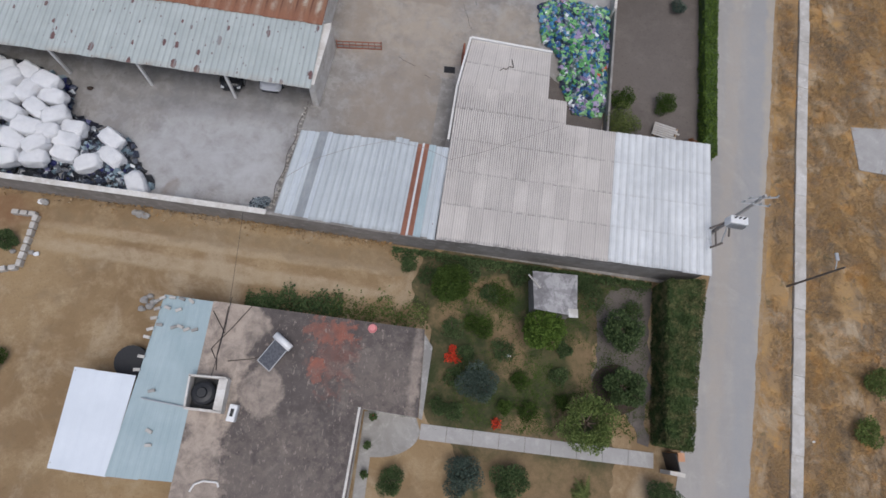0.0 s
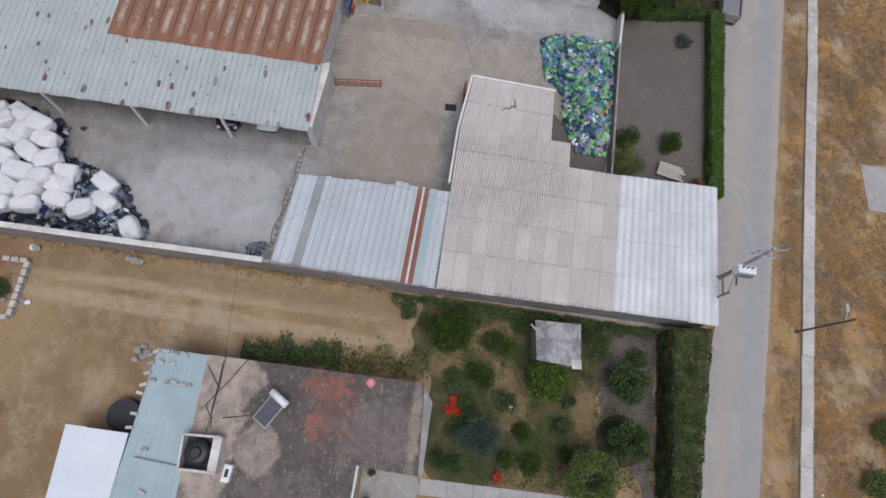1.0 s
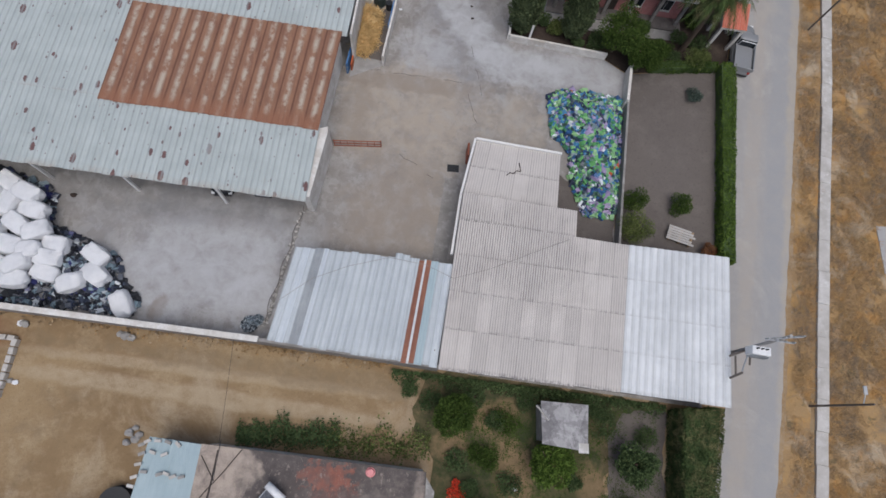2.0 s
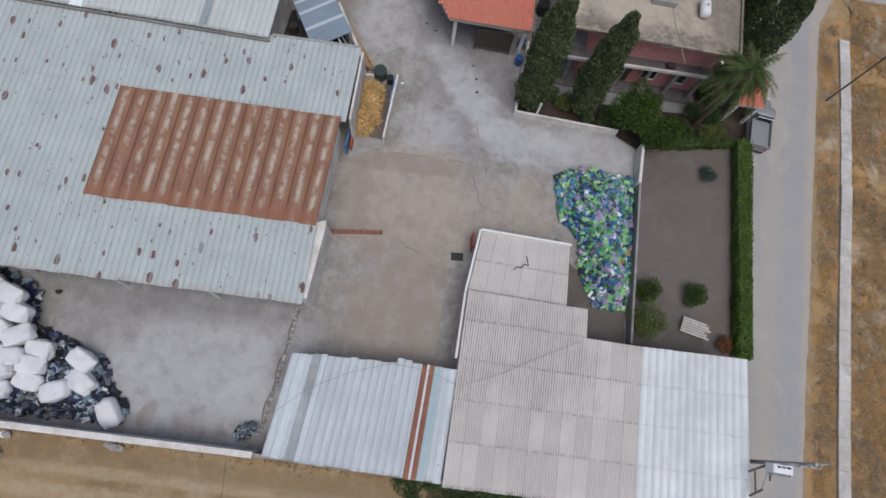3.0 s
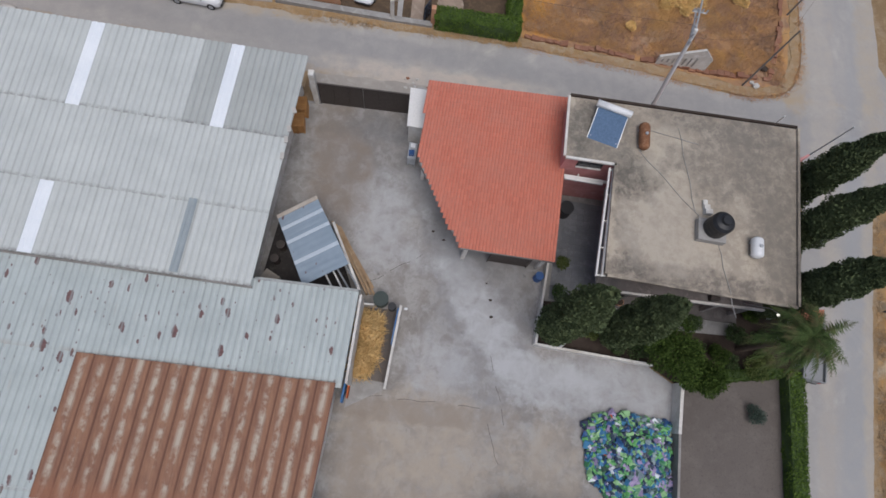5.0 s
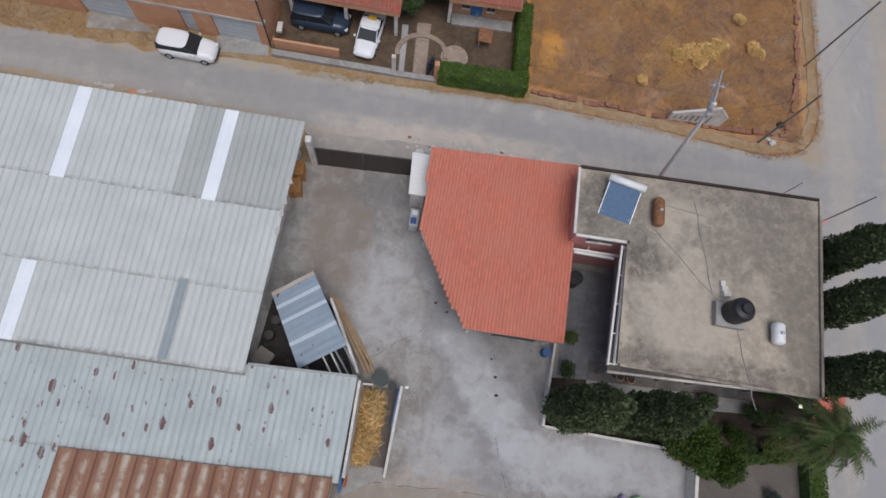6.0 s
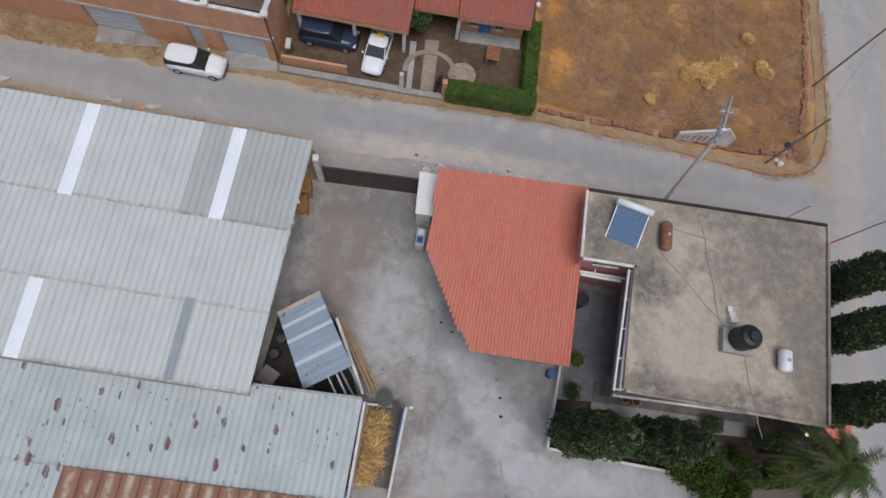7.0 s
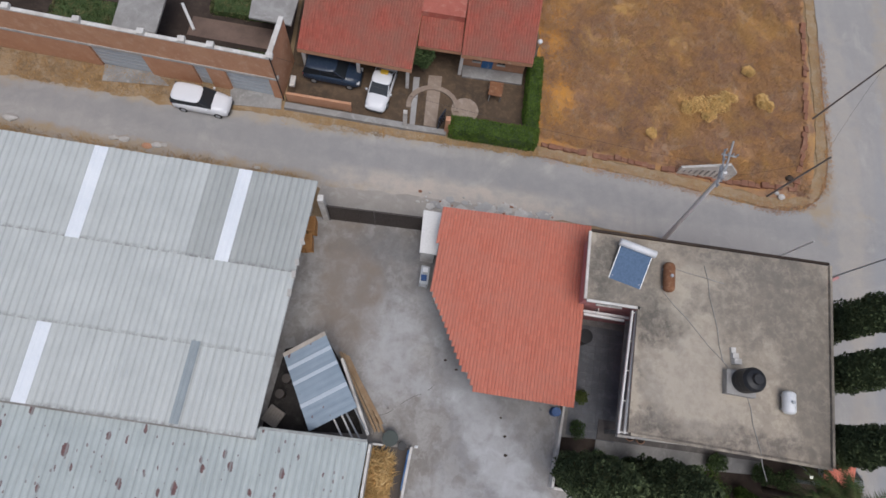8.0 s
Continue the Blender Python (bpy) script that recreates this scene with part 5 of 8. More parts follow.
shrub("shrub", 3.1, -1.0, 1.4, 1.7, "leaf_blue", "large blue-green bush beside the path", 1600, 0.13, 37)
shrub("shrub", 6.2, -1.3, 1.4, 1.7, "leaf_dark", "large dark green bush beside the path", 1600, 0.13, 38)
shrub("shrub", -1.5, -1.5, 1.05, 1.2, "leaf_dark", "round dark bush by the house", 1000, 0.12, 39)
shrub("shrub", 16.2, -1.9, 1.3, 1.8, "leaf_dark", "dark hedge bush beside the gate", 1300, 0.13, 40)
palm(11.0, -1.8, 0.6, 1.5, "low spiky palm on dry soil", 41, 16, name="agave_palm", mat="leaf_olive")
shrub("shrub", -27.4, 4.7, 0.9, 1.2, "leaf_green", "green bush on the bare yard", 800, 0.12, 42)
for i, (x, y, r, m) in enumerate(((4.6, 11.2, 0.8, "leaf_dark"), (5.6, 7.2, 0.9, "leaf_dark"), (6.8, 5.2, 0.75, "leaf_green"), (9.6, 5.6, 0.8, "leaf_dark"), (12.2, 11.2, 1.1, "leaf_dark"), (4.4, 8.6, 0.8, "leaf_green"), (2.4, 2.9, 0.7, "leaf_dark"),
                                  (9.8, 3.9, 0.6, "leaf_green"), (10.0, 7.4, 0.65, "leaf_dark"), (3.0, 6.8, 0.7, "leaf_dark"), (5.8, 3.4, 0.6, "leaf_green"), (15.0, 10.6, 0.9, "leaf_dark"), (0.2, 12.2, 0.9, "leaf_dark"), (3.2, 12.6, 0.9, "leaf_dark"), (5.3, 11.0, 1.0, "leaf_green"), (2.1, 8.6, 0.9, "leaf_dark"), (3.5, 9.0, 0.8, "leaf_green"),
                                  (2.3, 5.2, 0.9, "leaf_dark"), (1.4, 3.2, 0.7, "leaf_dark"), (6.7, 12.5, 0.8, "leaf_dark"), (11.2, 12.4, 0.9, "leaf_dark"), (7.4, 3.2, 0.9, "leaf_green"), (-1.2, 12.9, 0.7, "leaf_dark"))):
    shrub("shrub", x, y, r, 0.7, m, "low dark green garden plant", 380, 0.13, 50 + i, group="garden plants")
M["petal"] = leaf_mat("red_petals", (0.55, 0.045, 0.025), (0.65, 0.09, 0.04))
for i, (x, y) in enumerate(((2.15, 7.05), (2.5, 6.4), (5.3, 2.3), (1.9, 6.5))):
    shrub("flower_bush", x, y, 0.4, 0.55, "petal", "small bush of red flowers", 60, 0.14, 70 + i, category="flowers", group="flower bushes")
rngp = np.random.default_rng(5)
for i, (x0, x1, y0, y1, n) in enumerate(((-12.2, -5.6, 8.95, 10.9, 3600), (-6.5, 0.4, 8.5, 11.0, 1700))):
    wx = rngp.uniform(x0, x1, n)
    bed = part("weeds", leaves("weeds", np.stack([wx, y0 + (y1 - y0) * (rngp.beta(1.6, 2.2, n) * np.array([0.75 + 0.9 * noise.noise(Vector((q * 0.9, i, 0))) for q in wx]) + rngp.normal(0, 0.12, n)), rngp.uniform(0, 0.45, n)], 1), 0.12, M["leaf_dark" if i == 0 else "leaf_olive"], 0.3, seed=80 + i), None)
    tagged(bed, "strip of low weeds behind the house", "weeds", kind="stuff")


# Dark weeds at the wall foot, added partly to draw its shadow line.
for i, (x0, x1, a, n, m) in enumerate(((-2.5, 16.6, 13.55, 4200, "leaf_dark"), (-30, -2.5, 14.0, 1300, "dark_blades"))):
    wx = rngp.uniform(x0, x1, n)
    wy = (14.0 - (wx - 0.5) * 0.075 if x0 > -3 else 14.25 - (wx - 0.5) * 0.09) - 0.06 - np.abs(rngp.normal(0, 0.35, n)) * (0.6 + 0.6 * np.sin(wx * 0.9) ** 2)
    bed = part("weeds", leaves("weeds", np.stack([wx, wy, rngp.uniform(0, 0.4, n)], 1), 0.12, M[m], 0.3, seed=84 + i), None)
    tagged(bed, "strip of weeds at the foot of the wall", "weeds", kind="stuff")


# ---- grass ----
M["dry_yellow"] = leaf_mat("yellow_dry_leaves", (0.74, 0.50, 0.19), (0.88, 0.64, 0.29))
def tufts(name, n, inside, mat, label, seed, hmin=0.12, hmax=0.4, clump=0.5, bounds=None, w=0.028):
    """Clumps of dry blades over a stretch of ground, as one mesh."""
    rng = np.random.default_rng(seed)
    x0, x1, y0, y1 = bounds
    c = np.stack([rng.uniform(x0, x1, n), rng.uniform(y0, y1, n)], 1)
    keep = np.array([inside(a, b) and noise.noise(Vector((a * clump, b * clump, seed))) > rng.uniform(-0.45, 0.25) for a, b in c])
    c = c[keep]
    m = 6
    p = np.repeat(c, m, 0) + rng.normal(0, 0.10, (len(c) * m, 2))
    h = rng.uniform(hmin, hmax, len(p))
    d = rng.uniform(0, 2 * np.pi, len(p))
    lean = h * rng.uniform(0.9, 2.2, len(p))
    dx, dy = np.cos(d), np.sin(d)
    z0 = -0.06
    v = np.stack([np.stack([p[:, 0] - dy * w, p[:, 1] + dx * w, np.full(len(p), z0)], 1), np.stack([p[:, 0] + dy * w, p[:, 1] - dx * w, np.full(len(p), z0)], 1),
                  np.stack([p[:, 0] + dx * lean, p[:, 1] + dy * lean, z0 + h], 1)], 1).reshape(-1, 3)
    me = bpy.data.meshes.new(name)
    me.from_pydata(v.tolist(), [], np.arange(len(v)).reshape(-1, 3).tolist())
    me.materials.append(M[mat])
    return tagged(part(name, me, None), label, "grass", kind="stuff")


def east_of_kerb(x, y):
    return x > 25.85 + (y + 1.5) * 0.157 + 0.65 and not (x > 34.7 and 23.3 < y < 27.6)


def on_verge(x, y):
    e = 23.6 + (y + 1.6) * 0.1555
    return e + 0.25 < x < 25.3 + (y + 1.5) * 0.157


def north_field(x, y):
    return 4.2 < x < 26.3 + (y - 66) * 0.09 and y > 67.3 - (x - 4) * 0.145


tufts("dry_grass", 42000, east_of_kerb, "dry_blades", "dry orange grass on the field", 1, bounds=(25, 46, -10, 56), hmax=0.24, clump=0.3)
tufts("dull_weeds", 16000, east_of_kerb, "dark_blades", "dull brown weeds on the field", 2, clump=0.35, bounds=(25, 46, -10, 56), hmax=0.3)
tufts("verge_grass", 36000, on_verge, "dry_blades", "dry grass strip beside the road", 3, bounds=(22, 34, -10, 53), hmax=0.3)
tufts("dry_grass", 30000, north_field, "north_blades", "dry orange grass on the vacant lot", 4, bounds=(4, 29, 63, 88), clump=0.4, hmax=0.3)
tufts("dull_weeds", 12000, north_field, "north_blades", "dull brown weeds on the vacant lot", 5, bounds=(4, 29, 63, 88), clump=0.3, hmax=0.3)
tufts("road_edge_grass", 5000, lambda x, y: 62.3 - (x + 24) * 0.09 < y < 63.0 - (x + 24) * 0.09 and x < -13.2, "dry_blades", "dry grass along the warehouse wall", 6, bounds=(-46, -12, 61, 66), hmax=0.25)
tufts("road_edge_grass", 9000, lambda x, y: abs(y - (69.3 - (x + 37) * 0.088)) < 1.1 and x < -21 or abs(y - (66.6 - (x + 16) * 0.045)) < 0.3 and x > -16, "dry_blades", "dry grass along the street front", 7, bounds=(-46, 4, 65, 71), hmax=0.22)
tufts("lawn_grass", 6800, lambda x, y: y > 1.8, "leaf_green", "short green grass on the lawn", 8, bounds=(1, 16, -5, 12.3), hmin=0.05, hmax=0.16, clump=0.33)
for i, (x, y, r) in enumerate(((16.5, 71.2, 0.8), (17.4, 71.5, 0.9), (18.4, 71.3, 1.0), (19.3, 71.9, 0.9), (20.0, 72.4, 0.8), (18.2, 70.6, 0.7), (22.9, 72.5, 0.8), (23.5, 72.0, 0.6), (22.0, 75.2, 0.6), (13.2, 68.4, 0.5))):
    shrub("dry_bush", x, y, r, 0.6, "dry_yellow", "pale yellow dried weed bush", 500, 0.12, 90 + i, group="dried bushes")
for i, (x, y, r) in enumerate(((32.8, 6.4, 1.3), (31.4, 3.0, 1.2), (36.2, 12, 1.0))):
    shrub("field_bush", x, y, r, 1.0, "leaf_lime", "green bush in the dry field", 900, 0.13, 100 + i, group="field bushes")
setting("field_slab", [(34.8, 27.4), (38.4, 27.5), (37.6, 23.2), (34.85, 23.5)], -0.2, 0.03, M["path"], "old pale concrete slab in the field", "slab")


def near_line(line, reach):
    """Tells whether a plan point lies within reach of a line of points."""
    ends = [(Vector(a), Vector(b)) for a, b in zip(line, line[1:])]

    def close(x, y):
        p = Vector((x, y))
        for a, b in ends:
            k = max(0.0, min(1.0, (p - a).dot(b - a) / (b - a).length_squared))
            if (p - a.lerp(b, k)).length < reach:
                return True
        return False
    return close


CORNER = [(4, 65.6), (14, 64.3), (20.5, 63.3), (22.8, 62.9), (24.5, 62.95), (26, 63.45), (27, 64.3), (27.7, 65.5), (28.1, 67), (28.6, 72), (29.1, 80)]
tufts("verge_edge_grass", 26000, near_line(CORNER, 0.45), "north_blades", "dry grass fraying the edge of the verge", 9, bounds=(4, 30, 62, 80), hmin=0.05, hmax=0.14)
FRAY = [(22.3, -6), (24.25, 5), (26.25, 16), (28.15, 27), (29.95, 37.5), (31.75, 48), (32.7, 53)]
tufts("verge_edge_grass", 30000, near_line(FRAY, 0.4), "dry_blades", "dry grass fraying the edge of the road", 10, bounds=(21, 34, -6, 53), hmin=0.05, hmax=0.14)


# ---- vehicles ----
def car_body(bm, stations):
    """Lofts a closed shell through cross-sections (x, half width, z low, z high, top half width)."""
    rings = []
    for x, w, z0, z1, tw in stations:
        zm = z0 + (z1 - z0) * 0.55
        rings.append([bm.verts.new(p) for p in ((x, -w * 0.9, z0), (x, -w, z0 + (z1 - z0) * 0.2), (x, -w, zm), (x, -tw, z1 - 0.02), (x, -tw * 0.6, z1 + 0.02), (x, tw * 0.6, z1 + 0.02), (x, tw, z1 - 0.02), (x, w, zm), (x, w, z0 + (z1 - z0) * 0.2), (x, w * 0.9, z0))])
    n = len(rings[0])
    for a, b in zip(rings, rings[1:]):
        for i in range(n):
            bm.faces.new((a[i], a[(i + 1) % n], b[(i + 1) % n], b[i]))
    bm.faces.new(rings[0][::-1])
    bm.faces.new(rings[-1])
    return bm


def car(at, rz, paint, label, style="hatch", length=4.2, width=1.75, group=""):
    """A parked vehicle; its nose points along local +x."""
    ob = thing("car" if style != "pickup" else "pickup_truck", (0, 0, 0), label, "car" if style != "pickup" else "truck", group)
    L, W = length / 2, width / 2
    lid = {"hatch": 1.04, "sedan": 0.88, "suv": 1.1, "pickup": 1.0}[style]
    st = [(-L, W * 0.82, 0.35, lid * 0.72, W * 0.75), (-L + 0.12, W * 0.93, 0.22, lid * 0.95, W * 0.85), (-L * 0.6, W, 0.2, lid, W * 0.92), (0, W, 0.2, lid, W * 0.93), (L * 0.42, W, 0.2, lid * 0.98, W * 0.92),
          (L * 0.74, W * 0.97, 0.22, lid * 0.92, W * 0.84), (L * 0.9, W * 0.9, 0.23, lid * 0.8, W * 0.72), (L - 0.07, W * 0.76, 0.27, lid * 0.68, W * 0.58), (L, W * 0.52, 0.32, lid * 0.54, W * 0.42)]
    body = part("body", car_body(bmesh.new(), st), paint, ob, smooth=True)
    c0, c1, c2, c3, top = {"hatch": (-L * 0.97, -L * 0.93, L * 0.08, L * 0.46, 1.55), "sedan": (-L * 0.62, -L * 0.34, L * 0.12, L * 0.46, 1.42), "suv": (-L * 0.97, -L * 0.86, L * 0.16, L * 0.5, 1.75), "pickup": (-L * 0.05, 0.02, L * 0.28, L * 0.52, 1.7)}[style]
    g = bmesh.new()
    ring = []
    for x0, x1, z, w in ((c0, c3, lid - 0.03, W * 0.93), (c1 - 0.02, c2 + 0.04, top - 0.05, W * 0.80)):
        ring.append([g.verts.new(p) for p in ((x0, -w, z), (x1, -w * 0.94, z), (x1, w * 0.94, z), (x0, w, z))])
    for i in range(4):
        g.faces.new((ring[0][i], ring[0][(i + 1) % 4], ring[1][(i + 1) % 4], ring[1][i]))
    g.faces.new(ring[1]), g.faces.new(ring[0][::-1])
    part("cabin_glass", g, M["glass_dark"], ob, "dark tinted windows")
    rf = bmesh.new()
    rings = []
    for k, z in ((1.0, top - 0.07), (0.98, top - 0.03), (0.8, top + 0.01), (0.4, top + 0.03)):
        ring = []
        for q in range(28):
            a = 2 * math.pi * q / 28
            ca, sa = math.cos(a), math.sin(a)
            ring.append(rf.verts.new(((c1 + c2) / 2 + k * (c2 - c1 + 0.12) / 2 * math.copysign(abs(ca) ** 0.42, ca), k * W * 0.87 * math.copysign(abs(sa) ** 0.42, sa), z)))
        rings.append(ring)
    for a, b in zip(rings, rings[1:]):
        for q in range(28):
            rf.faces.new((a[q], a[(q + 1) % 28], b[(q + 1) % 28], b[q]))
    rf.faces.new(rings[-1]), rf.faces.new(rings[0][::-1])
    part("roof", rf, paint, ob, smooth=True)
    for sx, sy in ((1, 1), (1, -1), (-1, 1), (-1, -1)):
        part("pillar", rod(bmesh.new(), ((c3 if sx > 0 else c0), sy * W * 0.88, lid - 0.03), ((c2 if sx > 0 else c1), sy * W * 0.79, top - 0.04), 0.035, n=6), M["black"] if style == "hatch" else paint, ob)
    for sy in (1, -1):
        part("pillar", rod(bmesh.new(), ((c1 + c2) / 2, sy * W * 0.895, lid), ((c1 + c2) / 2, sy * W * 0.79, top - 0.04), 0.03, n=6), M["black"] if style == "hatch" else paint, ob)
        part("mirror", box(bmesh.new(), (c3 - 0.28, sy * (W + 0.02), lid - 0.02), (c3 - 0.14, sy * (W + 0.17), lid + 0.12), bevel=0.02), paint, ob)
        part("headlight", box(bmesh.new(), (L - 0.25, sy * W * 0.55, lid * 0.55), (L - 0.035, sy * W * 0.83, lid * 0.7), bevel=0.02), M["white_plastic"], ob, "clear headlight")
        part("taillight", box(bmesh.new(), (-L - 0.01, sy * W * 0.6, lid * 0.62), (-L + 0.1, sy * W * 0.84, lid * 0.84), bevel=0.02), M["lamp_red"], ob, "red taillight")
        for x in (L * 0.64, -L * 0.62):
            wh_ = part("wheel", rod(bmesh.new(), (x, sy * (W - 0.2), 0.31), (x, sy * (W + 0.01), 0.31), 0.31, n=20), M["tyre"], ob)
            part("rim", rod(bmesh.new(), (x, sy * (W - 0.05), 0.31), (x, sy * (W + 0.02), 0.31), 0.19, n=14), M["steel"], wh_)
    part("bumper", box(bmesh.new(), (L - 0.1, -W * 0.7, 0.25), (L + 0.03, W * 0.7, 0.42), bevel=0.03), M["black"], ob)
    part("bumper", box(bmesh.new(), (-L - 0.04, -W * 0.8, 0.27), (-L + 0.08, W * 0.8, 0.45), bevel=0.03), M["black"], ob)
    if style == "pickup":
        part("bed_floor", box(bmesh.new(), (-L + 0.1, -W * 0.8, lid + 0.02), (-L * 0.1, W * 0.8, lid + 0.05)), M["car_grey"], ob)
        for sy in (1, -1):
            part("bed_side", box(bmesh.new(), (-L + 0.02, sy * W * 0.82, lid), (-L * 0.08, sy * W * 0.95, lid + 0.28), bevel=0.02), paint, ob)
        part("tailgate", box(bmesh.new(), (-L, -W * 0.9, lid - 0.1), (-L + 0.08, W * 0.9, lid + 0.28), bevel=0.02), paint, ob)
        part("bed_bar", tube(bmesh.new(), [(-L * 0.12, -W * 0.85, lid), (-L * 0.12, -W * 0.7, lid + 0.75), (-L * 0.12, W * 0.7, lid + 0.75), (-L * 0.12, W * 0.85, lid)], 0.035), M["steel"], ob)
    ob.matrix_basis = pose(*at, 0, 0, rz)
    return ob


M["lamp_red"] = plain("red_lamp_plastic", (0.35, 0.02, 0.02), 0.3)
M["car_white"] = plain("white_car_paint", (0.76, 0.77, 0.79), 0.2, 0, 0.5, 0.03)
M["car_navy"] = plain("dark_navy_car_paint", (0.03, 0.046, 0.075), 0.2, 0, 0.5, 0.05)
M["car_grey"] = plain("grey_car_paint", (0.27, 0.275, 0.28), 0.4, 0.2, 0.5, 0.05)
M["car_black"] = plain("black_car_paint", (0.02, 0.021, 0.024), 0.2, 0, 0.5, 0.05)
car((-22.05, 67.25, -0.02), -6, M["car_white"], "white compact crossover parked on the street edge", "hatch", 4.2, 1.78)
car((-12.6, 70.9, 0.0), -6, M["car_navy"], "dark navy off-road car under the carport", "suv", 4.5, 1.85)
car((-8.75, 70.1, 0.0), 260, M["car_white"], "white saloon parked half under the carport", "sedan", 4.4, 1.75)
car((24.98, 42.4, -0.02), 79, M["car_grey"], "grey pickup truck parked by the roadside", "pickup", 5.0, 1.8)
car((-15.7, 27.85, 0.0), -88, M["car_black"], "black car parked under the warehouse eave", "sedan", 4.3, 1.75)
car((-12.65, 28.0, 0.0), -92, M["car_white"], "white car parked inside the warehouse", "sedan", 4.3, 1.75)

# ---- yard: sacks, bags and bottles ----
g = Graph("woven_white_sack")
cr = g.noise(3.5, 4, 0.6)
M["sack"] = g.done(g.mix(g.ramp(g.noise(2.2, 4), 0.45, 0.75), (0.88, 0.885, 0.895), (0.80, 0.805, 0.815)), 0.7, g.math("ADD", cr, g.noise(60, 2)), 0.09)


def sack_mesh(seed, l=0.90, w=0.60, h=0.50):
    bm = bmesh.new()
    vs = bmesh.ops.create_cube(bm, size=2.0)["verts"]
    bmesh.ops.subdivide_edges(bm, edges=bm.edges[:], cuts=6, use_grid_fill=True)
    for v in bm.verts:
        p = v.co.copy()
        s = p.normalized() * 1.25
        q = p.lerp(s, 0.37)
        e = 1 - 0.12 * abs(q.x) ** 3
        k = 1 + 0.13 * noise.noise(q * 1.4 + Vector((seed * 5, 0, seed))) + 0.09 * noise.noise(q * 3.6 + Vector((0, seed * 3, 0)))
        v.co = Vector((q.x * l * k, q.y * w * e * k, q.z * h * e * k))
    bm.normal_update()
    return mesh_of("sack", bm, M["sack"], True)


sack_shapes = [sack_mesh(i) for i in range(5)]
SACKS = [(-29.2, 23.6, 75), (-27.5, 23.3, -15), (-30.6, 23.0, 10), (-29.9, 21.7, -20), (-28.3, 22.2, -35), (-28.6, 20.7, -10), (-27.0, 21.8, 30), (-27.2, 20.4, 10), (-29.4, 19.6, -25), (-27.6, 19.4, 35), (-25.7, 21.0, -5), (-25.9, 20.05, -2), (-27.6, 18.4, 5),
         (-25.9, 19.05, -15), (-24.2, 18.5, 20), (-23.0, 20.5, -35), (-22.8, 19.2, -35), (-20.8, 17.35, -60), (-29.5, 18.3, 8), (-31.5, 25.3, 30), (-29.7, 25.15, -30), (-28.1, 24.4, -20), (-30.7, 24.3, 40), (-31.4, 21.9, 5), (-31.2, 20.2, 15),
         (-31.3, 18.6, -8), (-33.0, 23.0, 20), (-33.1, 20.6, -12), (-33.0, 18.9, 6), (-32.6, 25.9, -20), (-34.6, 22.0, 5)]
rr = random.Random(9)
for i, (x, y, a) in enumerate(SACKS):
    edge = x > -24.5
    zz = 0.6 if x > -21.5 else 0.98 + (0.45 if x < -26.5 and y < 24.6 else 0.12 if not edge else -0.08) + rr.uniform(-0.12, 0.12)
    s = rr.uniform(0.92, 1.08)
    ob = new("sack", sack_shapes[i % 5])
    ob.matrix_basis = pose(x, y, zz, rr.uniform(-8, 8), rr.uniform(-10, 10), a) @ Matrix.Diagonal((s, s, s, 1))
    tagged(ob, "bulging white woven sack on the bag heap" if i % 2 else "stuffed white woven sack lying on its side", "sack", "white sacks")


def heap_height(x, y, poly, peak, slope):
    """Height of a heap over a plan polygon, rising inward from its edge; 0 outside."""
    inside, dist = False, 1e9
    n = len(poly)
    for i in range(n):
        (x0, y0), (x1, y1) = poly[i], poly[(i + 1) % n]
        if (y0 > y) != (y1 > y) and x < (x1 - x0) * (y - y0) / (y1 - y0) + x0:
            inside = not inside
        t = max(0, min(1, ((x - x0) * (x1 - x0) + (y - y0) * (y1 - y0)) / ((x1 - x0) ** 2 + (y1 - y0) ** 2)))
        dist = min(dist, math.hypot(x - x0 - t * (x1 - x0), y - y0 - t * (y1 - y0)))
    return min(peak, dist * slope) * (1 + 0.25 * noise.noise(Vector((x * 0.7, y * 0.7, 1)))) if inside else -1


def litter(name, poly, peak, slope, n, size, mat, label, category, seed, squash=0.6, round_=False):
    """A heap of crumpled pieces as one mesh."""
    rng = np.random.default_rng(seed)
    xs, ys = [p[0] for p in poly], [p[1] for p in poly]
    vs, fs = [], []
    unit = np.array([(sx, sy, sz) for sx in (-1, 1) for sy in (-1, 1) for sz in (-1, 1)], float)
    quads = ((0, 1, 3, 2), (4, 6, 7, 5), (0, 4, 5, 1), (2, 3, 7, 6), (0, 2, 6, 4), (1, 5, 7, 3))
    made = 0
    while made < n:
        x, y = rng.uniform(min(xs), max(xs)), rng.uniform(min(ys), max(ys))
        h = heap_height(x, y, poly, peak, slope)
        if h < 0:
            continue
        made += 1
        s = size * rng.uniform(0.55, 1.3)
        rot = np.array(Euler(tuple(rng.uniform(-0.7, 0.7, 2)) + (rng.uniform(0, 6.3),)).to_matrix())
        c = unit * (s / 2, s / 2 * rng.uniform(0.5, 0.9), s / 2 * squash) * rng.uniform(0.7, 1.15, (8, 3))
        k = len(vs)
        z = max(s * 0.3, h * rng.uniform(0.75, 1.05) + 0.05)
        vs += (c @ rot.T + (x, y, z)).tolist()
        fs += [tuple(k + i for i in q) for q in quads]
    me = bpy.data.meshes.new(name)
    me.from_pydata(vs, [], fs)
    me.materials.append(mat)
    return tagged(part(name, me, None), label, category, kind="stuff")


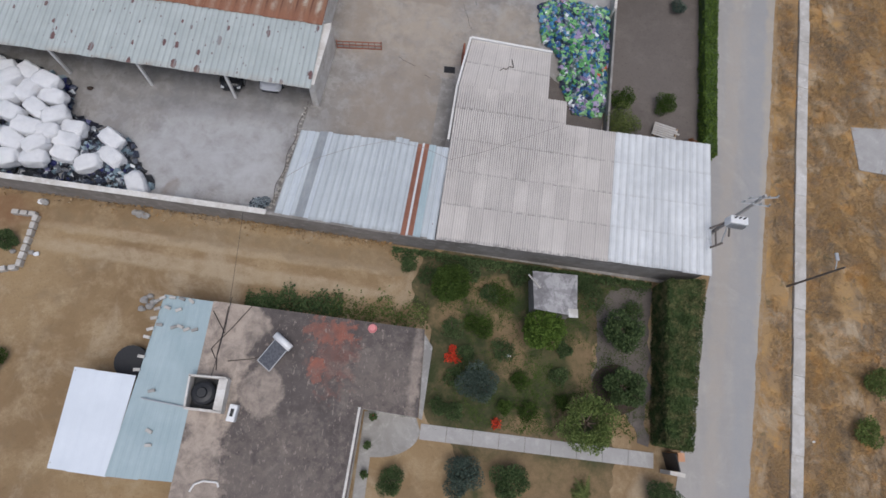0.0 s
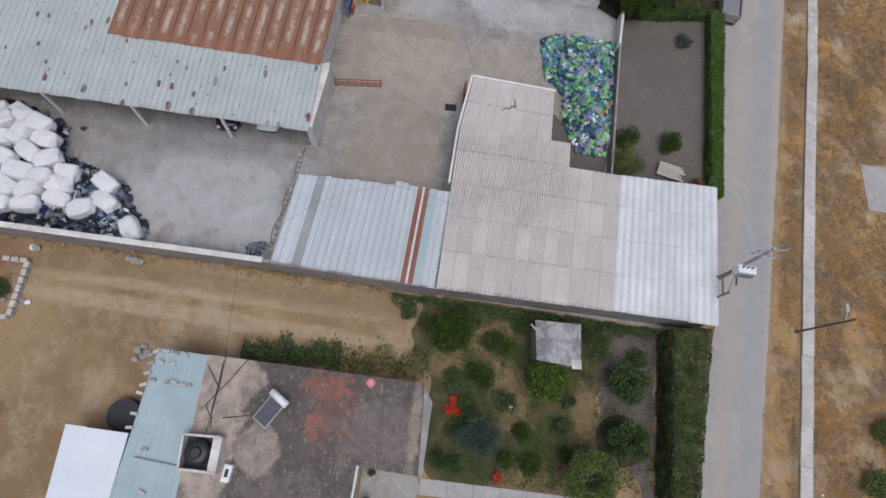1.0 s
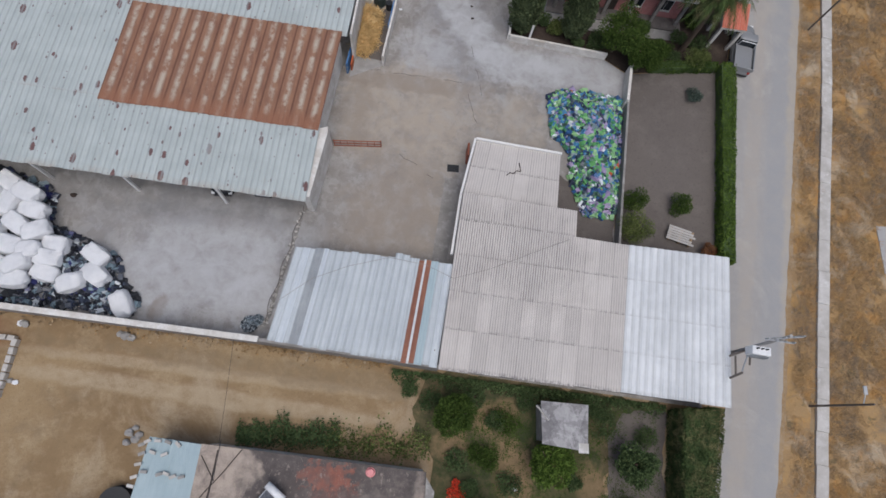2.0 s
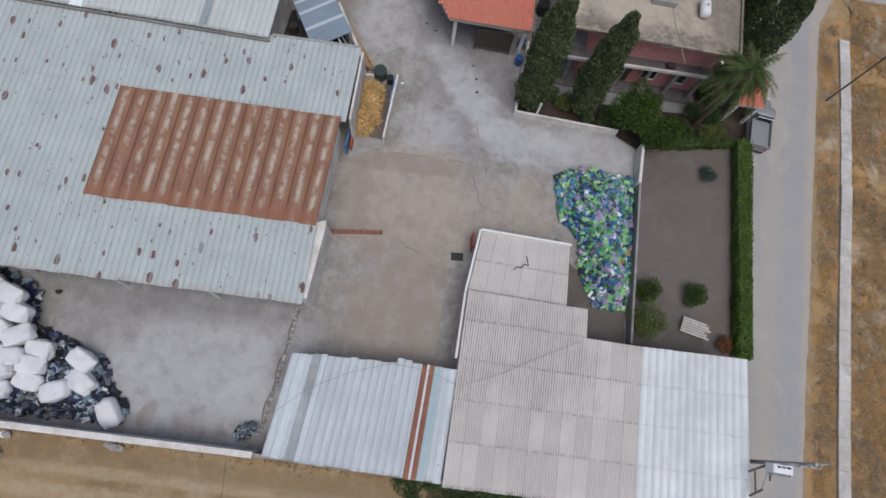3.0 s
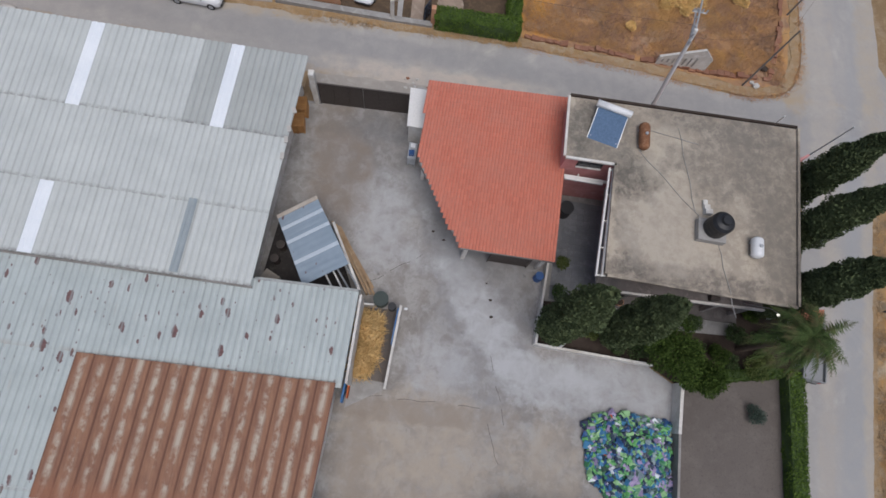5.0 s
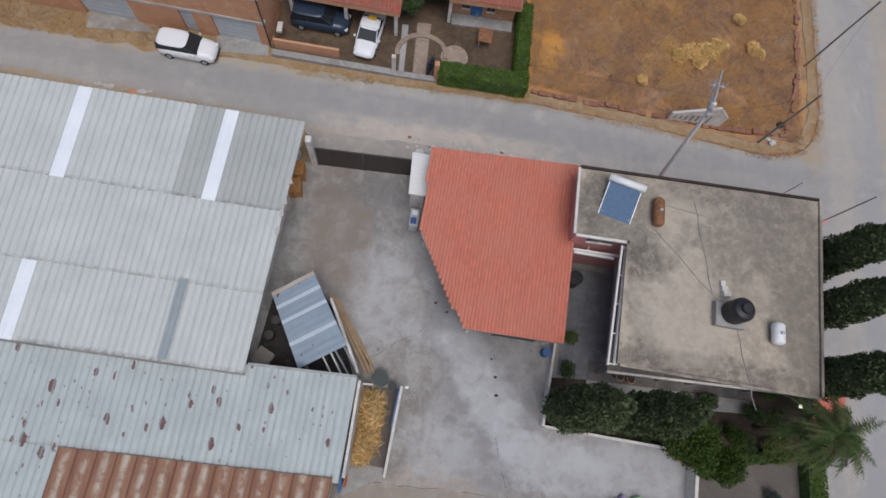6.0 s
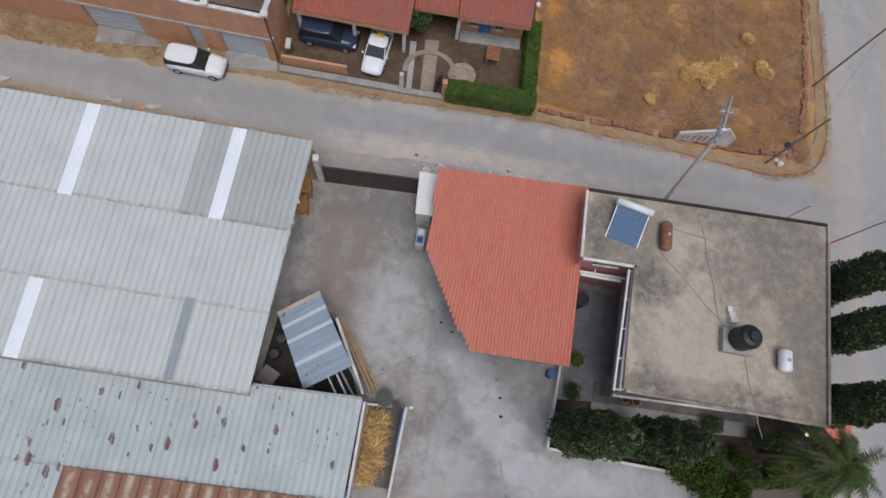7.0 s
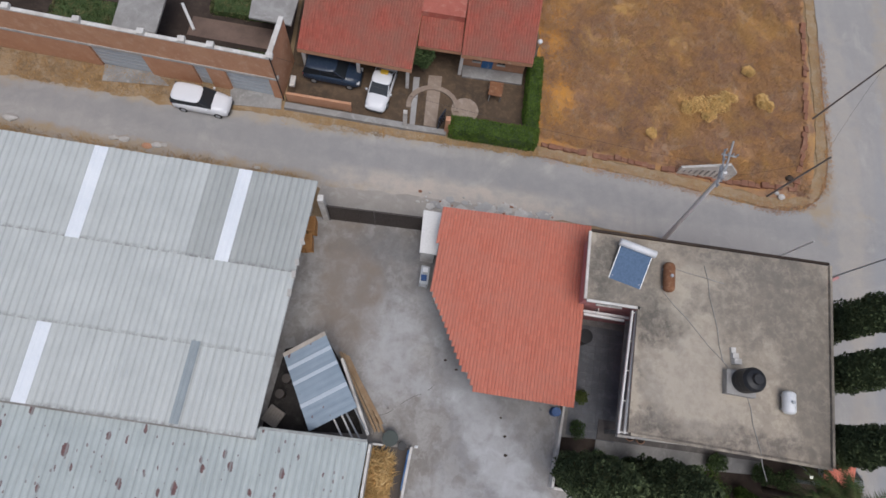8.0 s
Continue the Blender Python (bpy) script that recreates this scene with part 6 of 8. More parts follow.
g = Graph("crushed_bottle_plastic")
PET = [(0.0, (0.03, 0.05, 0.075)), (0.08, (0.035, 0.10, 0.25)), (0.19, (0.14, 0.38, 0.13)), (0.33, (0.06, 0.22, 0.10)), (0.41, (0.26, 0.47, 0.22)), (0.53, (0.03, 0.04, 0.08)), (0.60, (0.32, 0.26, 0.42)), (0.71, (0.06, 0.20, 0.36)), (0.80, (0.20, 0.27, 0.29)), (0.88, (0.07, 0.12, 0.10)), (0.945, (0.66, 0.70, 0.74)), (0.99, (0.5, 0.12, 0.05))]
M["pet"] = g.done(g.ladder(g.island(), PET), 0.35, g.noise(9), 0.02, spec=0.5)
PILE = [(8.45, 36.4), (10.0, 37.15), (14.45, 36.7), (13.75, 27.2), (13.2, 26.3), (11.1, 26.4), (10.1, 29.2), (10.1, 31.4), (8.7, 33.0)]
heap_ob = thing("bottle_heap", (11.4, 32, 0), "heap of crushed green, blue and clear bottles", "bottles")
loose = litter("crushed_plastic", PILE, 1.0, 0.6, 2000, 0.48, M["pet"], "", "", 3)
loose.data.transform(WORLD_OF[heap_ob].inverted())
loose.parent = heap_ob
tagged(loose, "", kind="stuff")
ge = Graph("single_bottle_plastic")
M["pet_each"] = ge.done(ge.ladder(ge.each(), PET), 0.35, ge.noise(9), 0.02, spec=0.5)


def bottle_mesh(seed):
    """A flattened bottle or film pack with dented sides."""
    rq = random.Random(seed)
    bm = bmesh.new()
    rings = []
    for x, k in ((-0.27, 0.55), (-0.2, 1.0), (0.0, 0.85), (0.14, 1.0), (0.22, 0.5), (0.3, 0.22)):
        rings.append([bm.verts.new((x, 0.17 * k * math.cos(a) * rq.uniform(0.8, 1.15), 0.10 * k * math.sin(a) * rq.uniform(0.7, 1.2))) for a in (0, 1.26, 2.51, 3.77, 5.03)])
    for a, b in zip(rings, rings[1:]):
        for q in range(5):
            bm.faces.new((a[q], a[(q + 1) % 5], b[(q + 1) % 5], b[q]))
    bm.faces.new(rings[0][::-1]), bm.faces.new(rings[-1])
    return mesh_of("bottle", bm, M["pet_each"])


bottle_shapes = [bottle_mesh(s) for s in range(5)]
rb = random.Random(31)
count = 0
while count < 300:
    x, y = rb.uniform(8.5, 14.4), rb.uniform(26.4, 37.0)
    h = heap_height(x, y, PILE, 1.0, 0.6)
    if h < 0.08:
        continue
    s = rb.uniform(0.8, 1.25)
    piece("bottle", bottle_shapes[count % 5], heap_ob, pose(x, y, h + 0.17, rb.uniform(-25, 25), rb.uniform(-25, 25), rb.uniform(0, 360)) @ Matrix.Diagonal((s, s, s, 1)))
    count += 1
g = Graph("bin_bag_plastic")
BAGS = [(0.0, (0.026, 0.028, 0.034)), (0.34, (0.045, 0.055, 0.085)), (0.5, (0.12, 0.13, 0.15)), (0.62, (0.02, 0.02, 0.03)), (0.70, (0.17, 0.23, 0.27)), (0.80, (0.03, 0.035, 0.13)), (0.88, (0.30, 0.38, 0.42)), (0.95, (0.5, 0.53, 0.55))]
M["bag"] = g.done(g.ladder(g.island(), BAGS), 0.3, g.noise(6), 0.04, spec=0.5)
BAGHEAP = [(-40, 26.3), (-30.5, 26.6), (-27.2, 25.2), (-26.8, 22.5), (-24.6, 21.8), (-22.0, 20.6), (-21.2, 18.9), (-19.9, 17.6), (-20.4, 16.75), (-30, 17.25), (-40, 17.9)]
litter("bag_heap", BAGHEAP, 0.72, 0.5, 3600, 0.46, M["bag"], "heap of dark rubbish bags under white sacks", "rubbish bags", 4, 0.7)
g = Graph("grey_plastic_scrap")
M["scrap"] = g.done(g.ladder(g.island(), [(0.0, (0.05, 0.06, 0.08)), (0.3, (0.16, 0.20, 0.23)), (0.6, (0.32, 0.38, 0.42)), (0.85, (0.5, 0.54, 0.57))]), 0.4, None, spec=0.4)
for x, y, r in ((-12.4, 16.55, 0.55), (-11.9, 16.9, 0.35)):
    lumpy = thing("scrap_bundle", (x, y, 0), "bundle of grey plastic scrap by the wall", "scrap")
    me = leaves("shreds", crown_points(np.random.default_rng(int(r * 100)), [((x, y, r * 0.6), (r, r, r * 0.6))], 500, 0.5)[0], 0.16, M["scrap"], seed=3)
    part("shreds", me, None, lumpy, kind="stuff")

# ---- yard fittings ----
M["apron"] = concrete_mat("dusty_gate_apron", (0.40, 0.37, 0.33), (0.32, 0.295, 0.265), (0.46, 0.43, 0.395), 0.4, 0)
setting("gate_apron", ragged([(-11.6, 58.95), (-4.6, 58.7), (6.6, 58.3), (6.9, 60.0), (1, 60.9), (-6, 61.3), (-12.4, 61.5), (-12.6, 60.2)], 0.5, 0.12), -0.3, -0.014, M["apron"], "dusty pale concrete before the gate", "apron")
gate = thing("yard_gate", (-8.2, 58.75, 0), "closed dark brown sheet-metal double gate", "gate")
for x0, x1 in ((-11.45, -8.2), (-8.15, -4.75)):
    y0, y1 = 58.85 - (x0 + 11.5) * 0.04, 58.85 - (x1 + 11.5) * 0.04
    leaf = part("gate_leaf", wall(bmesh.new(), (x0, y0), (x1, y1), 0.05, 2.75, 0.06), M["dark_metal"], gate)
    for k in range(4):
        x = x0 + (x1 - x0) * (k + 0.02) / 3.04
        y = y0 + (y1 - y0) * (k + 0.02) / 3.04
        part("stile", box(bmesh.new(), (x - 0.03, y - 0.07, 0.05), (x + 0.03, y + 0.05, 2.8)), M["dark_metal"], leaf)
    part("rail", wall(bmesh.new(), (x0, y0 - 0.05), (x1, y1 - 0.05), 2.7, 2.82, 0.1), M["dark_metal"], leaf)
pil = thing("gate_pillar", (-11.75, 59.0, 0), "white plastered gate pillar", "pillar")
part("shaft", box(bmesh.new(), (-11.95, 58.7, 0), (-11.55, 59.15, 3.9), bevel=0.02), M["white_wall"], pil)
kio = thing("gate_kiosk", (-4.1, 57.4, 0), "small white roofed booth beside the gate", "booth")
part("walls", prism(bmesh.new(), [(-4.7, 56.2), (-3.75, 56.1), (-3.65, 58.7), (-4.65, 58.8)], 0, 2.7), M["white_wall"], kio)
part("roof", prism(bmesh.new(), [(-4.82, 56.0), (-3.62, 55.9), (-3.45, 59.0), (-4.75, 59.1)], 2.71, 2.84), M["white_paint"], kio)
straw_mat = M["straw"]


def stack_of_pallets(x, y, rz, n, label, mat="orange_wood"):
    ob = thing("pallet_stack", (0, 0, 0), label, "pallets")
    for k in range(n):
        for j in range(6):
            part("slat", box(bmesh.new(), (-0.55, -0.5 + j * 0.19, k * 0.15 + 0.10), (0.55, -0.38 + j * 0.19, k * 0.15 + 0.125)), M[mat], ob)
        for j in (-0.5, 0, 0.5):
            part("bearer", box(bmesh.new(), (j - 0.05, -0.5, k * 0.15), (j + 0.05, 0.57, k * 0.15 + 0.098)), M[mat], ob)
    ob.matrix_basis = pose(x, y, 0, 0, 0, rz)
    return ob


stack_of_pallets(-12.85, 57.9, 5, 9, "stack of orange-brown wooden pallets")
stack_of_pallets(-12.95, 56.6, 8, 8, "stack of orange-brown wooden pallets")
stack_of_pallets(-13.45, 44.75, 60, 4, "stack of pale wooden pallets in the gap", "wood_pale")

# small tilted metal roof between the warehouses
sr = thing("lean_to_roof", (-10.4, 47, 0), "small blue-grey metal roof over scrap timber", "shed")
RQ = [(-10.75, 44.0, 2.75), (-7.95, 45.6, 2.9), (-10.5, 50.1, 2.9), (-12.95, 48.55, 2.75)]
M["batten"] = plain("pale_blue_batten", (0.47, 0.53, 0.59), 0.6)
M["sheet_steelblue"] = sheet_mat("blue_grey_weathered_sheet", (0.25, 0.31, 0.37), (0.205, 0.26, 0.315), 0.2, 0.3)
for k in range(3):
    a, b = quad_at(RQ, 0, k / 3), quad_at(RQ, 1, k / 3)
    c, d = quad_at(RQ, 1, (k + 1.04) / 3), quad_at(RQ, 0, (k + 1.04) / 3)
    lift = 0.03 * (k % 2)
    part("roof_sheet", ribbed(bmesh.new(), *[(p[0], p[1], p[2] + lift) for p in (d, a, b, c)], pitch=0.5, amp=0.007, rows=2, sag=0.02, seed=k), M["sheet_steelblue"], sr)
for v, w in ((0.31, 0.05), (0.60, 0.045), (0.80, 0.045), (0.985, 0.05)):
    strip = [quad_at(RQ, u, q) for u, q in ((0.0, v - w / 2), (1.0, v - w / 2), (1.0, v + w / 2), (0.0, v + w / 2))]
    part("seam_strip", prism(bmesh.new(), [(x, y) for x, y, z in strip], 2.84, [z + 0.075 for x, y, z in strip]), M["batten"] if v < 0.9 else M["wood_pale"], sr, "pale strip over the sheet joint")
for x, y in ((-10.6, 44.3), (-8.2, 45.7), (-10.6, 49.8), (-12.7, 48.5)):
    part("post", box(bmesh.new(), (x - 0.06, y - 0.06, 0), (x + 0.06, y + 0.06, 2.72)), M["white_paint"], sr)
for p, q in (((-9.2, 45.6, 2.4), (-8.0, 43.6, 2.4)), ((-8.8, 45.5, 2.5), (-7.6, 43.7, 2.5)), ((-8.3, 45.8, 2.45), (-7.35, 44.3, 2.45)), ((-9.6, 45.2, 2.3), (-8.5, 43.4, 2.3))):
    part("beam", rod(bmesh.new(), p, q, 0.055, n=4), M["white_paint"] if p[0] < -9 else M["steel"], sr)
# Near-black colour paints the shade between the roofs onto this floor.
M["gap_shade"] = surf("gap_floor_in_shade", (0.042, 0.037, 0.034), (0.026, 0.023, 0.022), (0.075, 0.066, 0.06), 0.8)
setting("gap_floor", [(-14.2, 43.9), (-7.6, 44.0), (-9.4, 48.4), (-10.6, 50.0), (-13.4, 49.2)], -0.2, 0.005, M["gap_shade"], "littered floor below the lean-to, coloured dark for shade", "floor")
plain_wall("wall_gap_east", (-9.3, 48.6), (-7.15, 44.0), 2.3, M["white_wall"], "white wall at the side of the lean-to", 0.18)
tim = thing("timber_stack", (-8.3, 47, 0), "long raw timber boards leaning along the wall", "timber")
for k in range(5):
    o = 0.13 * k
    part("board", wall(bmesh.new(), (-9.6 + o, 49.2 - o * 0.4), (-6.75 + o, 44.2 + 0.5 * (k % 2)), 0.05 + 0.1 * (k % 3), 0.16 + 0.1 * (k % 3) + 0.5 * (k == 0), 0.16), M["wood"], tim)
junk = thing("scrap_pile", (-12.6, 46.5, 0), "dark scrap and drums under the gap roof", "scrap")
for i, (x, y, r, h) in enumerate(((-13.2, 46.2, 0.3, 0.85), (-12.9, 47.2, 0.3, 0.85), (-11.3, 45.4, 0.28, 0.8))):
    part("drum", rod(bmesh.new(), (x, y, 0), (x, y, h), r, n=16), M["dark_metal"] if i != 2 else M["pipe_blue"] if "pipe_blue" in M else M["black"], junk)

# straw bay
M["blue_paint"] = surf("faded_blue_paint", (0.05, 0.15, 0.35), (0.08, 0.2, 0.42), (0.4, 0.45, 0.5), 1.0)
M["orange_paint"] = surf("orange_paint", (0.5, 0.13, 0.04), (0.4, 0.1, 0.04), None, 1.0)
bay = thing("straw_bay", (-6, 40.7, 0), "low white and blue wall round a straw heap", "enclosure", kind="structure")
part("wall", wall(bmesh.new(), (-4.35, 43.4), (-5.05, 37.9), 0, 1.25, 0.16), M["white_wall"], bay)
part("wall", wall(bmesh.new(), (-7.0, 43.45), (-6.2, 43.42), 0, 0.8, 0.12), M["white_wall"], bay)
part("blue_panel", wall(bmesh.new(), (-4.52, 43.2), (-4.82, 40.8), 0.3, 1.3, 0.08), M["blue_paint"], bay, "faded blue painted panel")
part("wall", wall(bmesh.new(), (-7.55, 38.4), (-7.75, 36.9), 0, 1.3, 0.12), M["blue_paint"], bay)
part("wall", wall(bmesh.new(), (-7.3, 38.9), (-7.45, 37.2), 0, 0.9, 0.1), M["orange_paint"], bay)
STRAW = [(-7.1, 43.0), (-5.5, 42.6), (-5.75, 39.8), (-6.4, 38.7), (-7.4, 38.8)]
setting("bay_floor", [(-7.2, 43.35), (-4.5, 43.3), (-5.1, 38.35), (-7.4, 38.65)], -0.2, 0.006, M["lot_soil"], "dark dirty floor of the straw bay", "floor")
rngs = np.random.default_rng(8)
pts = []
while len(pts) < 4200:
    x, y = rngs.uniform(-7.4, -4.9), rngs.uniform(38.3, 43.0)
    h = heap_height(x, y, STRAW, 1.9, 1.7)
    if h >= 0:
        pts.append((x + rngs.normal(0, 0.16), y + rngs.normal(0, 0.22), h * rngs.uniform(0.6, 1.1) + 0.05))
tagged(part("straw_heap", leaves("straw_heap", pts, 0.06, M["straw"], 0.0, 15.0, 5), None), "heap of golden straw in the bay", "straw", kind="stuff")


def drum(x, y, r, h, mat, label, z=0.0):
    ob = thing("drum", (x, y, z), label, "drum")
    bm = rod(bmesh.new(), (x, y, z), (x, y, z + h), r, r * 0.96, 18)
    part("shell", bm, mat, ob)
    for q in (0.02, 0.35, 0.68, 0.97):
        part("hoop", rod(bmesh.new(), (x, y, z + h * q), (x, y, z + h * q + 0.03), r * 1.03, n=18), mat, ob)
    return ob


M["dull_green"] = plain("dull_green_paint", (0.04, 0.055, 0.05), 0.5)
M["pipe_blue"] = plain("blue_plastic", (0.03, 0.09, 0.25), 0.4)
drum(-5.75, 43.85, 0.5, 0.9, M["dull_green"], "dark green round water tub beside the straw")
drum(-4.95, 43.4, 0.27, 0.7, M["black"], "black open plastic drum")
drum(5.25, 46.2, 0.3, 0.85, M["pipe_blue"], "blue plastic drum by the garden wall")
drum(5.5, 47.9, 0.3, 0.85, M["pipe_blue"], "blue plastic drum below the tile roof")
bar = thing("steel_barrier", (-6.4, 30.7, 0), "rust-red tubular steel barrier", "barrier")
bm = bmesh.new()
for zz in (0.05, 0.45, 0.85):
    part("rail", rod(bmesh.new(), (-8.1, 30.55, zz), (-4.6, 30.75, zz), 0.04, n=6), M["rust"], bar)
bm.free()
for k in range(8):
    u = k / 7
    part("upright", rod(bmesh.new(), (-8.1 + 3.5 * u, 30.55 + 0.2 * u, 0.0), (-8.1 + 3.5 * u, 30.55 + 0.2 * u, 1.0 if k in (0, 7) else 0.86), 0.045 if k in (0, 7) else 0.025, n=6), M["rust"], bar)
post = thing("red_post", (2.0, 30.4, 0), "short rust-red steel post by the shed corner", "post")
part("shaft", box(bmesh.new(), (1.92, 29.9, 0), (2.05, 30.9, 1.6)), M["rust"], post)
dr = thing("drain", (1.0, 29.45, 0), "dark iron drain grate in the yard", "drain")
part("frame", box(bmesh.new(), (0.55, 29.15, 0.0), (1.45, 29.75, 0.012)), M["black"], dr)
for k in range(7):
    part("bar", box(bmesh.new(), (0.62, 29.2 + k * 0.075, 0.013), (1.38, 29.245 + k * 0.075, 0.028)), M["black"], dr)
setting("drain_strip", [(-0.26, 21.9), (0.85, 21.95), (1.7, 28.6), (0.45, 28.6)], -0.2, 0.012, M["block"], "smooth darker concrete drain strip", "drain strip")
setting("bay_apron", [(-7.6, 36.6), (-5.1, 37.9), (-5.0, 38.3), (-7.4, 38.6)], -0.2, 0.008, M["concrete"], "rough concrete apron at the straw bay", "slab")
for i, (x0, y0, x1, y1) in enumerate(((-8.2, 37.6, 1.4, 37.0), (1.5, 37.0, 2.7, 33.5), (2.0, 40.5, 3.2, 35.5), (-6.6, 45.2, -2.2, 48.0), (-4.0, 31.0, -0.5, 28.5))):
    bm = bmesh.new()
    pts2 = ragged([(x0, y0), (x1, y1)], 0.5, 0.10, closed=False) + [(x1, y1)]
    for p, q in zip(pts2, pts2[1:]):
        if noise.noise(Vector((p[0] * 0.9, p[1] * 0.9, 2.0))) > -0.12:
            wall(bm, p, q, -0.02, 0.004, 0.022)
    tagged(part("slab_joint", bm, M["garden_soil"]), "dark cracked joint in the yard concrete", "joint", kind="structure")
cab = thing("hose", (-10.6, 20, 0), "dark hose lying along the broken wall", "hose")
rr = random.Random(2)
part("tube", tube(bmesh.new(), [(-9.8 - 1.7 * k / 16 + 0.12 * math.sin(k * 1.3), 25.4 - 8.6 * k / 16, 0.2) for k in range(17)], 0.025), M["dark_wood"], cab)
for i, (x, y, s) in enumerate(((-1.6, 48.6, 0.18), (1.9, 44.4, 0.2), (2.0, 43.2, 0.22), (-2.4, 49.2, 0.2), (-1.2, 50.2, 0.15), (1.6, 45.6, 0.14), (-26.0, 25.0, 0.4))):
    st = part("debris", lump(bmesh.new(), (x, y, s * 0.12), (s * 0.6, s * 0.4, s * 0.22), i + 3, 0.5), M["garden_soil"])
    tagged(st, "small dark lump of debris on concrete", "debris", "yard debris")

# lot pallet
wd = thing("broken_pallet", (18.55, 25.2, 0), "weathered broken pallet leaning on a bush", "pallet")
for k in range(6):
    part("slat", box(bmesh.new(), (-1.05, -0.55 + k * 0.19, 0.42), (1.05 - 0.2 * (k % 3), -0.4 + k * 0.19, 0.45), pose(18.55, 25.25, 0.05, 6, -4, -18)), M["kerb"], wd)
for x in (-0.8, 0, 0.8):
    part("bearer", box(bmesh.new(), (x - 0.05, -0.55, 0.02), (x + 0.05, 0.55, 0.417), pose(18.55, 25.25, 0.0, 6, -4, -18)), M["wood"], wd)

# ---- pink house details ----
M["porch_slab"] = concrete_mat("dark_porch_slab", (0.17, 0.155, 0.145), (0.11, 0.10, 0.095), (0.24, 0.22, 0.205), 0.5, 0)
part("porch_roof", prism(bmesh.new(), [(8.42, 44.92), (19.9, 44.26), (19.95, 45.1), (8.55, 45.9)], 3.15, 3.3), M["porch_slab"], ph, "dark weathered porch slab")
part("porch_edge", wall(bmesh.new(), (8.4, 44.9), (19.95, 44.22), 3.12, 3.42, 0.14), M["white_wall"], ph, "white porch edge")
# Columns dulled and floor darkened by colour, standing for the porch's shade.
for k in range(6):
    x = 8.9 + k * 2.1
    part("column", box(bmesh.new(), (x - 0.14, 45.12 - 0.058 * (x - 8.6) - 0.1, 0), (x + 0.14, 45.12 - 0.058 * (x - 8.6) + 0.16, 3.14)), M["block"], ph)
part("porch_floor", prism(bmesh.new(), [(8.2, 44.6), (19.9, 43.8), (19.9, 45.1), (8.4, 45.9)], 0, 0.12), M["porch_slab"], ph)
for off, zz in ((0.0, 4.35), (0.38, 4.2)):
    part("balcony_beam", wall(bmesh.new(), (6.1, 52.3 + off * 0.6), (8.75 + off, 52.05 + off * 0.6), zz - 0.18, zz, 0.16), M["white_paint"], ph, "white balcony beam")
for a, b in (((8.5, 52.3), (7.35, 45.0)), ((8.76, 52.3), (7.72, 45.0))):
    part("eave_beam", wall(bmesh.new(), a, b, 6.2, 6.38, 0.11), M["white_paint"], ph, "white beam along the eave")
for k in range(5):
    u = k / 4
    part("eave_tie", wall(bmesh.new(), (8.5 - 1.15 * u, 52.2 - 7.1 * u), (8.92 - 0.95 * u, 52.17 - 7.1 * u), 6.15, 6.3, 0.08), M["white_wall"], ph)
part("balcony_floor", prism(bmesh.new(), [(8.45, 45.3), (9.9, 45.2), (10.75, 52.2), (9.35, 52.3)], 3.0, 3.18), M["block"], ph, "grey balcony slab")
part("balcony_rail", wall(bmesh.new(), (7.2, 52.6), (7.3, 54.0), 3.1, 3.9, 0.08), M["white_wall"], ph)


def window(parent, p, q, z0, z1, glass="glass_dark", frame_mat="white_paint", off=0.03):
    """A window standing slightly proud of the wall between plan points p and q."""
    p, q = Vector(p), Vector(q)
    w = part("window", wall(bmesh.new(), p, q, z0, z1, 0.05, side=-off), M[frame_mat], parent)
    a, b = p.lerp(q, 0.06), p.lerp(q, 0.48)
    c, d = p.lerp(q, 0.52), p.lerp(q, 0.94)
    for s, e in ((a, b), (c, d)):
        part("pane", wall(bmesh.new(), s, e, z0 + 0.06, z1 - 0.06, 0.03, side=-off - 0.03), M[glass], w)
    part("sill", wall(bmesh.new(), p, q, z0 - 0.08, z0 - 0.005, 0.16, side=-off - 0.05), M["white_wall"], w)


def south_y(x):
    return 45.864 - (x - 8.25) * 0.0707


for x, w in ((15.0, 1.0), (17.0, 1.5)):
    window(ph, (x, south_y(x)), (x + w, south_y(x + w)), 5.2, 6.1, frame_mat="dark_metal")
for x in (11.2, 15.0, 17.4):
    window(ph, (x, south_y(x)), (x + 1.2, south_y(x + 1.2)), 1.0, 2.2)
part("door", wall(bmesh.new(), (13.2, south_y(13.2)), (14.1, south_y(14.1)), 0.15, 2.25, 0.06, side=-0.035), M["dark_metal"], ph)
gp = thing("garden_post", (6.65, 41.2, 0), "white leaning post at the garden wall", "post")
part("shaft", rod(bmesh.new(), (6.65, 41.2, 0), (6.75, 41.5, 2.0), 0.09, n=8), M["white_paint"], gp)
ac = thing("air_conditioner", (16.4, 44.78, 3.3), "dark outdoor cooling unit on the porch roof", "air conditioner")
part("case", box(bmesh.new(), (16.1, 44.62, 3.302), (16.75, 44.98, 3.73), bevel=0.03), M["dark_metal"], ac)
part("fan_grille", rod(bmesh.new(), (16.3, 44.61, 3.52), (16.3, 44.59, 3.52), 0.17, n=18), M["black"], ac)
pav = setting("patio", [(5.8, 44.6), (9.8, 44.6), (10.75, 52.6), (6.2, 52.9)], -0.2, 0.01, M["block"], "dark grey paved passage beside the house", "patio")
M["patio_tile"] = surf("blue_grey_paving", (0.22, 0.225, 0.24), (0.15, 0.155, 0.165), (0.29, 0.295, 0.305), 0.5, 9, vary=0.35)
tile_me = mesh_of("paving_slab", box(bmesh.new(), (-0.235, -0.235, 0), (0.235, 0.235, 0.03), bevel=0.01), M["patio_tile"])
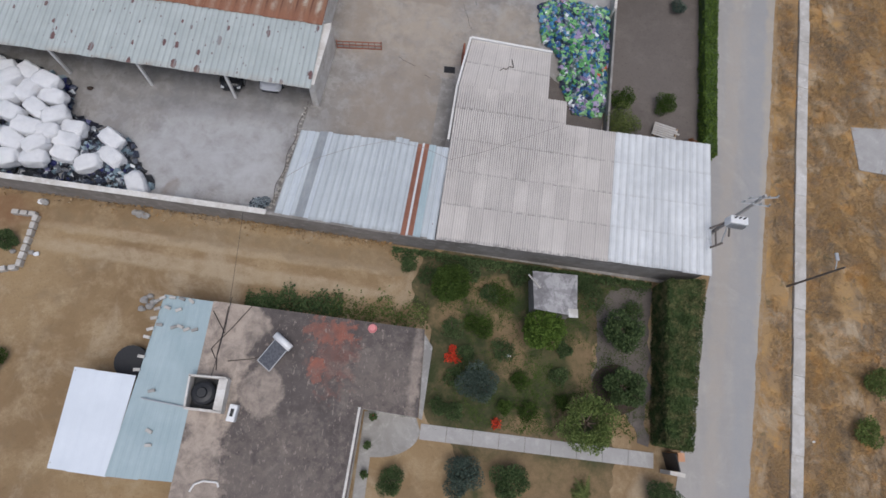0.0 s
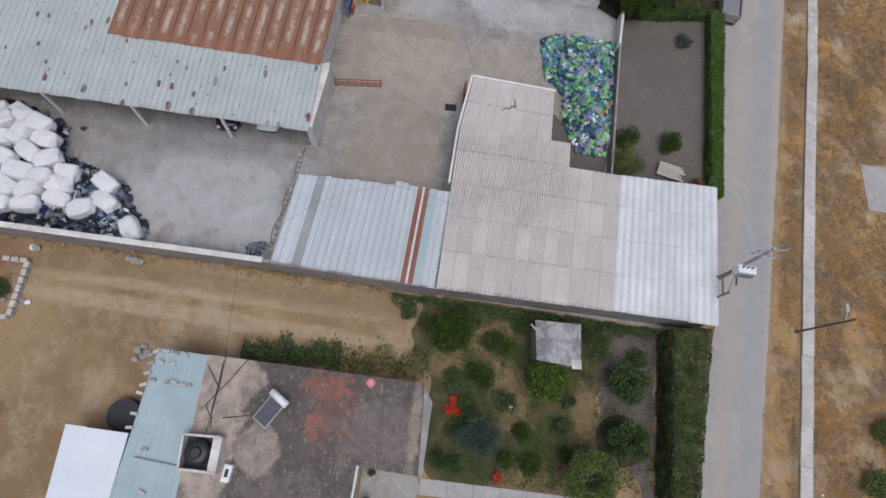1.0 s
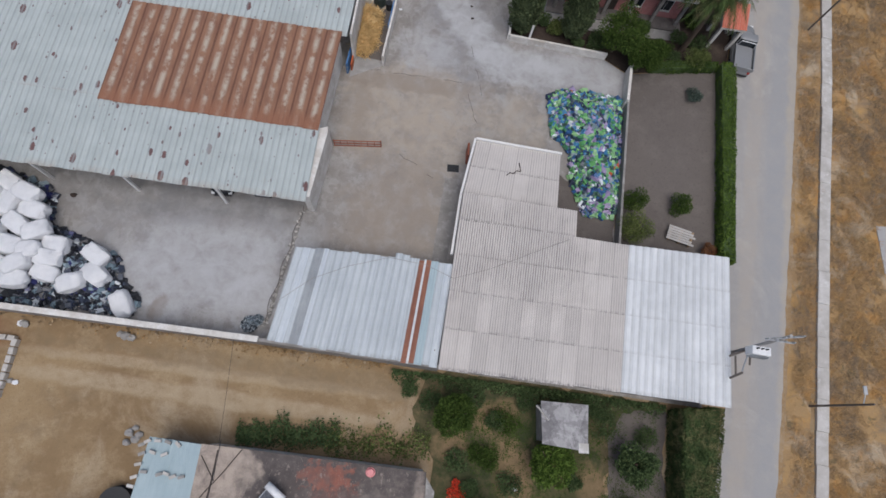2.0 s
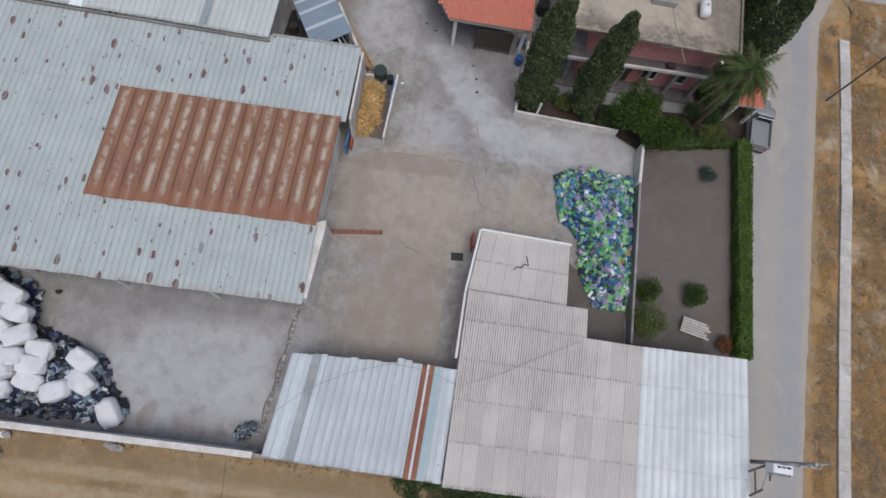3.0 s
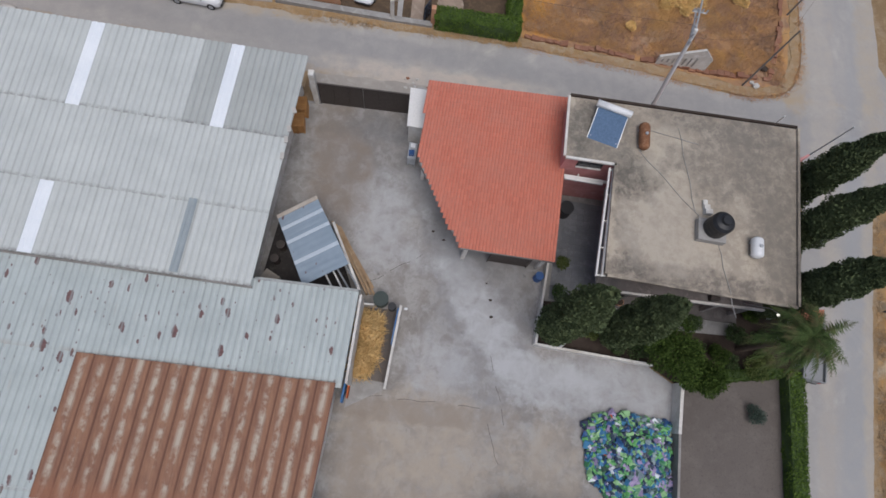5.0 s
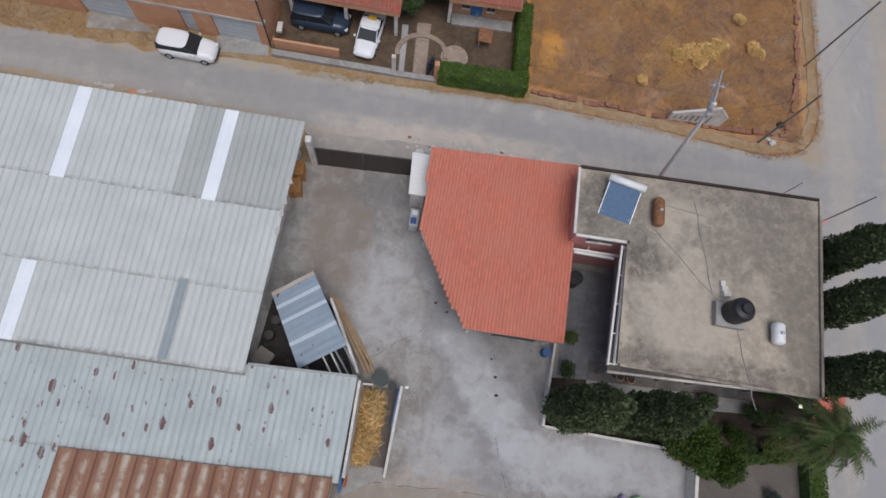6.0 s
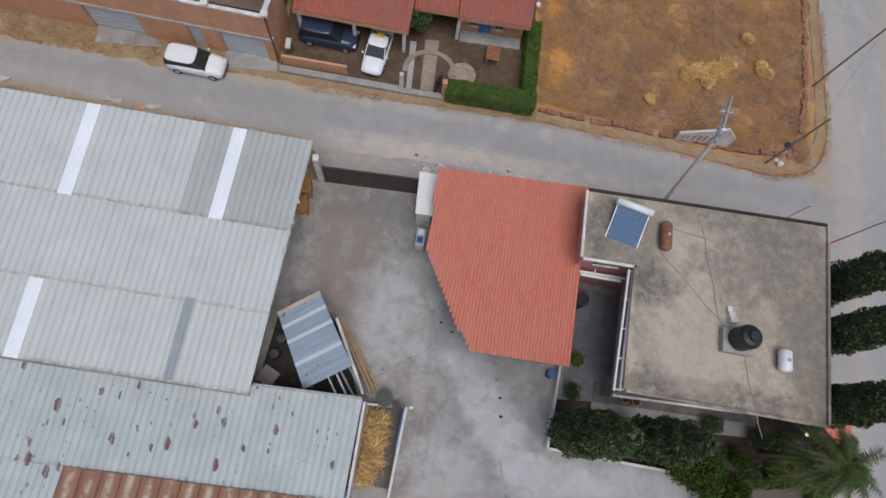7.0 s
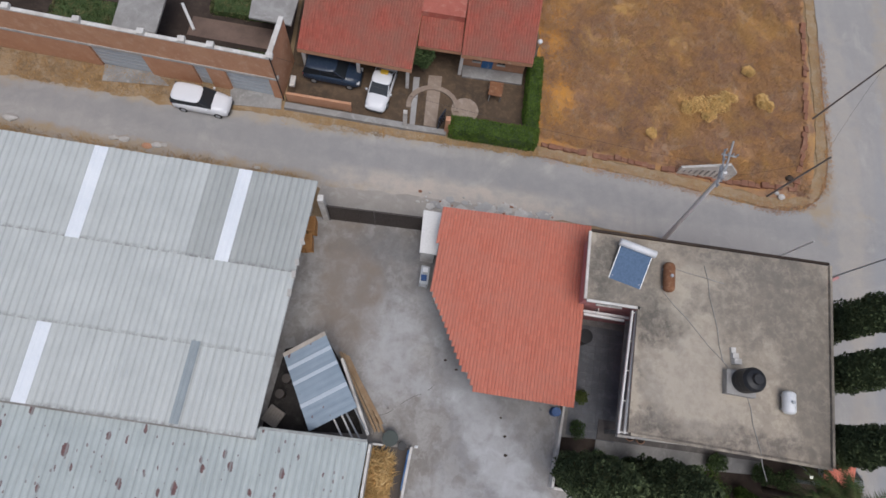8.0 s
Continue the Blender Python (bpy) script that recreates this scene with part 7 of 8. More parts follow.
for i in range(8):
    for j in range(16):
        x, y = 6.35 + i * 0.48 + j * 0.058, 45.0 + j * 0.48 - i * 0.05
        if 5.85 + (y - 44.6) * 0.048 < x - 0.24 and x + 0.24 < 9.85 + (y - 44.6) * 0.117:
            piece("paving_slab", tile_me, pav, pose(x, y, 0.012, 0, 0, -7))
setting("garden_walk", [(8.0, 43.4), (13, 43.1), (19.8, 42.9), (19.8, 43.8), (8.2, 44.6)], -0.2, 0.012, M["concrete"], "grey garden walk along the porch", "path")
aw = thing("tiled_gate_roof", (23.2, 42.9, 0), "small orange tiled roof over the garden gate", "gate roof")
tile_field(aw, [(22.0, 42.5, 2.7), (24.1, 42.4, 2.7), (24.3, 44.5, 3.3), (22.2, 44.6, 3.3)], lambda x, y: True, M["tile"])
part("deck", prism(bmesh.new(), [(22.0, 42.5), (24.1, 42.4), (24.3, 44.5), (22.2, 44.6)], 2.5, [2.66, 2.66, 3.26, 3.26]), M["white_wall"], aw)
for x, y in ((22.2, 42.7), (23.9, 42.6), (22.4, 44.4), (24.1, 44.3)):
    part("post", box(bmesh.new(), (x - 0.12, y - 0.12, 0), (x + 0.12, y + 0.12, 2.55)), M["white_wall"], aw)
plain_wall("wall_street", (24.2, 44.0), (25.3, 51.4), 0.8, M["block"], "low grey street wall behind cypresses", 0.18)
plain_wall("wall_street_corner", (25.2, 56.5), (26.3, 57.1), 1.6, M["pink_wall"], "faded pink wall end on the street corner", 0.18)

ZR = 6.55


def water_tank(x, y, z, r, h, label):
    ob = thing("water_tank", (x, y, z), label, "water tank")
    bm = bmesh.new()
    prev = None
    prof = [(0, r * 0.97), (0.08, r), (0.25, r * 0.97), (0.28, r), (0.5, r * 0.97), (0.53, r), (0.72, r * 0.97), (0.75, r * 0.98), (0.88, r * 0.78), (0.95, r * 0.45), (1.0, r * 0.40)]
    for u, q in prof:
        ring = [bm.verts.new((x + q * math.cos(2 * math.pi * k / 28), y + q * math.sin(2 * math.pi * k / 28), z + h * u)) for k in range(28)]
        if prev:
            for k in range(28):
                bm.faces.new((prev[k], prev[(k + 1) % 28], ring[(k + 1) % 28], ring[k]))
        else:
            bm.faces.new(ring[::-1])
        prev = ring
    bm.faces.new(prev)
    part("shell", bm, M["black"], ob, smooth=False)
    part("lid", rod(bmesh.new(), (x, y, z + h + 0.002), (x, y, z + h + 0.09), r * 0.44, r * 0.38, 20), M["black"], ob)
    return ob


bs = thing("tank_plinth", (14.6, 48.3, ZR), "rough concrete plinth for the roof tank", "plinth")
part("block", box(bmesh.new(), (-0.85, -0.75, 0), (0.95, 0.7, 0.5), pose(14.6, 48.3, ZR, 0, 0, -6), 0.03), M["concrete"], bs)
water_tank(14.75, 48.4, ZR + 0.5, 0.72, 1.5, "black plastic roof water tank on a plinth")
stp = thing("roof_steps", (14.6, 50.0, ZR), "white stepped block on the roof", "steps")
for k in range(3):
    part("step", box(bmesh.new(), (14.4, 49.4 + k * 0.35, ZR), (14.85 - 0.08 * k, 49.72 + k * 0.35, ZR + 0.42 - 0.12 * k)), M["white_wall"], stp)


def gas_tank(x, y, z, L, r, rz, mat, label):
    ob = thing("gas_tank", (0, 0, 0), label, "gas tank")
    bm = bmesh.new()
    prev = None
    for u, q in ((-0.5, 0.25), (-0.48, 0.6), (-0.43, 0.88), (-0.36, 1.0), (0.36, 1.0), (0.43, 0.88), (0.48, 0.6), (0.5, 0.25)):
        ring = [bm.verts.new((L * u, r * q * math.cos(2 * math.pi * k / 18), r * 1.15 + r * q * math.sin(2 * math.pi * k / 18))) for k in range(18)]
        if prev:
            for k in range(18):
                bm.faces.new((prev[k], prev[(k + 1) % 18], ring[(k + 1) % 18], ring[k]))
        else:
            bm.faces.new(ring)
        prev = ring
    bm.faces.new(prev)
    part("shell", bm, mat, ob, smooth=True)
    for sx in (-0.3, 0.3):
        part("foot", box(bmesh.new(), (L * sx - 0.05, -r * 0.7, 0), (L * sx + 0.05, r * 0.7, r * 0.3)), M["steel"], ob)
    part("valve_cover", rod(bmesh.new(), (0, 0, r * 2.1), (0, 0, r * 2.1 + 0.12), 0.1, n=12), M["steel"], ob)
    ob.matrix_basis = pose(x, y, z, 0, 0, rz)
    return ob


gas_tank(17.5, 47.35, ZR, 1.35, 0.38, 84, M["white_plastic"], "white horizontal gas tank on the roof")
M["rust_tank"] = surf("rusted_tank_steel", (0.26, 0.12, 0.06), (0.17, 0.08, 0.045), (0.33, 0.19, 0.11), 1.5)
gas_tank(10.65, 54.45, ZR, 1.9, 0.36, 85, M["rust_tank"], "rusty brown cylindrical tank on the roof")


def solar_heater(m, glass, label, w=2.1, d=2.3):
    """Tilted collector with a white drum along its upper edge; local +y is up-slope."""
    ob = thing("solar_heater", (0, 0, 0), label, "solar heater")
    t = pose(0, 0, 0.25, 17, 0, 0)
    part("collector", box(bmesh.new(), (-w / 2, -d / 2, 0), (w / 2, d / 2, 0.07), t), M["steel"], ob)
    part("glass_plate", box(bmesh.new(), (-w / 2 + 0.05, -d / 2 + 0.05, 0.071), (w / 2 - 0.05, d / 2 - 0.05, 0.09), t), glass, ob)
    z = 0.25 + math.sin(radians(17)) * d / 2 + 0.2
    part("drum", rod(bmesh.new(), (-w / 2 - 0.12, d / 2, z), (w / 2 + 0.12, d / 2, z), 0.23, n=18), M["white_plastic"], ob, "white insulated drum", True)
    for sx in (-1, 1):
        part("leg", rod(bmesh.new(), (sx * w * 0.42, d / 2 - 0.1, 0), (sx * w * 0.42, d / 2 - 0.1, z - 0.12), 0.03, n=6), M["steel"], ob)
        part("leg", rod(bmesh.new(), (sx * w * 0.42, -d / 2 + 0.35, 0), (sx * w * 0.42, -d / 2 + 0.3, 0.0 + 0.1), 0.03, n=6), M["steel"], ob)
    ob.matrix_basis = m
    return ob


solar_heater(pose(8.25, 54.95, ZR, 0, 0, -17), M["panel_blue"], "blue solar water heater on the flat roof")
for p, q in (((14.5, 48.8), (10.4, 53.6)), ((15.2, 47.6), (15.9, 42.9)), ((10.9, 55.2), (14.5, 54.4)), ((13.2, 55.5), (13.9, 49.5))):
    pp = thing("roof_pipe", (*p, ZR), "thin grey water pipe lying on the roof", "pipe", "roof pipes")
    part("tube", tube(bmesh.new(), [(p[0] + (q[0] - p[0]) * k / 6 + 0.06 * math.sin(k * 2.1), p[1] + (q[1] - p[1]) * k / 6, ZR + 0.03) for k in range(7)], 0.025), M["concrete"], pp)

# ---- south house details ----
tb = thing("tank_box", (-12.8, 3.15, 2.92), "open whitewashed box round a roof water tank", "tank box")
for p, q, th in (((-13.85, 2.3), (-11.7, 2.15), 0.14), ((-11.95, 2.2), (-11.85, 4.1), 0.5), ((-11.7, 4.12), (-13.9, 4.2), 0.12), ((-13.85, 4.2), (-13.85, 2.3), 0.12)):
    part("wall", wall(bmesh.new(), p, q, 2.92, 3.75, th), M["lime"] if "lime" in M else M["white_wall"], tb)
# Black plate stands in for the shadow inside the tank box.
part("floor", prism(bmesh.new(), [(-13.78, 2.37), (-12.2, 2.27), (-12.12, 4.05), (-13.78, 4.13)], 2.921, 2.935), M["black"], tb, "black plate painting the shadow inside the box")
water_tank(-12.98, 3.22, 2.936, 0.72, 0.8, "black water tank inside the roof box")
hb = thing("water_heater", (-11.15, 2.15, 2.92), "white upright water heater on the roof", "water heater")
part("case", box(bmesh.new(), (-0.25, -0.5, 0), (0.25, 0.5, 0.55), pose(-11.15, 2.15, 2.92, 0, 0, -8), 0.06), M["white_plastic"], hb)
part("vent", box(bmesh.new(), (-0.1, -0.2, 0.55), (0.1, 0.25, 0.57), pose(-11.15, 2.15, 2.92, 0, 0, -8)), M["black"], hb)
solar_heater(pose(-9.25, 5.75, 2.92, 0, 0, -38), M["panel_dark"], "dark solar water heater on the patched roof", 1.05, 1.9)
pb = thing("basin", (-3.3, 8.0, 2.92), "pink plastic basin upside down on the roof edge", "basin")
M["pink_plastic"] = plain("pink_plastic", (0.72, 0.27, 0.27), 0.45)
part("shell", rod(bmesh.new(), (-3.3, 7.75, 2.92), (-3.3, 7.75, 3.2), 0.26, 0.2, 20), M["pink_plastic"], pb)
part("rim", rod(bmesh.new(), (-3.3, 7.75, 2.925), (-3.3, 7.75, 2.96), 0.29, n=20), M["pink_plastic"], pb)
rr = random.Random(6)
for i, (x, y) in enumerate([(-16.9, 8.7), (-16.6, 8.9), (-16.0, 8.95), (-15.4, 8.9), (-14.8, 8.8), (-16.9, 7.6), (-16.5, 7.2), (-17.0, 6.9), (-17.1, 6.4), (-15.6, 7.1), (-15.2, 7.15), (-14.8, 7.0), (-14.3, 7.0), (-17.2, 5.2), (-17.3, 4.4), (-16.2, 3.2), (-15.9, 0.9), (-15.8, 0.1), (-16.8, 8.2), (-16.2, 8.3), (-15.5, 8.2)]):
    b = box(bmesh.new(), (-0.2, -0.09, 0), (0.2, 0.09, 0.13), pose(x, y, 2.87 if x > -15.5 else 2.84, 0, 0, rr.uniform(-40, 40)), 0.02)
    tagged(part("loose_block", b, M["kerb"] if i % 3 else M["concrete"]), "loose pale block weighing down the sheets", "block", "roof stones")
pole = thing("roof_pipe_post", (-15.5, 2.55, 2.85), "grey pipe laid across the blue roof", "pipe")
part("tube", rod(bmesh.new(), (-16.7, 2.75, 2.95), (-14.0, 2.35, 3.02), 0.05), M["steel"], pole)
for i, (x, y, s) in enumerate(((-18.9, 9.2, 0.3), (-18.5, 8.8, 0.28), (-19.0, 8.6, 0.26), (-18.6, 9.5, 0.22), (-18.3, 9.1, 0.25), (-20.4, 15.3, 0.35), (-20.0, 15.2, 0.3), (-20.8, 15.4, 0.25), (-27.0, 15.7, 0.3), (-28.2, 12.0, 0.2), (-27.0, 12.0, 0.2))):
    tagged(part("stone", lump(bmesh.new(), (x, y, s * 0.35), (s, s * 0.8, s * 0.6), i, 0.4), M["concrete"]), "grey stone lying on dry soil", "stone", "loose stones")
drum(-18.75, 5.05, 1.0, 0.75, M["black"], "large black round tub beside the canopy", -0.06)
bm = bmesh.new()
arc = [(-3.3, 2.8), (-0.05, 2.4), (0.25, 1.6)] + [(-2.6 + 2.85 * math.cos(a), 1.6 - 1.75 * math.sin(a)) for a in [i * math.pi / 2 / 8 for i in range(1, 9)]] + [(-3.4, -0.15), (-3.55, 1.0)]
setting("terrace", arc, -0.2, 0.015, M["concrete"], "rounded grey concrete terrace by the house", "terrace")
setting("house_strip", [(-3.5, 2.7), (-2.75, 2.6), (-3.4, -9), (-4.2, -9)], -0.2, 0.011, M["concrete"], "narrow concrete strip along the house", "path")
part("roof_ledge", prism(bmesh.new(), [(0.08, 7.6), (0.62, 6.8), (0.2, 2.3), (-0.02, 2.4)], 2.55, 2.8), M["concrete"], sh, "worn lower ledge of the roof")
part("white_edge", wall(bmesh.new(), (-3.6, 2.85), (-4.1, -2.4), 2.922, 3.02, 0.14, side=-0.08), M["white_wall"], sh)
for i, (x, y) in enumerate(((-2.9, 2.35), (-0.9, 2.75), (-0.3, 2.85), (-3.2, -1.2), (-3.1, 0.6))):
    pt = thing("potted_plant", (x, y, 0.01), "small dark potted plant on the terrace", "plant", "potted plants")
    part("pot", rod(bmesh.new(), (x, y, 0.015), (x, y, 0.35), 0.15, 0.2, 14), M["rust"], pt)
    part("foliage", leaves("foliage", crown_points(np.random.default_rng(i), [((x, y, 0.55), (0.28, 0.28, 0.28))], 120, 0.3)[0], 0.12, M["leaf_dark"], seed=i), None, pt, kind="stuff")
for i, (x, y) in enumerate(((10.35, 44.9), (11.1, 44.75))):
    pt = thing("flower_pot", (x, y, 0.125), "terracotta flower pot on the porch edge", "pot", "porch pots")
    part("pot", rod(bmesh.new(), (x, y, 0.125), (x, y, 0.6), 0.2, 0.3, 16), M["brick"], pt)
    part("soil", rod(bmesh.new(), (x, y, 0.602), (x, y, 0.61), 0.26, n=16), M["garden_soil"], pt)
wc = thing("bent_pipe", (-12.6, -2.1, 2.92), "white bent pipe frame on the roof edge", "pipe")
part("tube", tube(bmesh.new(), [(-13.0, -2.3, 2.98), (-12.8, -1.9, 3.0), (-12.3, -1.7, 3.0), (-11.5, -1.75, 3.0), (-11.4, -2.0, 2.98)], 0.06), M["white_paint"], wc)
sc = thing("tool_shed", (9.0, 11.2, 0), "small shed with a stained grey slab roof", "shed")
part("walls", prism(bmesh.new(), [(7.55, 10.0), (10.2, 9.7), (10.3, 12.2), (7.5, 12.3)], -0.05, 2.1), M["block"], sc)
M["shed_slab"] = concrete_mat("blotched_shed_slab", (0.30, 0.29, 0.29), (0.15, 0.145, 0.15), (0.50, 0.49, 0.49), 0.7, 0, (), 0.6)
part("roof", prism(bmesh.new(), [(7.4, 9.85), (10.35, 9.5), (10.45, 12.4), (7.3, 12.5)], 2.11, 2.22), M["shed_slab"], sc, "stained grey slab")
part("board", box(bmesh.new(), (9.75, 9.4, 2.225), (10.4, 10.0, 2.26)), M["kerb"], sc)
part("plank", rod(bmesh.new(), (7.0, 12.2, 2.3), (7.8, 11.3, 2.3), 0.06, n=4), M["kerb"], sc)
gt = thing("garden_gate", (17.0, 0.5, 0), "black gate with a white lintel by the road", "gate")
part("leaf", wall(bmesh.new(), (16.75, 1.0), (17.0, -0.1), 0, 1.9, 0.06), M["black"], gt)
part("lintel", wall(bmesh.new(), (16.5, -0.2), (17.5, -0.35), 0, 1.5, 0.25), M["white_wall"], gt)
part("post", box(bmesh.new(), (17.05, 0.5, 0), (17.5, 1.05, 1.6)), M["brick"], gt)
pl = thing("stone_planter", (-27.9, 12.6, 0), "low whitish stone wall round a green bed", "planter")
for p, q in (((-28.9, 14.8), (-27.2, 14.7)), ((-27.2, 14.7), (-27.5, 10.9)), ((-27.5, 10.9), (-29.4, 10.5))):
    d = (Vector(q) - Vector(p))
    k = max(2, int(d.length / 0.5))
    for j in range(k):
        c = Vector(p).lerp(Vector(q), (j + 0.5) / k)
        part("stone", box(bmesh.new(), (-0.24, -0.17, 0), (0.24, 0.17, 0.45), pose(c.x, c.y, -0.08, 0, 0, math.degrees(math.atan2(d.y, d.x)) + rr.uniform(-5, 5)), 0.05), M["kerb"], pl)
shrub("shrub", -28.6, 12.7, 0.8, 0.9, "leaf_dark", "dark green plants inside a stone planter", 700, 0.13, 45)
setting("garden_ring", ragged([(13.7 + 1.75 * math.cos(a * 0.349), 5.0 + 1.7 * math.sin(a * 0.349)) for a in range(18)], 0.3, 0.15), -0.2, -0.02, M["garden_soil"], "dark soil ring round a fruit tree", "soil")
setting("garden_edge_path", ragged([(13.6, 12.2), (16.7, 12.4), (15.8, 1.6), (15.2, 1.6), (14.4, 3.3), (12.4, 4.0), (11.9, 5.8), (12.7, 7.3), (12.4, 9.4)], 0.4, 0.3), -0.2, -0.022, M["lot_soil"], "worn soil path along the tall hedge", "path")

# ---- poles and wires ----
def crossarm(parent, c, d, L, mat):
    d = Vector(d).normalized() * L / 2
    a = part("crossarm", rod(bmesh.new(), Vector(c) - d, Vector(c) + d, 0.06, n=4), mat, parent)
    for s in (-0.9, -0.3, 0.3, 0.9):
        p = Vector(c) + d * s
        part("insulator", rod(bmesh.new(), p + Vector((0, 0, 0.05)), p + Vector((0, 0, 0.28)), 0.06, 0.04, 8), M["steel"], a)


M["grey_wood"] = surf("grey_pole_timber", (0.26, 0.235, 0.215), (0.17, 0.15, 0.135), None, 1.0, 14)
tp = thing("transformer_pole", (20.95, 16.1, 0), "concrete pole with a grey transformer and crossarms", "utility pole")
part("shaft", rod(bmesh.new(), (20.65, 16.3, -0.06), (20.65, 16.7, 8.3), 0.15, 0.1, 10), M["path"], tp)
part("transformer", box(bmesh.new(), (-0.62, -0.28, 0), (0.62, 0.28, 0.85), pose(20.75, 16.2, 4.4, 0, 0, -6), 0.06), M["white_plastic"], tp, "pale transformer case")
for k in range(7):
    part("cooling_fin", box(bmesh.new(), (-0.5 + k * 0.165, -0.42, 0.1), (-0.46 + k * 0.165, -0.28, 0.75), pose(20.75, 16.2, 4.4, 0, 0, -6)), M["steel"], tp)
for k in (-0.15, 0.0, 0.15):
    part("bushing", rod(bmesh.new(), (20.75 + k * 2, 16.3 - k * 0.2, 5.25), (20.75 + k * 2, 16.3 - k * 0.2, 5.5), 0.06, 0.04, 8), M["black"], tp)
crossarm(tp, (20.65, 16.65, 8.0), (1, 0.12, 0), 2.0, M["steel"])
crossarm(tp, (20.65, 16.55, 7.2), (1, -0.1, 0), 1.8, M["steel"])
for p, q in (((19.3, 15.9, 4.0), (20.75, 16.5, 4.3)), ((19.2, 14.5, 4.0), (20.1, 14.9, 4.0)), ((19.72, 15.95, 4.0), (19.62, 14.7, 4.0)), ((20.72, 16.4, 4.1), (20.62, 15.4, 4.0))):
    part("platform_bar", rod(bmesh.new(), p, q, 0.075, n=4), M["dark_wood"], tp, "dark timber platform bar")
part("bracket", rod(bmesh.new(), (20.65, 16.5, 4.2), (20.05, 14.95, 4.0), 0.05, n=4), M["steel"], tp)


def timber_pole(x, y, h, label, lean=(0, 0), mat="dark_wood", arm=True, r=0.085):
    ob = thing("utility_pole", (x, y, -0.06), label, "utility pole", "poles")
    part("shaft", rod(bmesh.new(), (x, y, -0.1), (x + lean[0], y + lean[1], h), r, r * 0.75, 10), M[mat], ob)
    if arm:
        part("lamp_arm", rod(bmesh.new(), (x + lean[0] * 0.8, y + lean[1] * 0.8, h * 0.85), (x + lean[0], y + 0.7, h * 0.9), 0.035, n=6), M["steel"], ob)
        part("lamp_head", box(bmesh.new(), (-0.12, -0.25, -0.05), (0.12, 0.3, 0.07), pose(x + lean[0], y + 0.85, h * 0.9), 0.03), M["steel"], ob)
    return ob


timber_pole(27.3, 13.25, 5.6, "dark timber pole with a street lamp", (0.15, 0))
timber_pole(31.65, 45.4, 7.6, "dark timber pole beside the kerb wall", arm=False)
timber_pole(27.5, 71.45, 7.8, "grey timber pole at the vacant lot corner", mat="grey_wood", arm=False)
timber_pole(22.6, 63.9, 7.0, "grey timber pole by the brick wall", mat="grey_wood", arm=False)
timber_pole(23.0, 58.9, 3.8, "short pale steel post behind the house", mat="white_paint", arm=False, r=0.07)
timber_pole(26.9, 57.5, 5.4, "grey steel post on the street corner", mat="steel", arm=False, r=0.07)
hp = thing("concrete_pole", (13.7, 59.35, 0), "tall pale concrete pole with crossarms", "utility pole")
part("shaft", rod(bmesh.new(), (13.7, 59.35, -0.05), (12.7, 60.1, 10.6), 0.17, 0.12, 10), M["white_paint"], hp)
crossarm(hp, (12.65, 60.6, 10.5), (0.2, 1, 0), 2.2, M["steel"])
crossarm(hp, (12.65, 60.9, 11.2), (1, -0.1, 0), 0.9, M["steel"])
crossarm(hp, (12.7, 60.2, 9.9), (0.3, 1, 0), 1.6, M["steel"])
part("riser", rod(bmesh.new(), (12.7, 60.1, 10.5), (12.5, 61.4, 12.0), 0.06, n=6), M["steel"], hp)


def wire(p, q, sag, label="thin dark overhead wire", r=0.008):
    p, q = Vector(p), Vector(q)
    ob = thing("overhead_wire", tuple(p), label, "wire", "wires")
    part("strand", tube(bmesh.new(), [p.lerp(q, k / 14) - Vector((0, 0, sag * 4 * (k / 14) * (1 - k / 14))) for k in range(15)], r, 5), M["black"], ob)


wire((22.0, 63.7, 7.0), (12.7, 60.2, 9.8), 0.6)
wire((27.4, 71.4, 7.6), (22.0, 63.7, 7.0), 0.3)
wire((12.6, 60.6, 10.4), (-15.6, 68.0, 6.0), 0.8)
cb = thing("roof_cable", (-4, 20, 2.6), "thin grey cable lying over the shed roofs", "cable")
part("strand", tube(bmesh.new(), [(-10.15, 17.95, 2.52), (-8.2, 19.5, 2.6), (-5.93, 20.5, 2.64), (-3.2, 21.3, 2.68), (-0.74, 20.96, 2.68), (1.2, 20.1, 2.86), (3.7, 20.96, 2.9), (6.16, 22.08, 2.96), (9.1, 23.4, 3.02)], 0.014, 5), M["block"], cb)
wire((-12.3, 9.2, 3.1), (-12.6, 4.2, 3.7), 0.15, "thin dark cable on the south roof", 0.02)
for pts3 in ([(-11.0, 8.73), (-12.0, 7.3), (-12.76, 6.36), (-13.1, 5.9), (-12.75, 5.3)], [(-12.45, 8.6), (-12.55, 7.0), (-12.7, 5.6), (-12.6, 4.6)], [(-13.35, 8.25), (-12.7, 7.3), (-12.45, 6.9)], [(-12.0, 5.2), (-10.6, 5.4), (-9.9, 5.6)]):
    rc = thing("roof_cable", (*pts3[0], 2.94), "dark cable lying across the south roof", "cable", "roof cables")
    part("strand", tube(bmesh.new(), [(x, y, 2.955) for x, y in pts3], 0.03, 5), M["dark_metal"], rc)

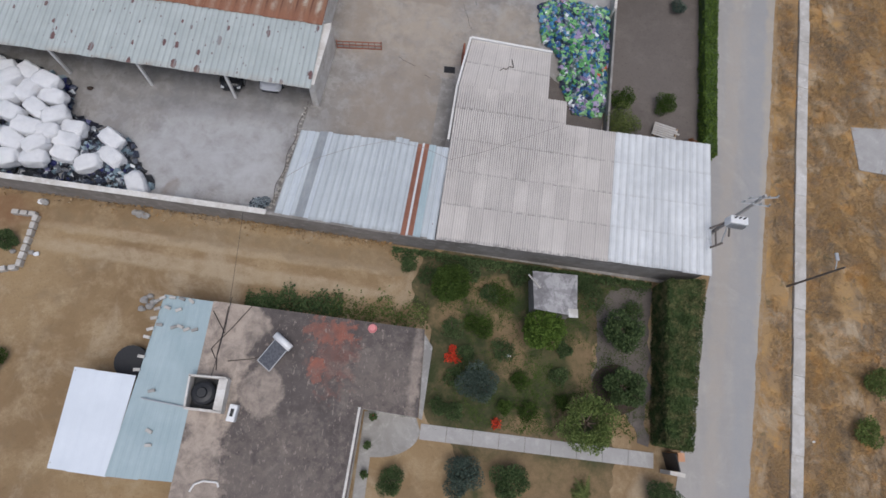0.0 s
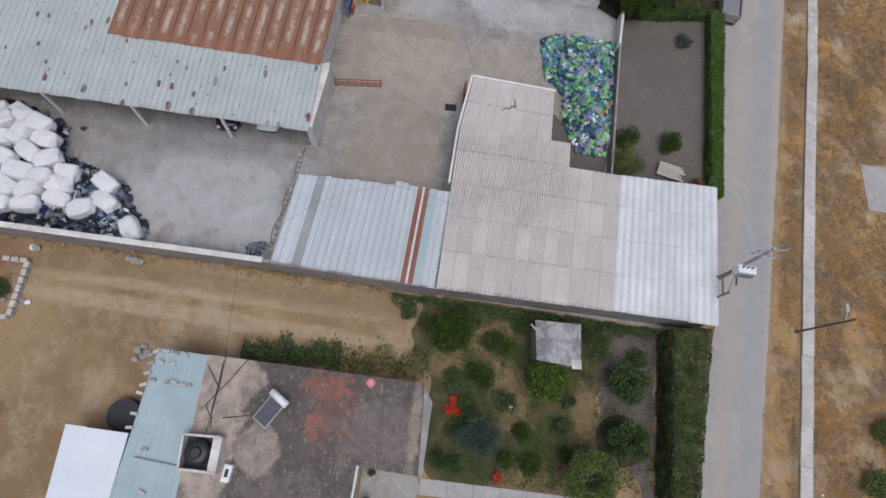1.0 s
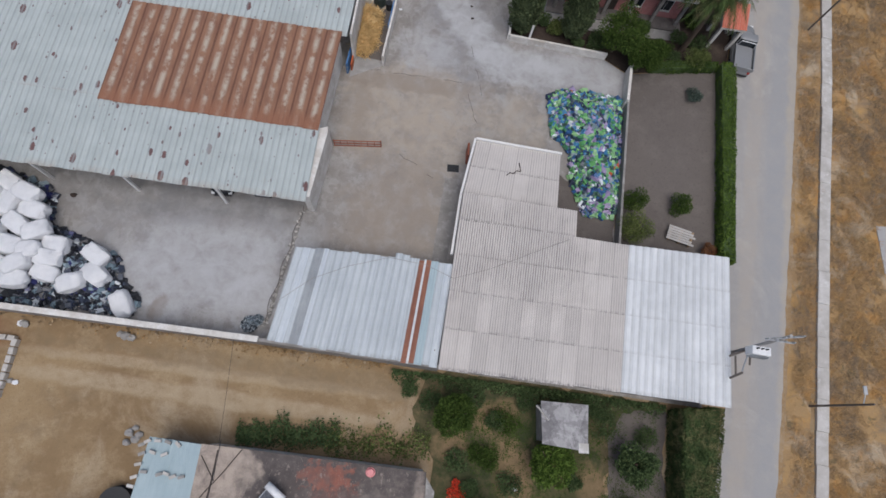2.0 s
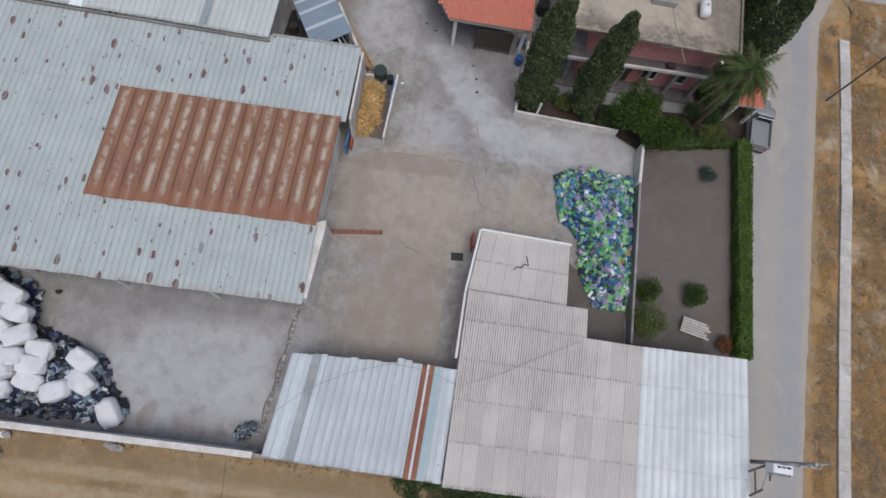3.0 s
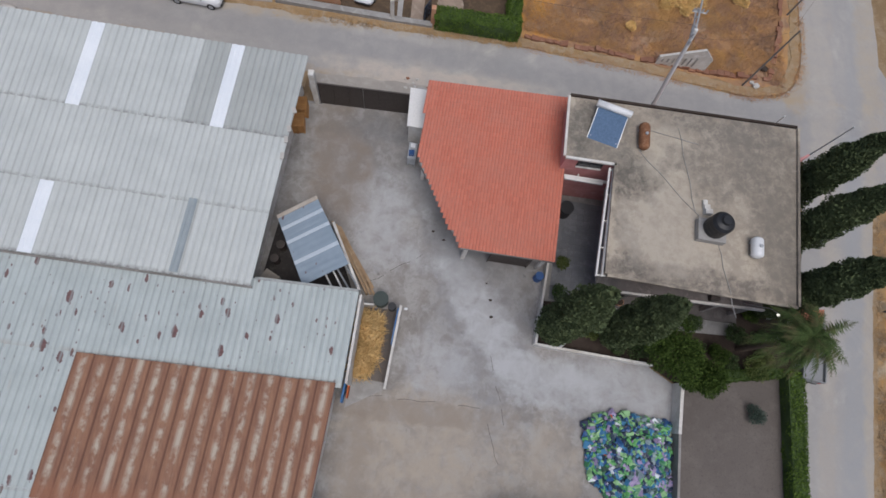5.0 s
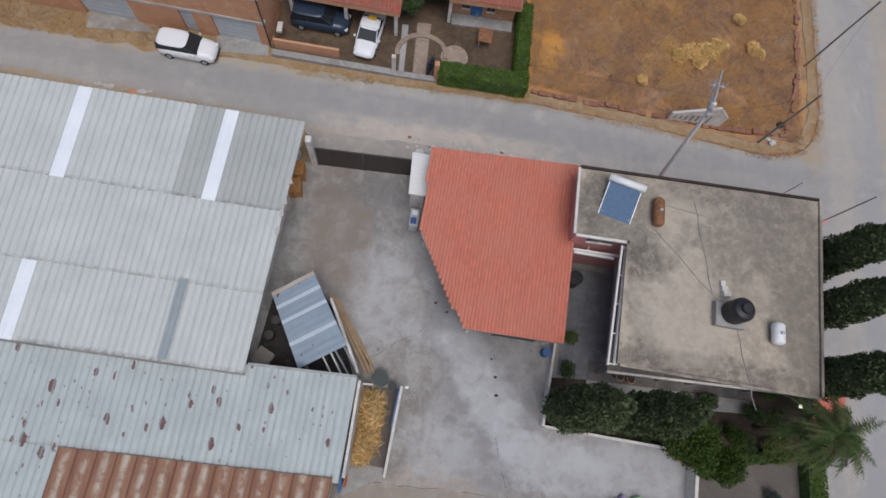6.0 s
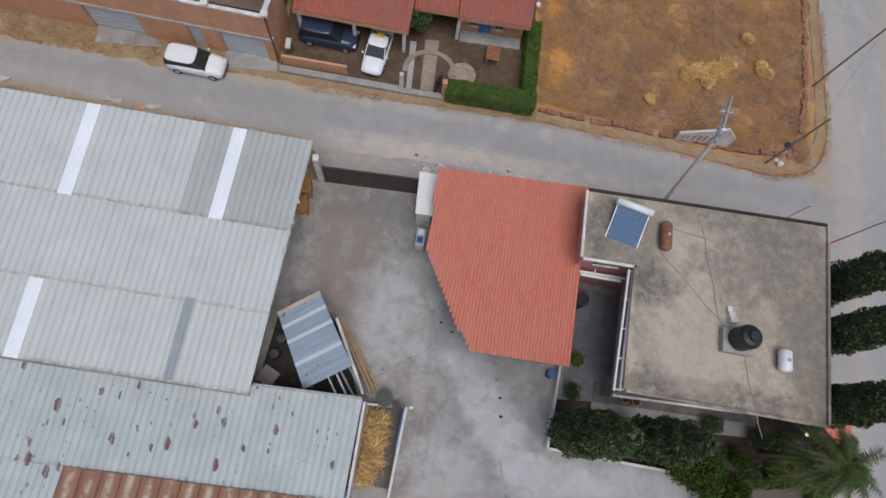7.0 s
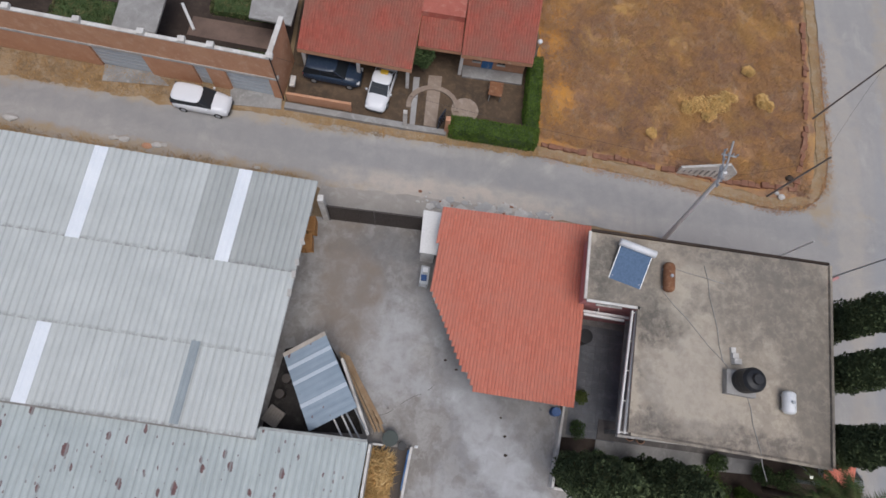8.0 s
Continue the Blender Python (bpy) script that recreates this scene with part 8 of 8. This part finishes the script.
wire((-12.68, 15.21, 2.4), (-12.42, 6.89, 3.0), 0.1, "thin dark cable from the yard wall to the house", 0.012)
cr = thing("roof_crack", (5.2, 28.3, 2.44), "dark tarred crack on the annex roof", "crack")
part("tar", tube(bmesh.new(), [(4.7, 28.1, 2.425), (4.95, 28.35, 2.425), (5.2, 28.28, 2.425), (5.45, 28.55, 2.42), (5.75, 28.5, 2.42), (5.62, 29.2, 2.41)], 0.035, 5), M["dark_metal"], cr)
for i, (x, y, r) in enumerate(((6.11, 6.87, 0.16), (27.7, 2.15, 0.12), (-27.2, 15.7, 0.3), (-26.65, 11.92, 0.22), (-4.0, 43.4, 0.14), (-29.0, 9.9, 0.2))):
    tagged(part("litter_scrap", lump(bmesh.new(), (x, y, r * 0.25), (r, r * 0.7, r * 0.35), i + 200, 0.5), M["white_plastic"]), "small scrap of white plastic on the ground", "litter", "litter scraps")

# ---- north street front ----
M["court_clay"] = surf("faded_clay_paving", (0.21, 0.145, 0.115), (0.14, 0.10, 0.08), None, 0.6)
fb = thing("brick_front", (-26, 70, 0), "long orange brick street front with garage doors", "building")
FA, FB = (-60, 73.0), (-16.3, 68.55)


def front(x, off=0.0):
    return (x, FA[1] + (FB[1] - FA[1]) * (x - FA[0]) / (FB[0] - FA[0]) + off)


DOORS = [(-30.2, -26.3), (-20.2, -16.9)]
SMALL = [(-22.6, -21.6)]
xs = [-60.0, -30.2, -26.3, -22.6, -21.6, -20.2, -16.9, -16.3]
for a, b in zip(xs, xs[1:]):
    if (a, b) not in DOORS and (a, b) not in SMALL:
        part("wall_pier", wall(bmesh.new(), front(a), front(b), -0.05, 2.5, 0.25), M["brick"], fb)
for a, b in DOORS + SMALL:
    d = part("garage_door", wall(bmesh.new(), front(a, 0.1), front(b, 0.1), 0, 2.5, 0.06), M["sheet_galv"], fb, "pale grey metal door")
    for k in range(5):
        part("rib", wall(bmesh.new(), front(a, 0.055), front(b, 0.055), 0.3 + 0.45 * k, 0.34 + 0.45 * k, 0.03), M["steel"], d)
part("upper_wall", wall(bmesh.new(), front(-60), front(-16.3), 2.74, 5.0, 0.25), M["brick"], fb)
part("band", wall(bmesh.new(), front(-60), front(-16.15), 2.5, 2.738, 0.34), M["kerb"], fb, "grey concrete band")
part("coping", wall(bmesh.new(), front(-60), front(-16.15), 5.002, 5.12, 0.28), M["white_wall"], fb, "white coping")
part("side_wall", wall(bmesh.new(), (-16.4, 68.7), (-16.0, 72.0), -0.05, 5.0, 0.25), M["brick"], fb)
part("coping", wall(bmesh.new(), (-16.4, 68.9), (-16.0, 72.05), 5.002, 5.12, 0.36), M["white_wall"], fb)
for x in (-38.5, -34.4, -29.6, -25.2, -22.4, -20.4, -16.3):
    p = front(x)
    part("pier_cap", box(bmesh.new(), (p[0] - 0.25, p[1] - 0.2, 5.122), (p[0] + 0.25, p[1] + 0.25, 5.4), bevel=0.03), M["white_wall"], fb)
part("conduit", rod(bmesh.new(), (-16.2, 68.35, 0), (-16.25, 68.35, 5.3), 0.05, n=6), M["black"], fb)
for poly, z in (([(-28.6, 71.2), (-25.4, 71.1), (-25.2, 76), (-28.5, 76)], 3.0), ([(-19.0, 73.3), (-15.8, 73.0), (-15.4, 77), (-19.0, 77)], 3.0)):
    part("inner_roof", prism(bmesh.new(), poly, z - 0.15, z), M["concrete"], fb, "grey concrete slab roof")
part("inner_beam", rod(bmesh.new(), (-24.3, 74.4, 2.4), (-23.3, 72.6, 1.8), 0.12, n=6), M["white_paint"], fb)
setting("court_floor", [(-60, 73.3), front(-16.5, 0.2), (-16.2, 84), (-60, 84)], -0.3, 0.0, M["garden_soil"], "dark brown courtyard soil", "ground")
setting("court_path", [(-24.6, 73.4), (-17.2, 72.7), (-17.0, 74.6), (-24.4, 75.2)], -0.2, 0.012, M["court_clay"], "faded pinkish clay paving in the courtyard", "path")
for x0, x1, y0, y1, s in ((-24.8, -17, 71.2, 72.3, 61), (-35, -29, 72.6, 75.5, 62), (-23, -17.5, 75.5, 77, 63)):
    hedge("hedge", [(x0, y0), (x1, y0 - 0.3), (x1, y1 - 0.3), (x0, y1)], 0.6, "hedge_dark", "dark green planting in the courtyard", s, 220)
setting("door_apron", [(-30.1, 70.0), (-26.2, 69.6), (-25.0, 68.6), (-30.0, 68.5)], -0.3, 0.04, M["concrete"], "concrete ramp before a garage door", "ramp")
setting("door_apron", [(-20.4, 69.05), (-16.4, 68.6), (-16.3, 67.5), (-20.2, 67.5)], -0.3, 0.04, M["concrete"], "concrete ramp before a garage door", "ramp")


M["tan_stone"] = surf("tan_paving_stone", (0.36, 0.285, 0.225), (0.26, 0.20, 0.155), (0.45, 0.385, 0.32), 0.8, vary=0.4)
M["red_slab"] = surf("faded_red_slab", (0.47, 0.15, 0.11), (0.38, 0.11, 0.08), (0.55, 0.27, 0.21), 0.6)


def tiled_house(name, label, eave, roof, walls, mat):
    ob = thing(name, (sum(p[0] for p in walls) / 4, walls[0][1], 0), label, "house")
    part("wall", prism(bmesh.new(), walls, 0, 2.9), M["brick"], ob)
    part("roof_deck", prism(bmesh.new(), [(p[0], p[1]) for p in roof], 2.6, [p[2] for p in roof]), M["brick"], ob)
    tile_field(ob, [(p[0], p[1], p[2] + 0.02) for p in roof], lambda x, y: True, mat)
    return ob


ha = tiled_house("carport_house", "brick house with a dark red tiled carport roof", 3, [(-15.1, 71.0, 3.0), (-6.45, 70.15, 3.0), (-5.6, 79.5, 4.6), (-14.6, 80, 4.6)], [(-15.0, 74.5), (-6.6, 73.8), (-6.0, 79.3), (-14.5, 79.8)], M["tile_red"])
for x, y in ((-14.8, 71.4), (-10.6, 71.0), (-6.75, 70.6)):
    part("column", box(bmesh.new(), (x - 0.13, y - 0.13, 0), (x + 0.13, y + 0.13, 2.62)), M["white_wall"], ha)
hb2 = tiled_house("porch_house", "brick house with a red tiled roof and porch", 3, [(-2.75, 71.95, 3.0), (2.8, 71.75, 3.0), (3.6, 80.5, 4.7), (-2.3, 80.5, 4.7)], [(-2.4, 73.2), (2.6, 72.9), (3.3, 80.3), (-2.2, 80.3)], M["tile_red"])
low = [(-6.15, 72.45, 2.85), (-2.78, 72.25, 2.85), (-2.7, 74.6, 3.35), (-6.05, 74.8, 3.35)]
part("roof_deck", prism(bmesh.new(), [(x, y) for x, y, z in low], 2.55, [z - 0.02 for x, y, z in low]), M["brick"], hb2)
tile_field(hb2, low, lambda x, y: True, M["tile_red"])
part("raised_roof", prism(bmesh.new(), [(-6.05, 74.82), (-2.7, 74.62), (-2.3, 80.4), (-5.6, 80.4)], 2.6, 3.9), M["red_slab"], hb2, "faded red painted slab")
part("wall", prism(bmesh.new(), [(-5.9, 75.2), (-2.75, 75.0), (-2.4, 80.2), (-5.5, 80.2)], 0, 2.59), M["brick"], hb2)
part("column", box(bmesh.new(), (-2.75, 72.2, 0), (-2.5, 72.45, 2.62)), M["white_wall"], hb2)
part("door", wall(bmesh.new(), (-0.9, 73.08), (0.0, 73.03), 0.1, 2.2, 0.06, side=-0.05), M["blue_paint"], hb2, "blue front door")
for x in (-1.7, 0.3):
    window(hb2, (x, 73.12 - 0.06 * (x + 2)), (x + 0.7, 73.08 - 0.06 * (x + 2)), 0.9, 2.0, frame_mat="wood")
part("porch_step", prism(bmesh.new(), [(-2.4, 72.0), (2.5, 71.8), (2.6, 72.8), (-2.4, 73.1)], 0, 0.15), M["concrete"], hb2)
setting("front_yards", [(-16.1, 67.6), (-3.3, 66.8), (3.6, 66.3), (4.0, 82), (-16.0, 82)], -0.3, -0.01, M["front_soil"], "brown soil and paving of the front yards", "ground")
setting("carport_floor", [(-15.6, 68.9), (-7.0, 68.0), (-6.4, 74), (-15.2, 74.6)], -0.2, 0.0, M["front_soil"], "worn brown carport floor", "floor")
setting("brick_path", [(-5.2, 67.3), (-4.2, 67.2), (-4.0, 71.9), (-5.1, 71.9)], -0.2, 0.015, M["tan_stone"], "pale paved path to the porch", "path")
setting("drive_strip", [(-6.3, 67.2), (-5.9, 67.2), (-5.8, 71.6), (-6.3, 71.6)], -0.2, 0.012, M["path"], "pale strip beside the drive", "path")
fw = thing("front_wall", (-10, 67.3, 0), "low brick and concrete front wall", "wall", kind="structure")
part("base", wall(bmesh.new(), (-16.0, 67.75), (-6.6, 66.95), -0.05, 0.35, 0.5), M["concrete"], fw, "rough concrete footing")
part("brick_course", wall(bmesh.new(), (-15.9, 68.4), (-10.9, 68.0), 0, 1.0, 0.2), M["brick"], fw)
part("footing", wall(bmesh.new(), (-6.6, 66.95), (-3.4, 66.75), -0.05, 0.25, 0.45), M["concrete"], fw)
part("white_post", box(bmesh.new(), (-6.8, 66.9, 0), (-6.5, 67.2, 2.2)), M["white_wall"], fw)
part("gate_post", box(bmesh.new(), (-3.55, 66.8, 0), (-3.2, 67.2, 1.9)), M["brick"], fw)
part("white_block", box(bmesh.new(), (-15.7, 69.0, 0.9), (-15.3, 69.9, 1.15), bevel=0.04), M["white_wall"], fw)
fg = thing("front_gate", (-4.2, 66.9, 0), "dark blue metal front gate", "gate")
part("leaf", wall(bmesh.new(), (-4.1, 66.95), (-3.6, 67.9), 0.05, 1.8, 0.05), M["car_navy"], fg)
ar = thing("stone_arch_border", (-4.0, 69.7, 0), "curved pale stone border by the path", "border")
for k in range(12):
    a = math.pi * k / 11
    part("stone", box(bmesh.new(), (-0.28, -0.2, 0), (0.28, 0.2, 0.16), pose(-4.6 + 1.9 * math.cos(a), 69.0 + 1.7 * math.sin(a), 0, 0, 0, math.degrees(a) + 90), 0.03), M["tan_stone"], ar)
setting("round_step", [(-2.0 + 1.1 * math.cos(a * 0.4), 69.0 + 1.1 * math.sin(a * 0.4)) for a in range(16)], -0.2, 0.02, M["tan_stone"], "round pale stone paving", "paving")
hedge("hedge", [(-3.2, 66.4), (3.6, 65.9), (3.7, 67.1), (-3.1, 67.6)], 1.5, "hedge", "clipped green front hedge", 64)
hedge("hedge", [(2.6, 67.0), (3.6, 66.9), (4.0, 73.6), (3.0, 73.7)], 1.5, "hedge", "clipped green side hedge", 65)
leafy_tree(-5.6, 72.3, 1.0, 2.8, "leaf_dark", "dark green bush beside the carport", 66, n=1600, size=0.14)
tbh = thing("grill_table", (0.3, 70.5, 0), "brown topped garden table with a metal frame", "table")
part("top", box(bmesh.new(), (-0.55, -0.6, 0.85), (0.55, 0.7, 0.93), pose(0.3, 70.6, 0, 0, 0, -6), 0.02), M["rust_tank"], tbh)
for sx in (-0.45, 0.45):
    for sy in (-0.5, 0.6):
        part("leg", rod(bmesh.new(), (0.3 + sx, 70.6 + sy, 0), (0.3 + sx, 70.6 + sy, 0.849), 0.04, n=6), M["steel"], tbh)
lt = thing("yellow_bundle", (-8.5, 71.4, 1.45), "small yellow bundle on the car roof", "bundle")
M["yellow"] = plain("yellow_plastic", (0.65, 0.42, 0.04), 0.5)
part("wrap", box(bmesh.new(), (-0.3, -0.18, 0), (0.3, 0.18, 0.16), pose(-8.55, 70.75, 1.43, 0, 0, -8), 0.05), M["yellow"], lt)
wl = thing("white_lamp", (3.3, 74.0, 3.0), "round white lamp on the roof corner", "lamp")
part("globe", lump(bmesh.new(), (3.25, 73.6, 3.35), (0.2, 0.2, 0.2), 1, 0.02), M["white_plastic"], wl)
part("stem", rod(bmesh.new(), (3.25, 73.6, 0), (3.25, 73.6, 3.2), 0.04), M["steel"], wl)

# broken brick wall round the vacant lot
bw = thing("brick_wall", (15, 65, 0), "low crumbling brick wall round the vacant lot", "wall", kind="structure")
rr = random.Random(12)
BW = [(4.2, 66.55), (9, 66.05), (15.6, 65.3), (20.4, 64.75), (25.0, 64.6), (26.6, 70), (27.3, 76), (28.2, 86)]
for p, q in zip(BW, BW[1:]):
    n = max(2, int((Vector(q) - Vector(p)).length / 0.55))
    side = Vector((-(q[1] - p[1]), q[0] - p[0])).normalized()
    for k in range(n):
        a, b = Vector(p).lerp(Vector(q), k / n), Vector(p).lerp(Vector(q), (k + 0.99) / n)
        if rr.random() < 0.16:
            continue
        o = side * rr.uniform(-0.09, 0.09)
        part("course", wall(bmesh.new(), a + o, b + o, -0.06, rr.uniform(0.02, 0.3), rr.uniform(0.25, 0.5), z2=rr.uniform(0.02, 0.3)), M["brick_old"], bw)
mw = thing("painted_wall", (17.5, 65.3, 0), "white painted gable of a ruined wall", "wall")
part("panel", prism(bmesh.new(), [(15.2, 65.2), (18.3, 64.95), (18.3, 65.15), (15.2, 65.4)], -0.05, [0.9, 2.5, 2.5, 0.9]), M["white_wall"], mw)
part("panel", prism(bmesh.new(), [(18.3, 64.95), (19.3, 64.85), (19.3, 65.05), (18.3, 65.15)], -0.05, [2.5, 1.5, 1.5, 2.5]), M["white_wall"], mw)
for k in range(7):
    part("dark_bar", box(bmesh.new(), (15.5 + k * 0.42, 65.12 - k * 0.034, 0.4), (15.62 + k * 0.42, 65.19 - k * 0.034, 0.75 + 0.12 * k)), M["concrete"], mw, "grey painted mark")
for i, (x, y, s) in enumerate(((23.7, 63.9, 0.3), (23.4, 64.2, 0.2), (24.6, 65.6, 0.35))):
    tagged(part("rubble", lump(bmesh.new(), (x, y, s * 0.3), (s, s * 0.8, s * 0.6), i + 40, 0.4), M["kerb"] if i < 2 else M["garden_soil"]), "lump of rubble on the street corner", "rubble", "rubble")
apron = thing("broken_apron", (1.0, 60.4, 0), "broken pale concrete apron before the garage", "paving", kind="structure")
for i in range(26):
    x, w = -4.2 + i * 0.38 + rr.uniform(-0.1, 0.1), rr.uniform(0.3, 0.75)
    y = 60.35 - 0.07 * x + rr.uniform(-0.45, 0.75)
    corners = [(x + w * rr.uniform(0.7, 1.1) * math.cos(a + 0.3 * i), y + 0.7 * w * rr.uniform(0.7, 1.1) * math.sin(a + 0.3 * i)) for a in (0, 1.2, 2.3, 3.4, 4.6)]
    part("slab", prism(bmesh.new(), corners, -0.05, 0.02 + rr.uniform(0, 0.05)), M["path"] if i % 3 else M["kerb"], apron)
wx = rngp.uniform(-3, 6.2, 1500)
wy = 59.35 - 0.055 * wx + np.abs(rngp.normal(0, 0.28, 1500)) + 0.25 * np.sin(wx * 1.7)
tagged(part("weeds", leaves("weeds", np.stack([wx, wy, rngp.uniform(0, 0.25, 1500)], 1)[np.sin(wx * 2.3) > -0.35], 0.1, M["leaf_olive"], 0.3, seed=98), None), "thin weeds in the broken apron", "weeds", kind="stuff")
for i in range(70):
    x = rr.uniform(-5.5, 5.5)
    y = 60.6 - 0.06 * x + rr.uniform(-0.8, 0.8)
    s = rr.uniform(0.08, 0.2)
    tagged(part("rubble", lump(bmesh.new(), (x, y, 0), (s, s * 0.8, s * 0.5), i + 60, 0.4, 1), M["kerb"] if i % 9 else M["brick_old"]), "small lump of rubble beside the street", "rubble", "rubble")
band("road_verge_east", [(23.0, -6), (25.0, 5), (27.0, 16), (28.9, 27), (30.7, 37.5), (32.5, 48), (33.4, 53), (35.0, 55.4), (42, 54.6)], 1.8, -0.010, M["dry_grass_ground"], "dry grass strip between road and kerb", "verge", 0.12)
band("road_fringe_east", [(22.15, -6), (24.1, 5), (26.1, 16), (28.0, 27), (29.8, 37.5), (31.6, 48), (32.5, 53), (34.2, 55.9), (42, 55.4)], 0.7, -0.014, M["verge"], "sandy fringe along the road", "verge", 0.10)
band("street_verge", [(4, 66.0), (14, 64.75), (20.5, 63.75), (22.8, 63.35), (24.4, 63.4), (25.7, 63.85), (26.6, 64.6), (27.2, 65.7), (27.6, 67), (28.1, 72), (28.6, 80), (29.2, 90)], 0.8, -0.01, M["verge"], "sandy strip round the vacant lot", "verge", 0.2)
band("front_verge", [(-60, 71.6), (-37, 69.6), (-30.5, 69.1), (-24.6, 68.3), (-16.3, 67.35), (-7, 66.6), (3.5, 66.0)], 1.0, -0.012, M["verge"], "sandy strip before the street fronts", "verge", 0.35)
band("front_verge", [(-60, 71.2), (-44, 69.8), (-31.0, 68.7), (-23.5, 67.9)], 2.0, -0.014, M["verge"], "broad sandy strip before the brick front", "verge", 0.35)
band("back_verge", [(-60, 65.3), (-36, 63.1), (-23.7, 61.9), (-12.8, 60.9)], 1.3, -0.012, M["verge"], "dry strip behind the warehouse", "verge", 0.35)
window(ph, (6.6, 52.9), (8.3, 52.8), 5.2, 5.9, frame_mat="dark_metal", off=0.06)
drum(7.2, 51.4, 0.5, 1.2, M["black"], "black plastic tank in the side passage", 0.01)
lp = thing("porch_lamp", (18.6, 44.6, 3.3), "lit white lamp on a thin bracket", "lamp")
g = Graph("lit_lamp_glass")
g.b.inputs["Emission Color"].default_value, g.b.inputs["Emission Strength"].default_value = (1.0, 0.95, 0.8, 1), 1.3
M["lamp_lit"] = g.done((0.9, 0.88, 0.8), 0.3)
part("stem", tube(bmesh.new(), [(18.6, 44.6, 3.29), (18.6, 43.75, 6.0), (18.62, 43.3, 6.65)], 0.03), M["steel"], lp)
part("globe", lump(bmesh.new(), (18.62, 43.26, 6.6), (0.1, 0.1, 0.1), 2, 0.02), M["lamp_lit"], lp)
rk = thing("tool_rack", (-4.3, 54.9, 0), "grey rack of tools beside the garage", "rack")
for x, y in ((-4.6, 54.3), (-4.1, 54.2), (-4.5, 55.5), (-4.0, 55.4)):
    part("upright", rod(bmesh.new(), (x, y, 0), (x, y, 1.3), 0.035, n=6), M["steel"], rk)
for z in (0.35, 0.8, 1.25):
    part("shelf", prism(bmesh.new(), [(-4.65, 54.25), (-4.05, 54.15), (-3.95, 55.45), (-4.55, 55.55)], z, z + 0.03), M["steel"], rk)
part("blue_box", box(bmesh.new(), (-4.55, 54.4, 1.285), (-4.15, 54.8, 1.55), bevel=0.02), M["pipe_blue"], rk)
part("white_box", box(bmesh.new(), (-4.45, 55.0, 1.285), (-4.1, 55.35, 1.5), bevel=0.02), M["white_plastic"], rk)
for i, (x, y, s) in enumerate(((-28.1, 63.8, 0.25), (-27.3, 63.75, 0.3), (-25.6, 63.4, 0.3), (-24.4, 63.6, 0.22), (-24.9, 63.5, 0.3), (-35.7, 64.7, 0.4), (-17.35, 62.4, 0.2))):
    tagged(part("rubble", lump(bmesh.new(), (x, y, 0), (s * 1.4, s * 0.8, s * 0.5), i + 140, 0.4, 2), M["kerb"] if i not in (2,) else M["brick"]), "pale rubble lump on the street edge", "rubble", "rubble")
fr = thing("garage_frame", (3.0, 47.1, 0), "dark timber frame under the garage eave", "frame")
for p, q in (((1.6, 47.2, 0.02), (1.6, 47.2, 2.6)), ((4.4, 46.95, 0.02), (4.4, 46.95, 2.6)), ((1.6, 47.2, 2.6), (4.4, 46.95, 2.6)), ((1.6, 47.2, 0.4), (4.4, 46.95, 0.4))):
    part("bar", rod(bmesh.new(), p, q, 0.05, n=4), M["dark_metal"], fr)
# Dark sheet inside the frame stands in for the shaded garage opening.
part("panel", wall(bmesh.new(), (1.65, 47.22), (4.35, 46.98), 0.4, 2.55, 0.03), M["dark_metal"], fr)
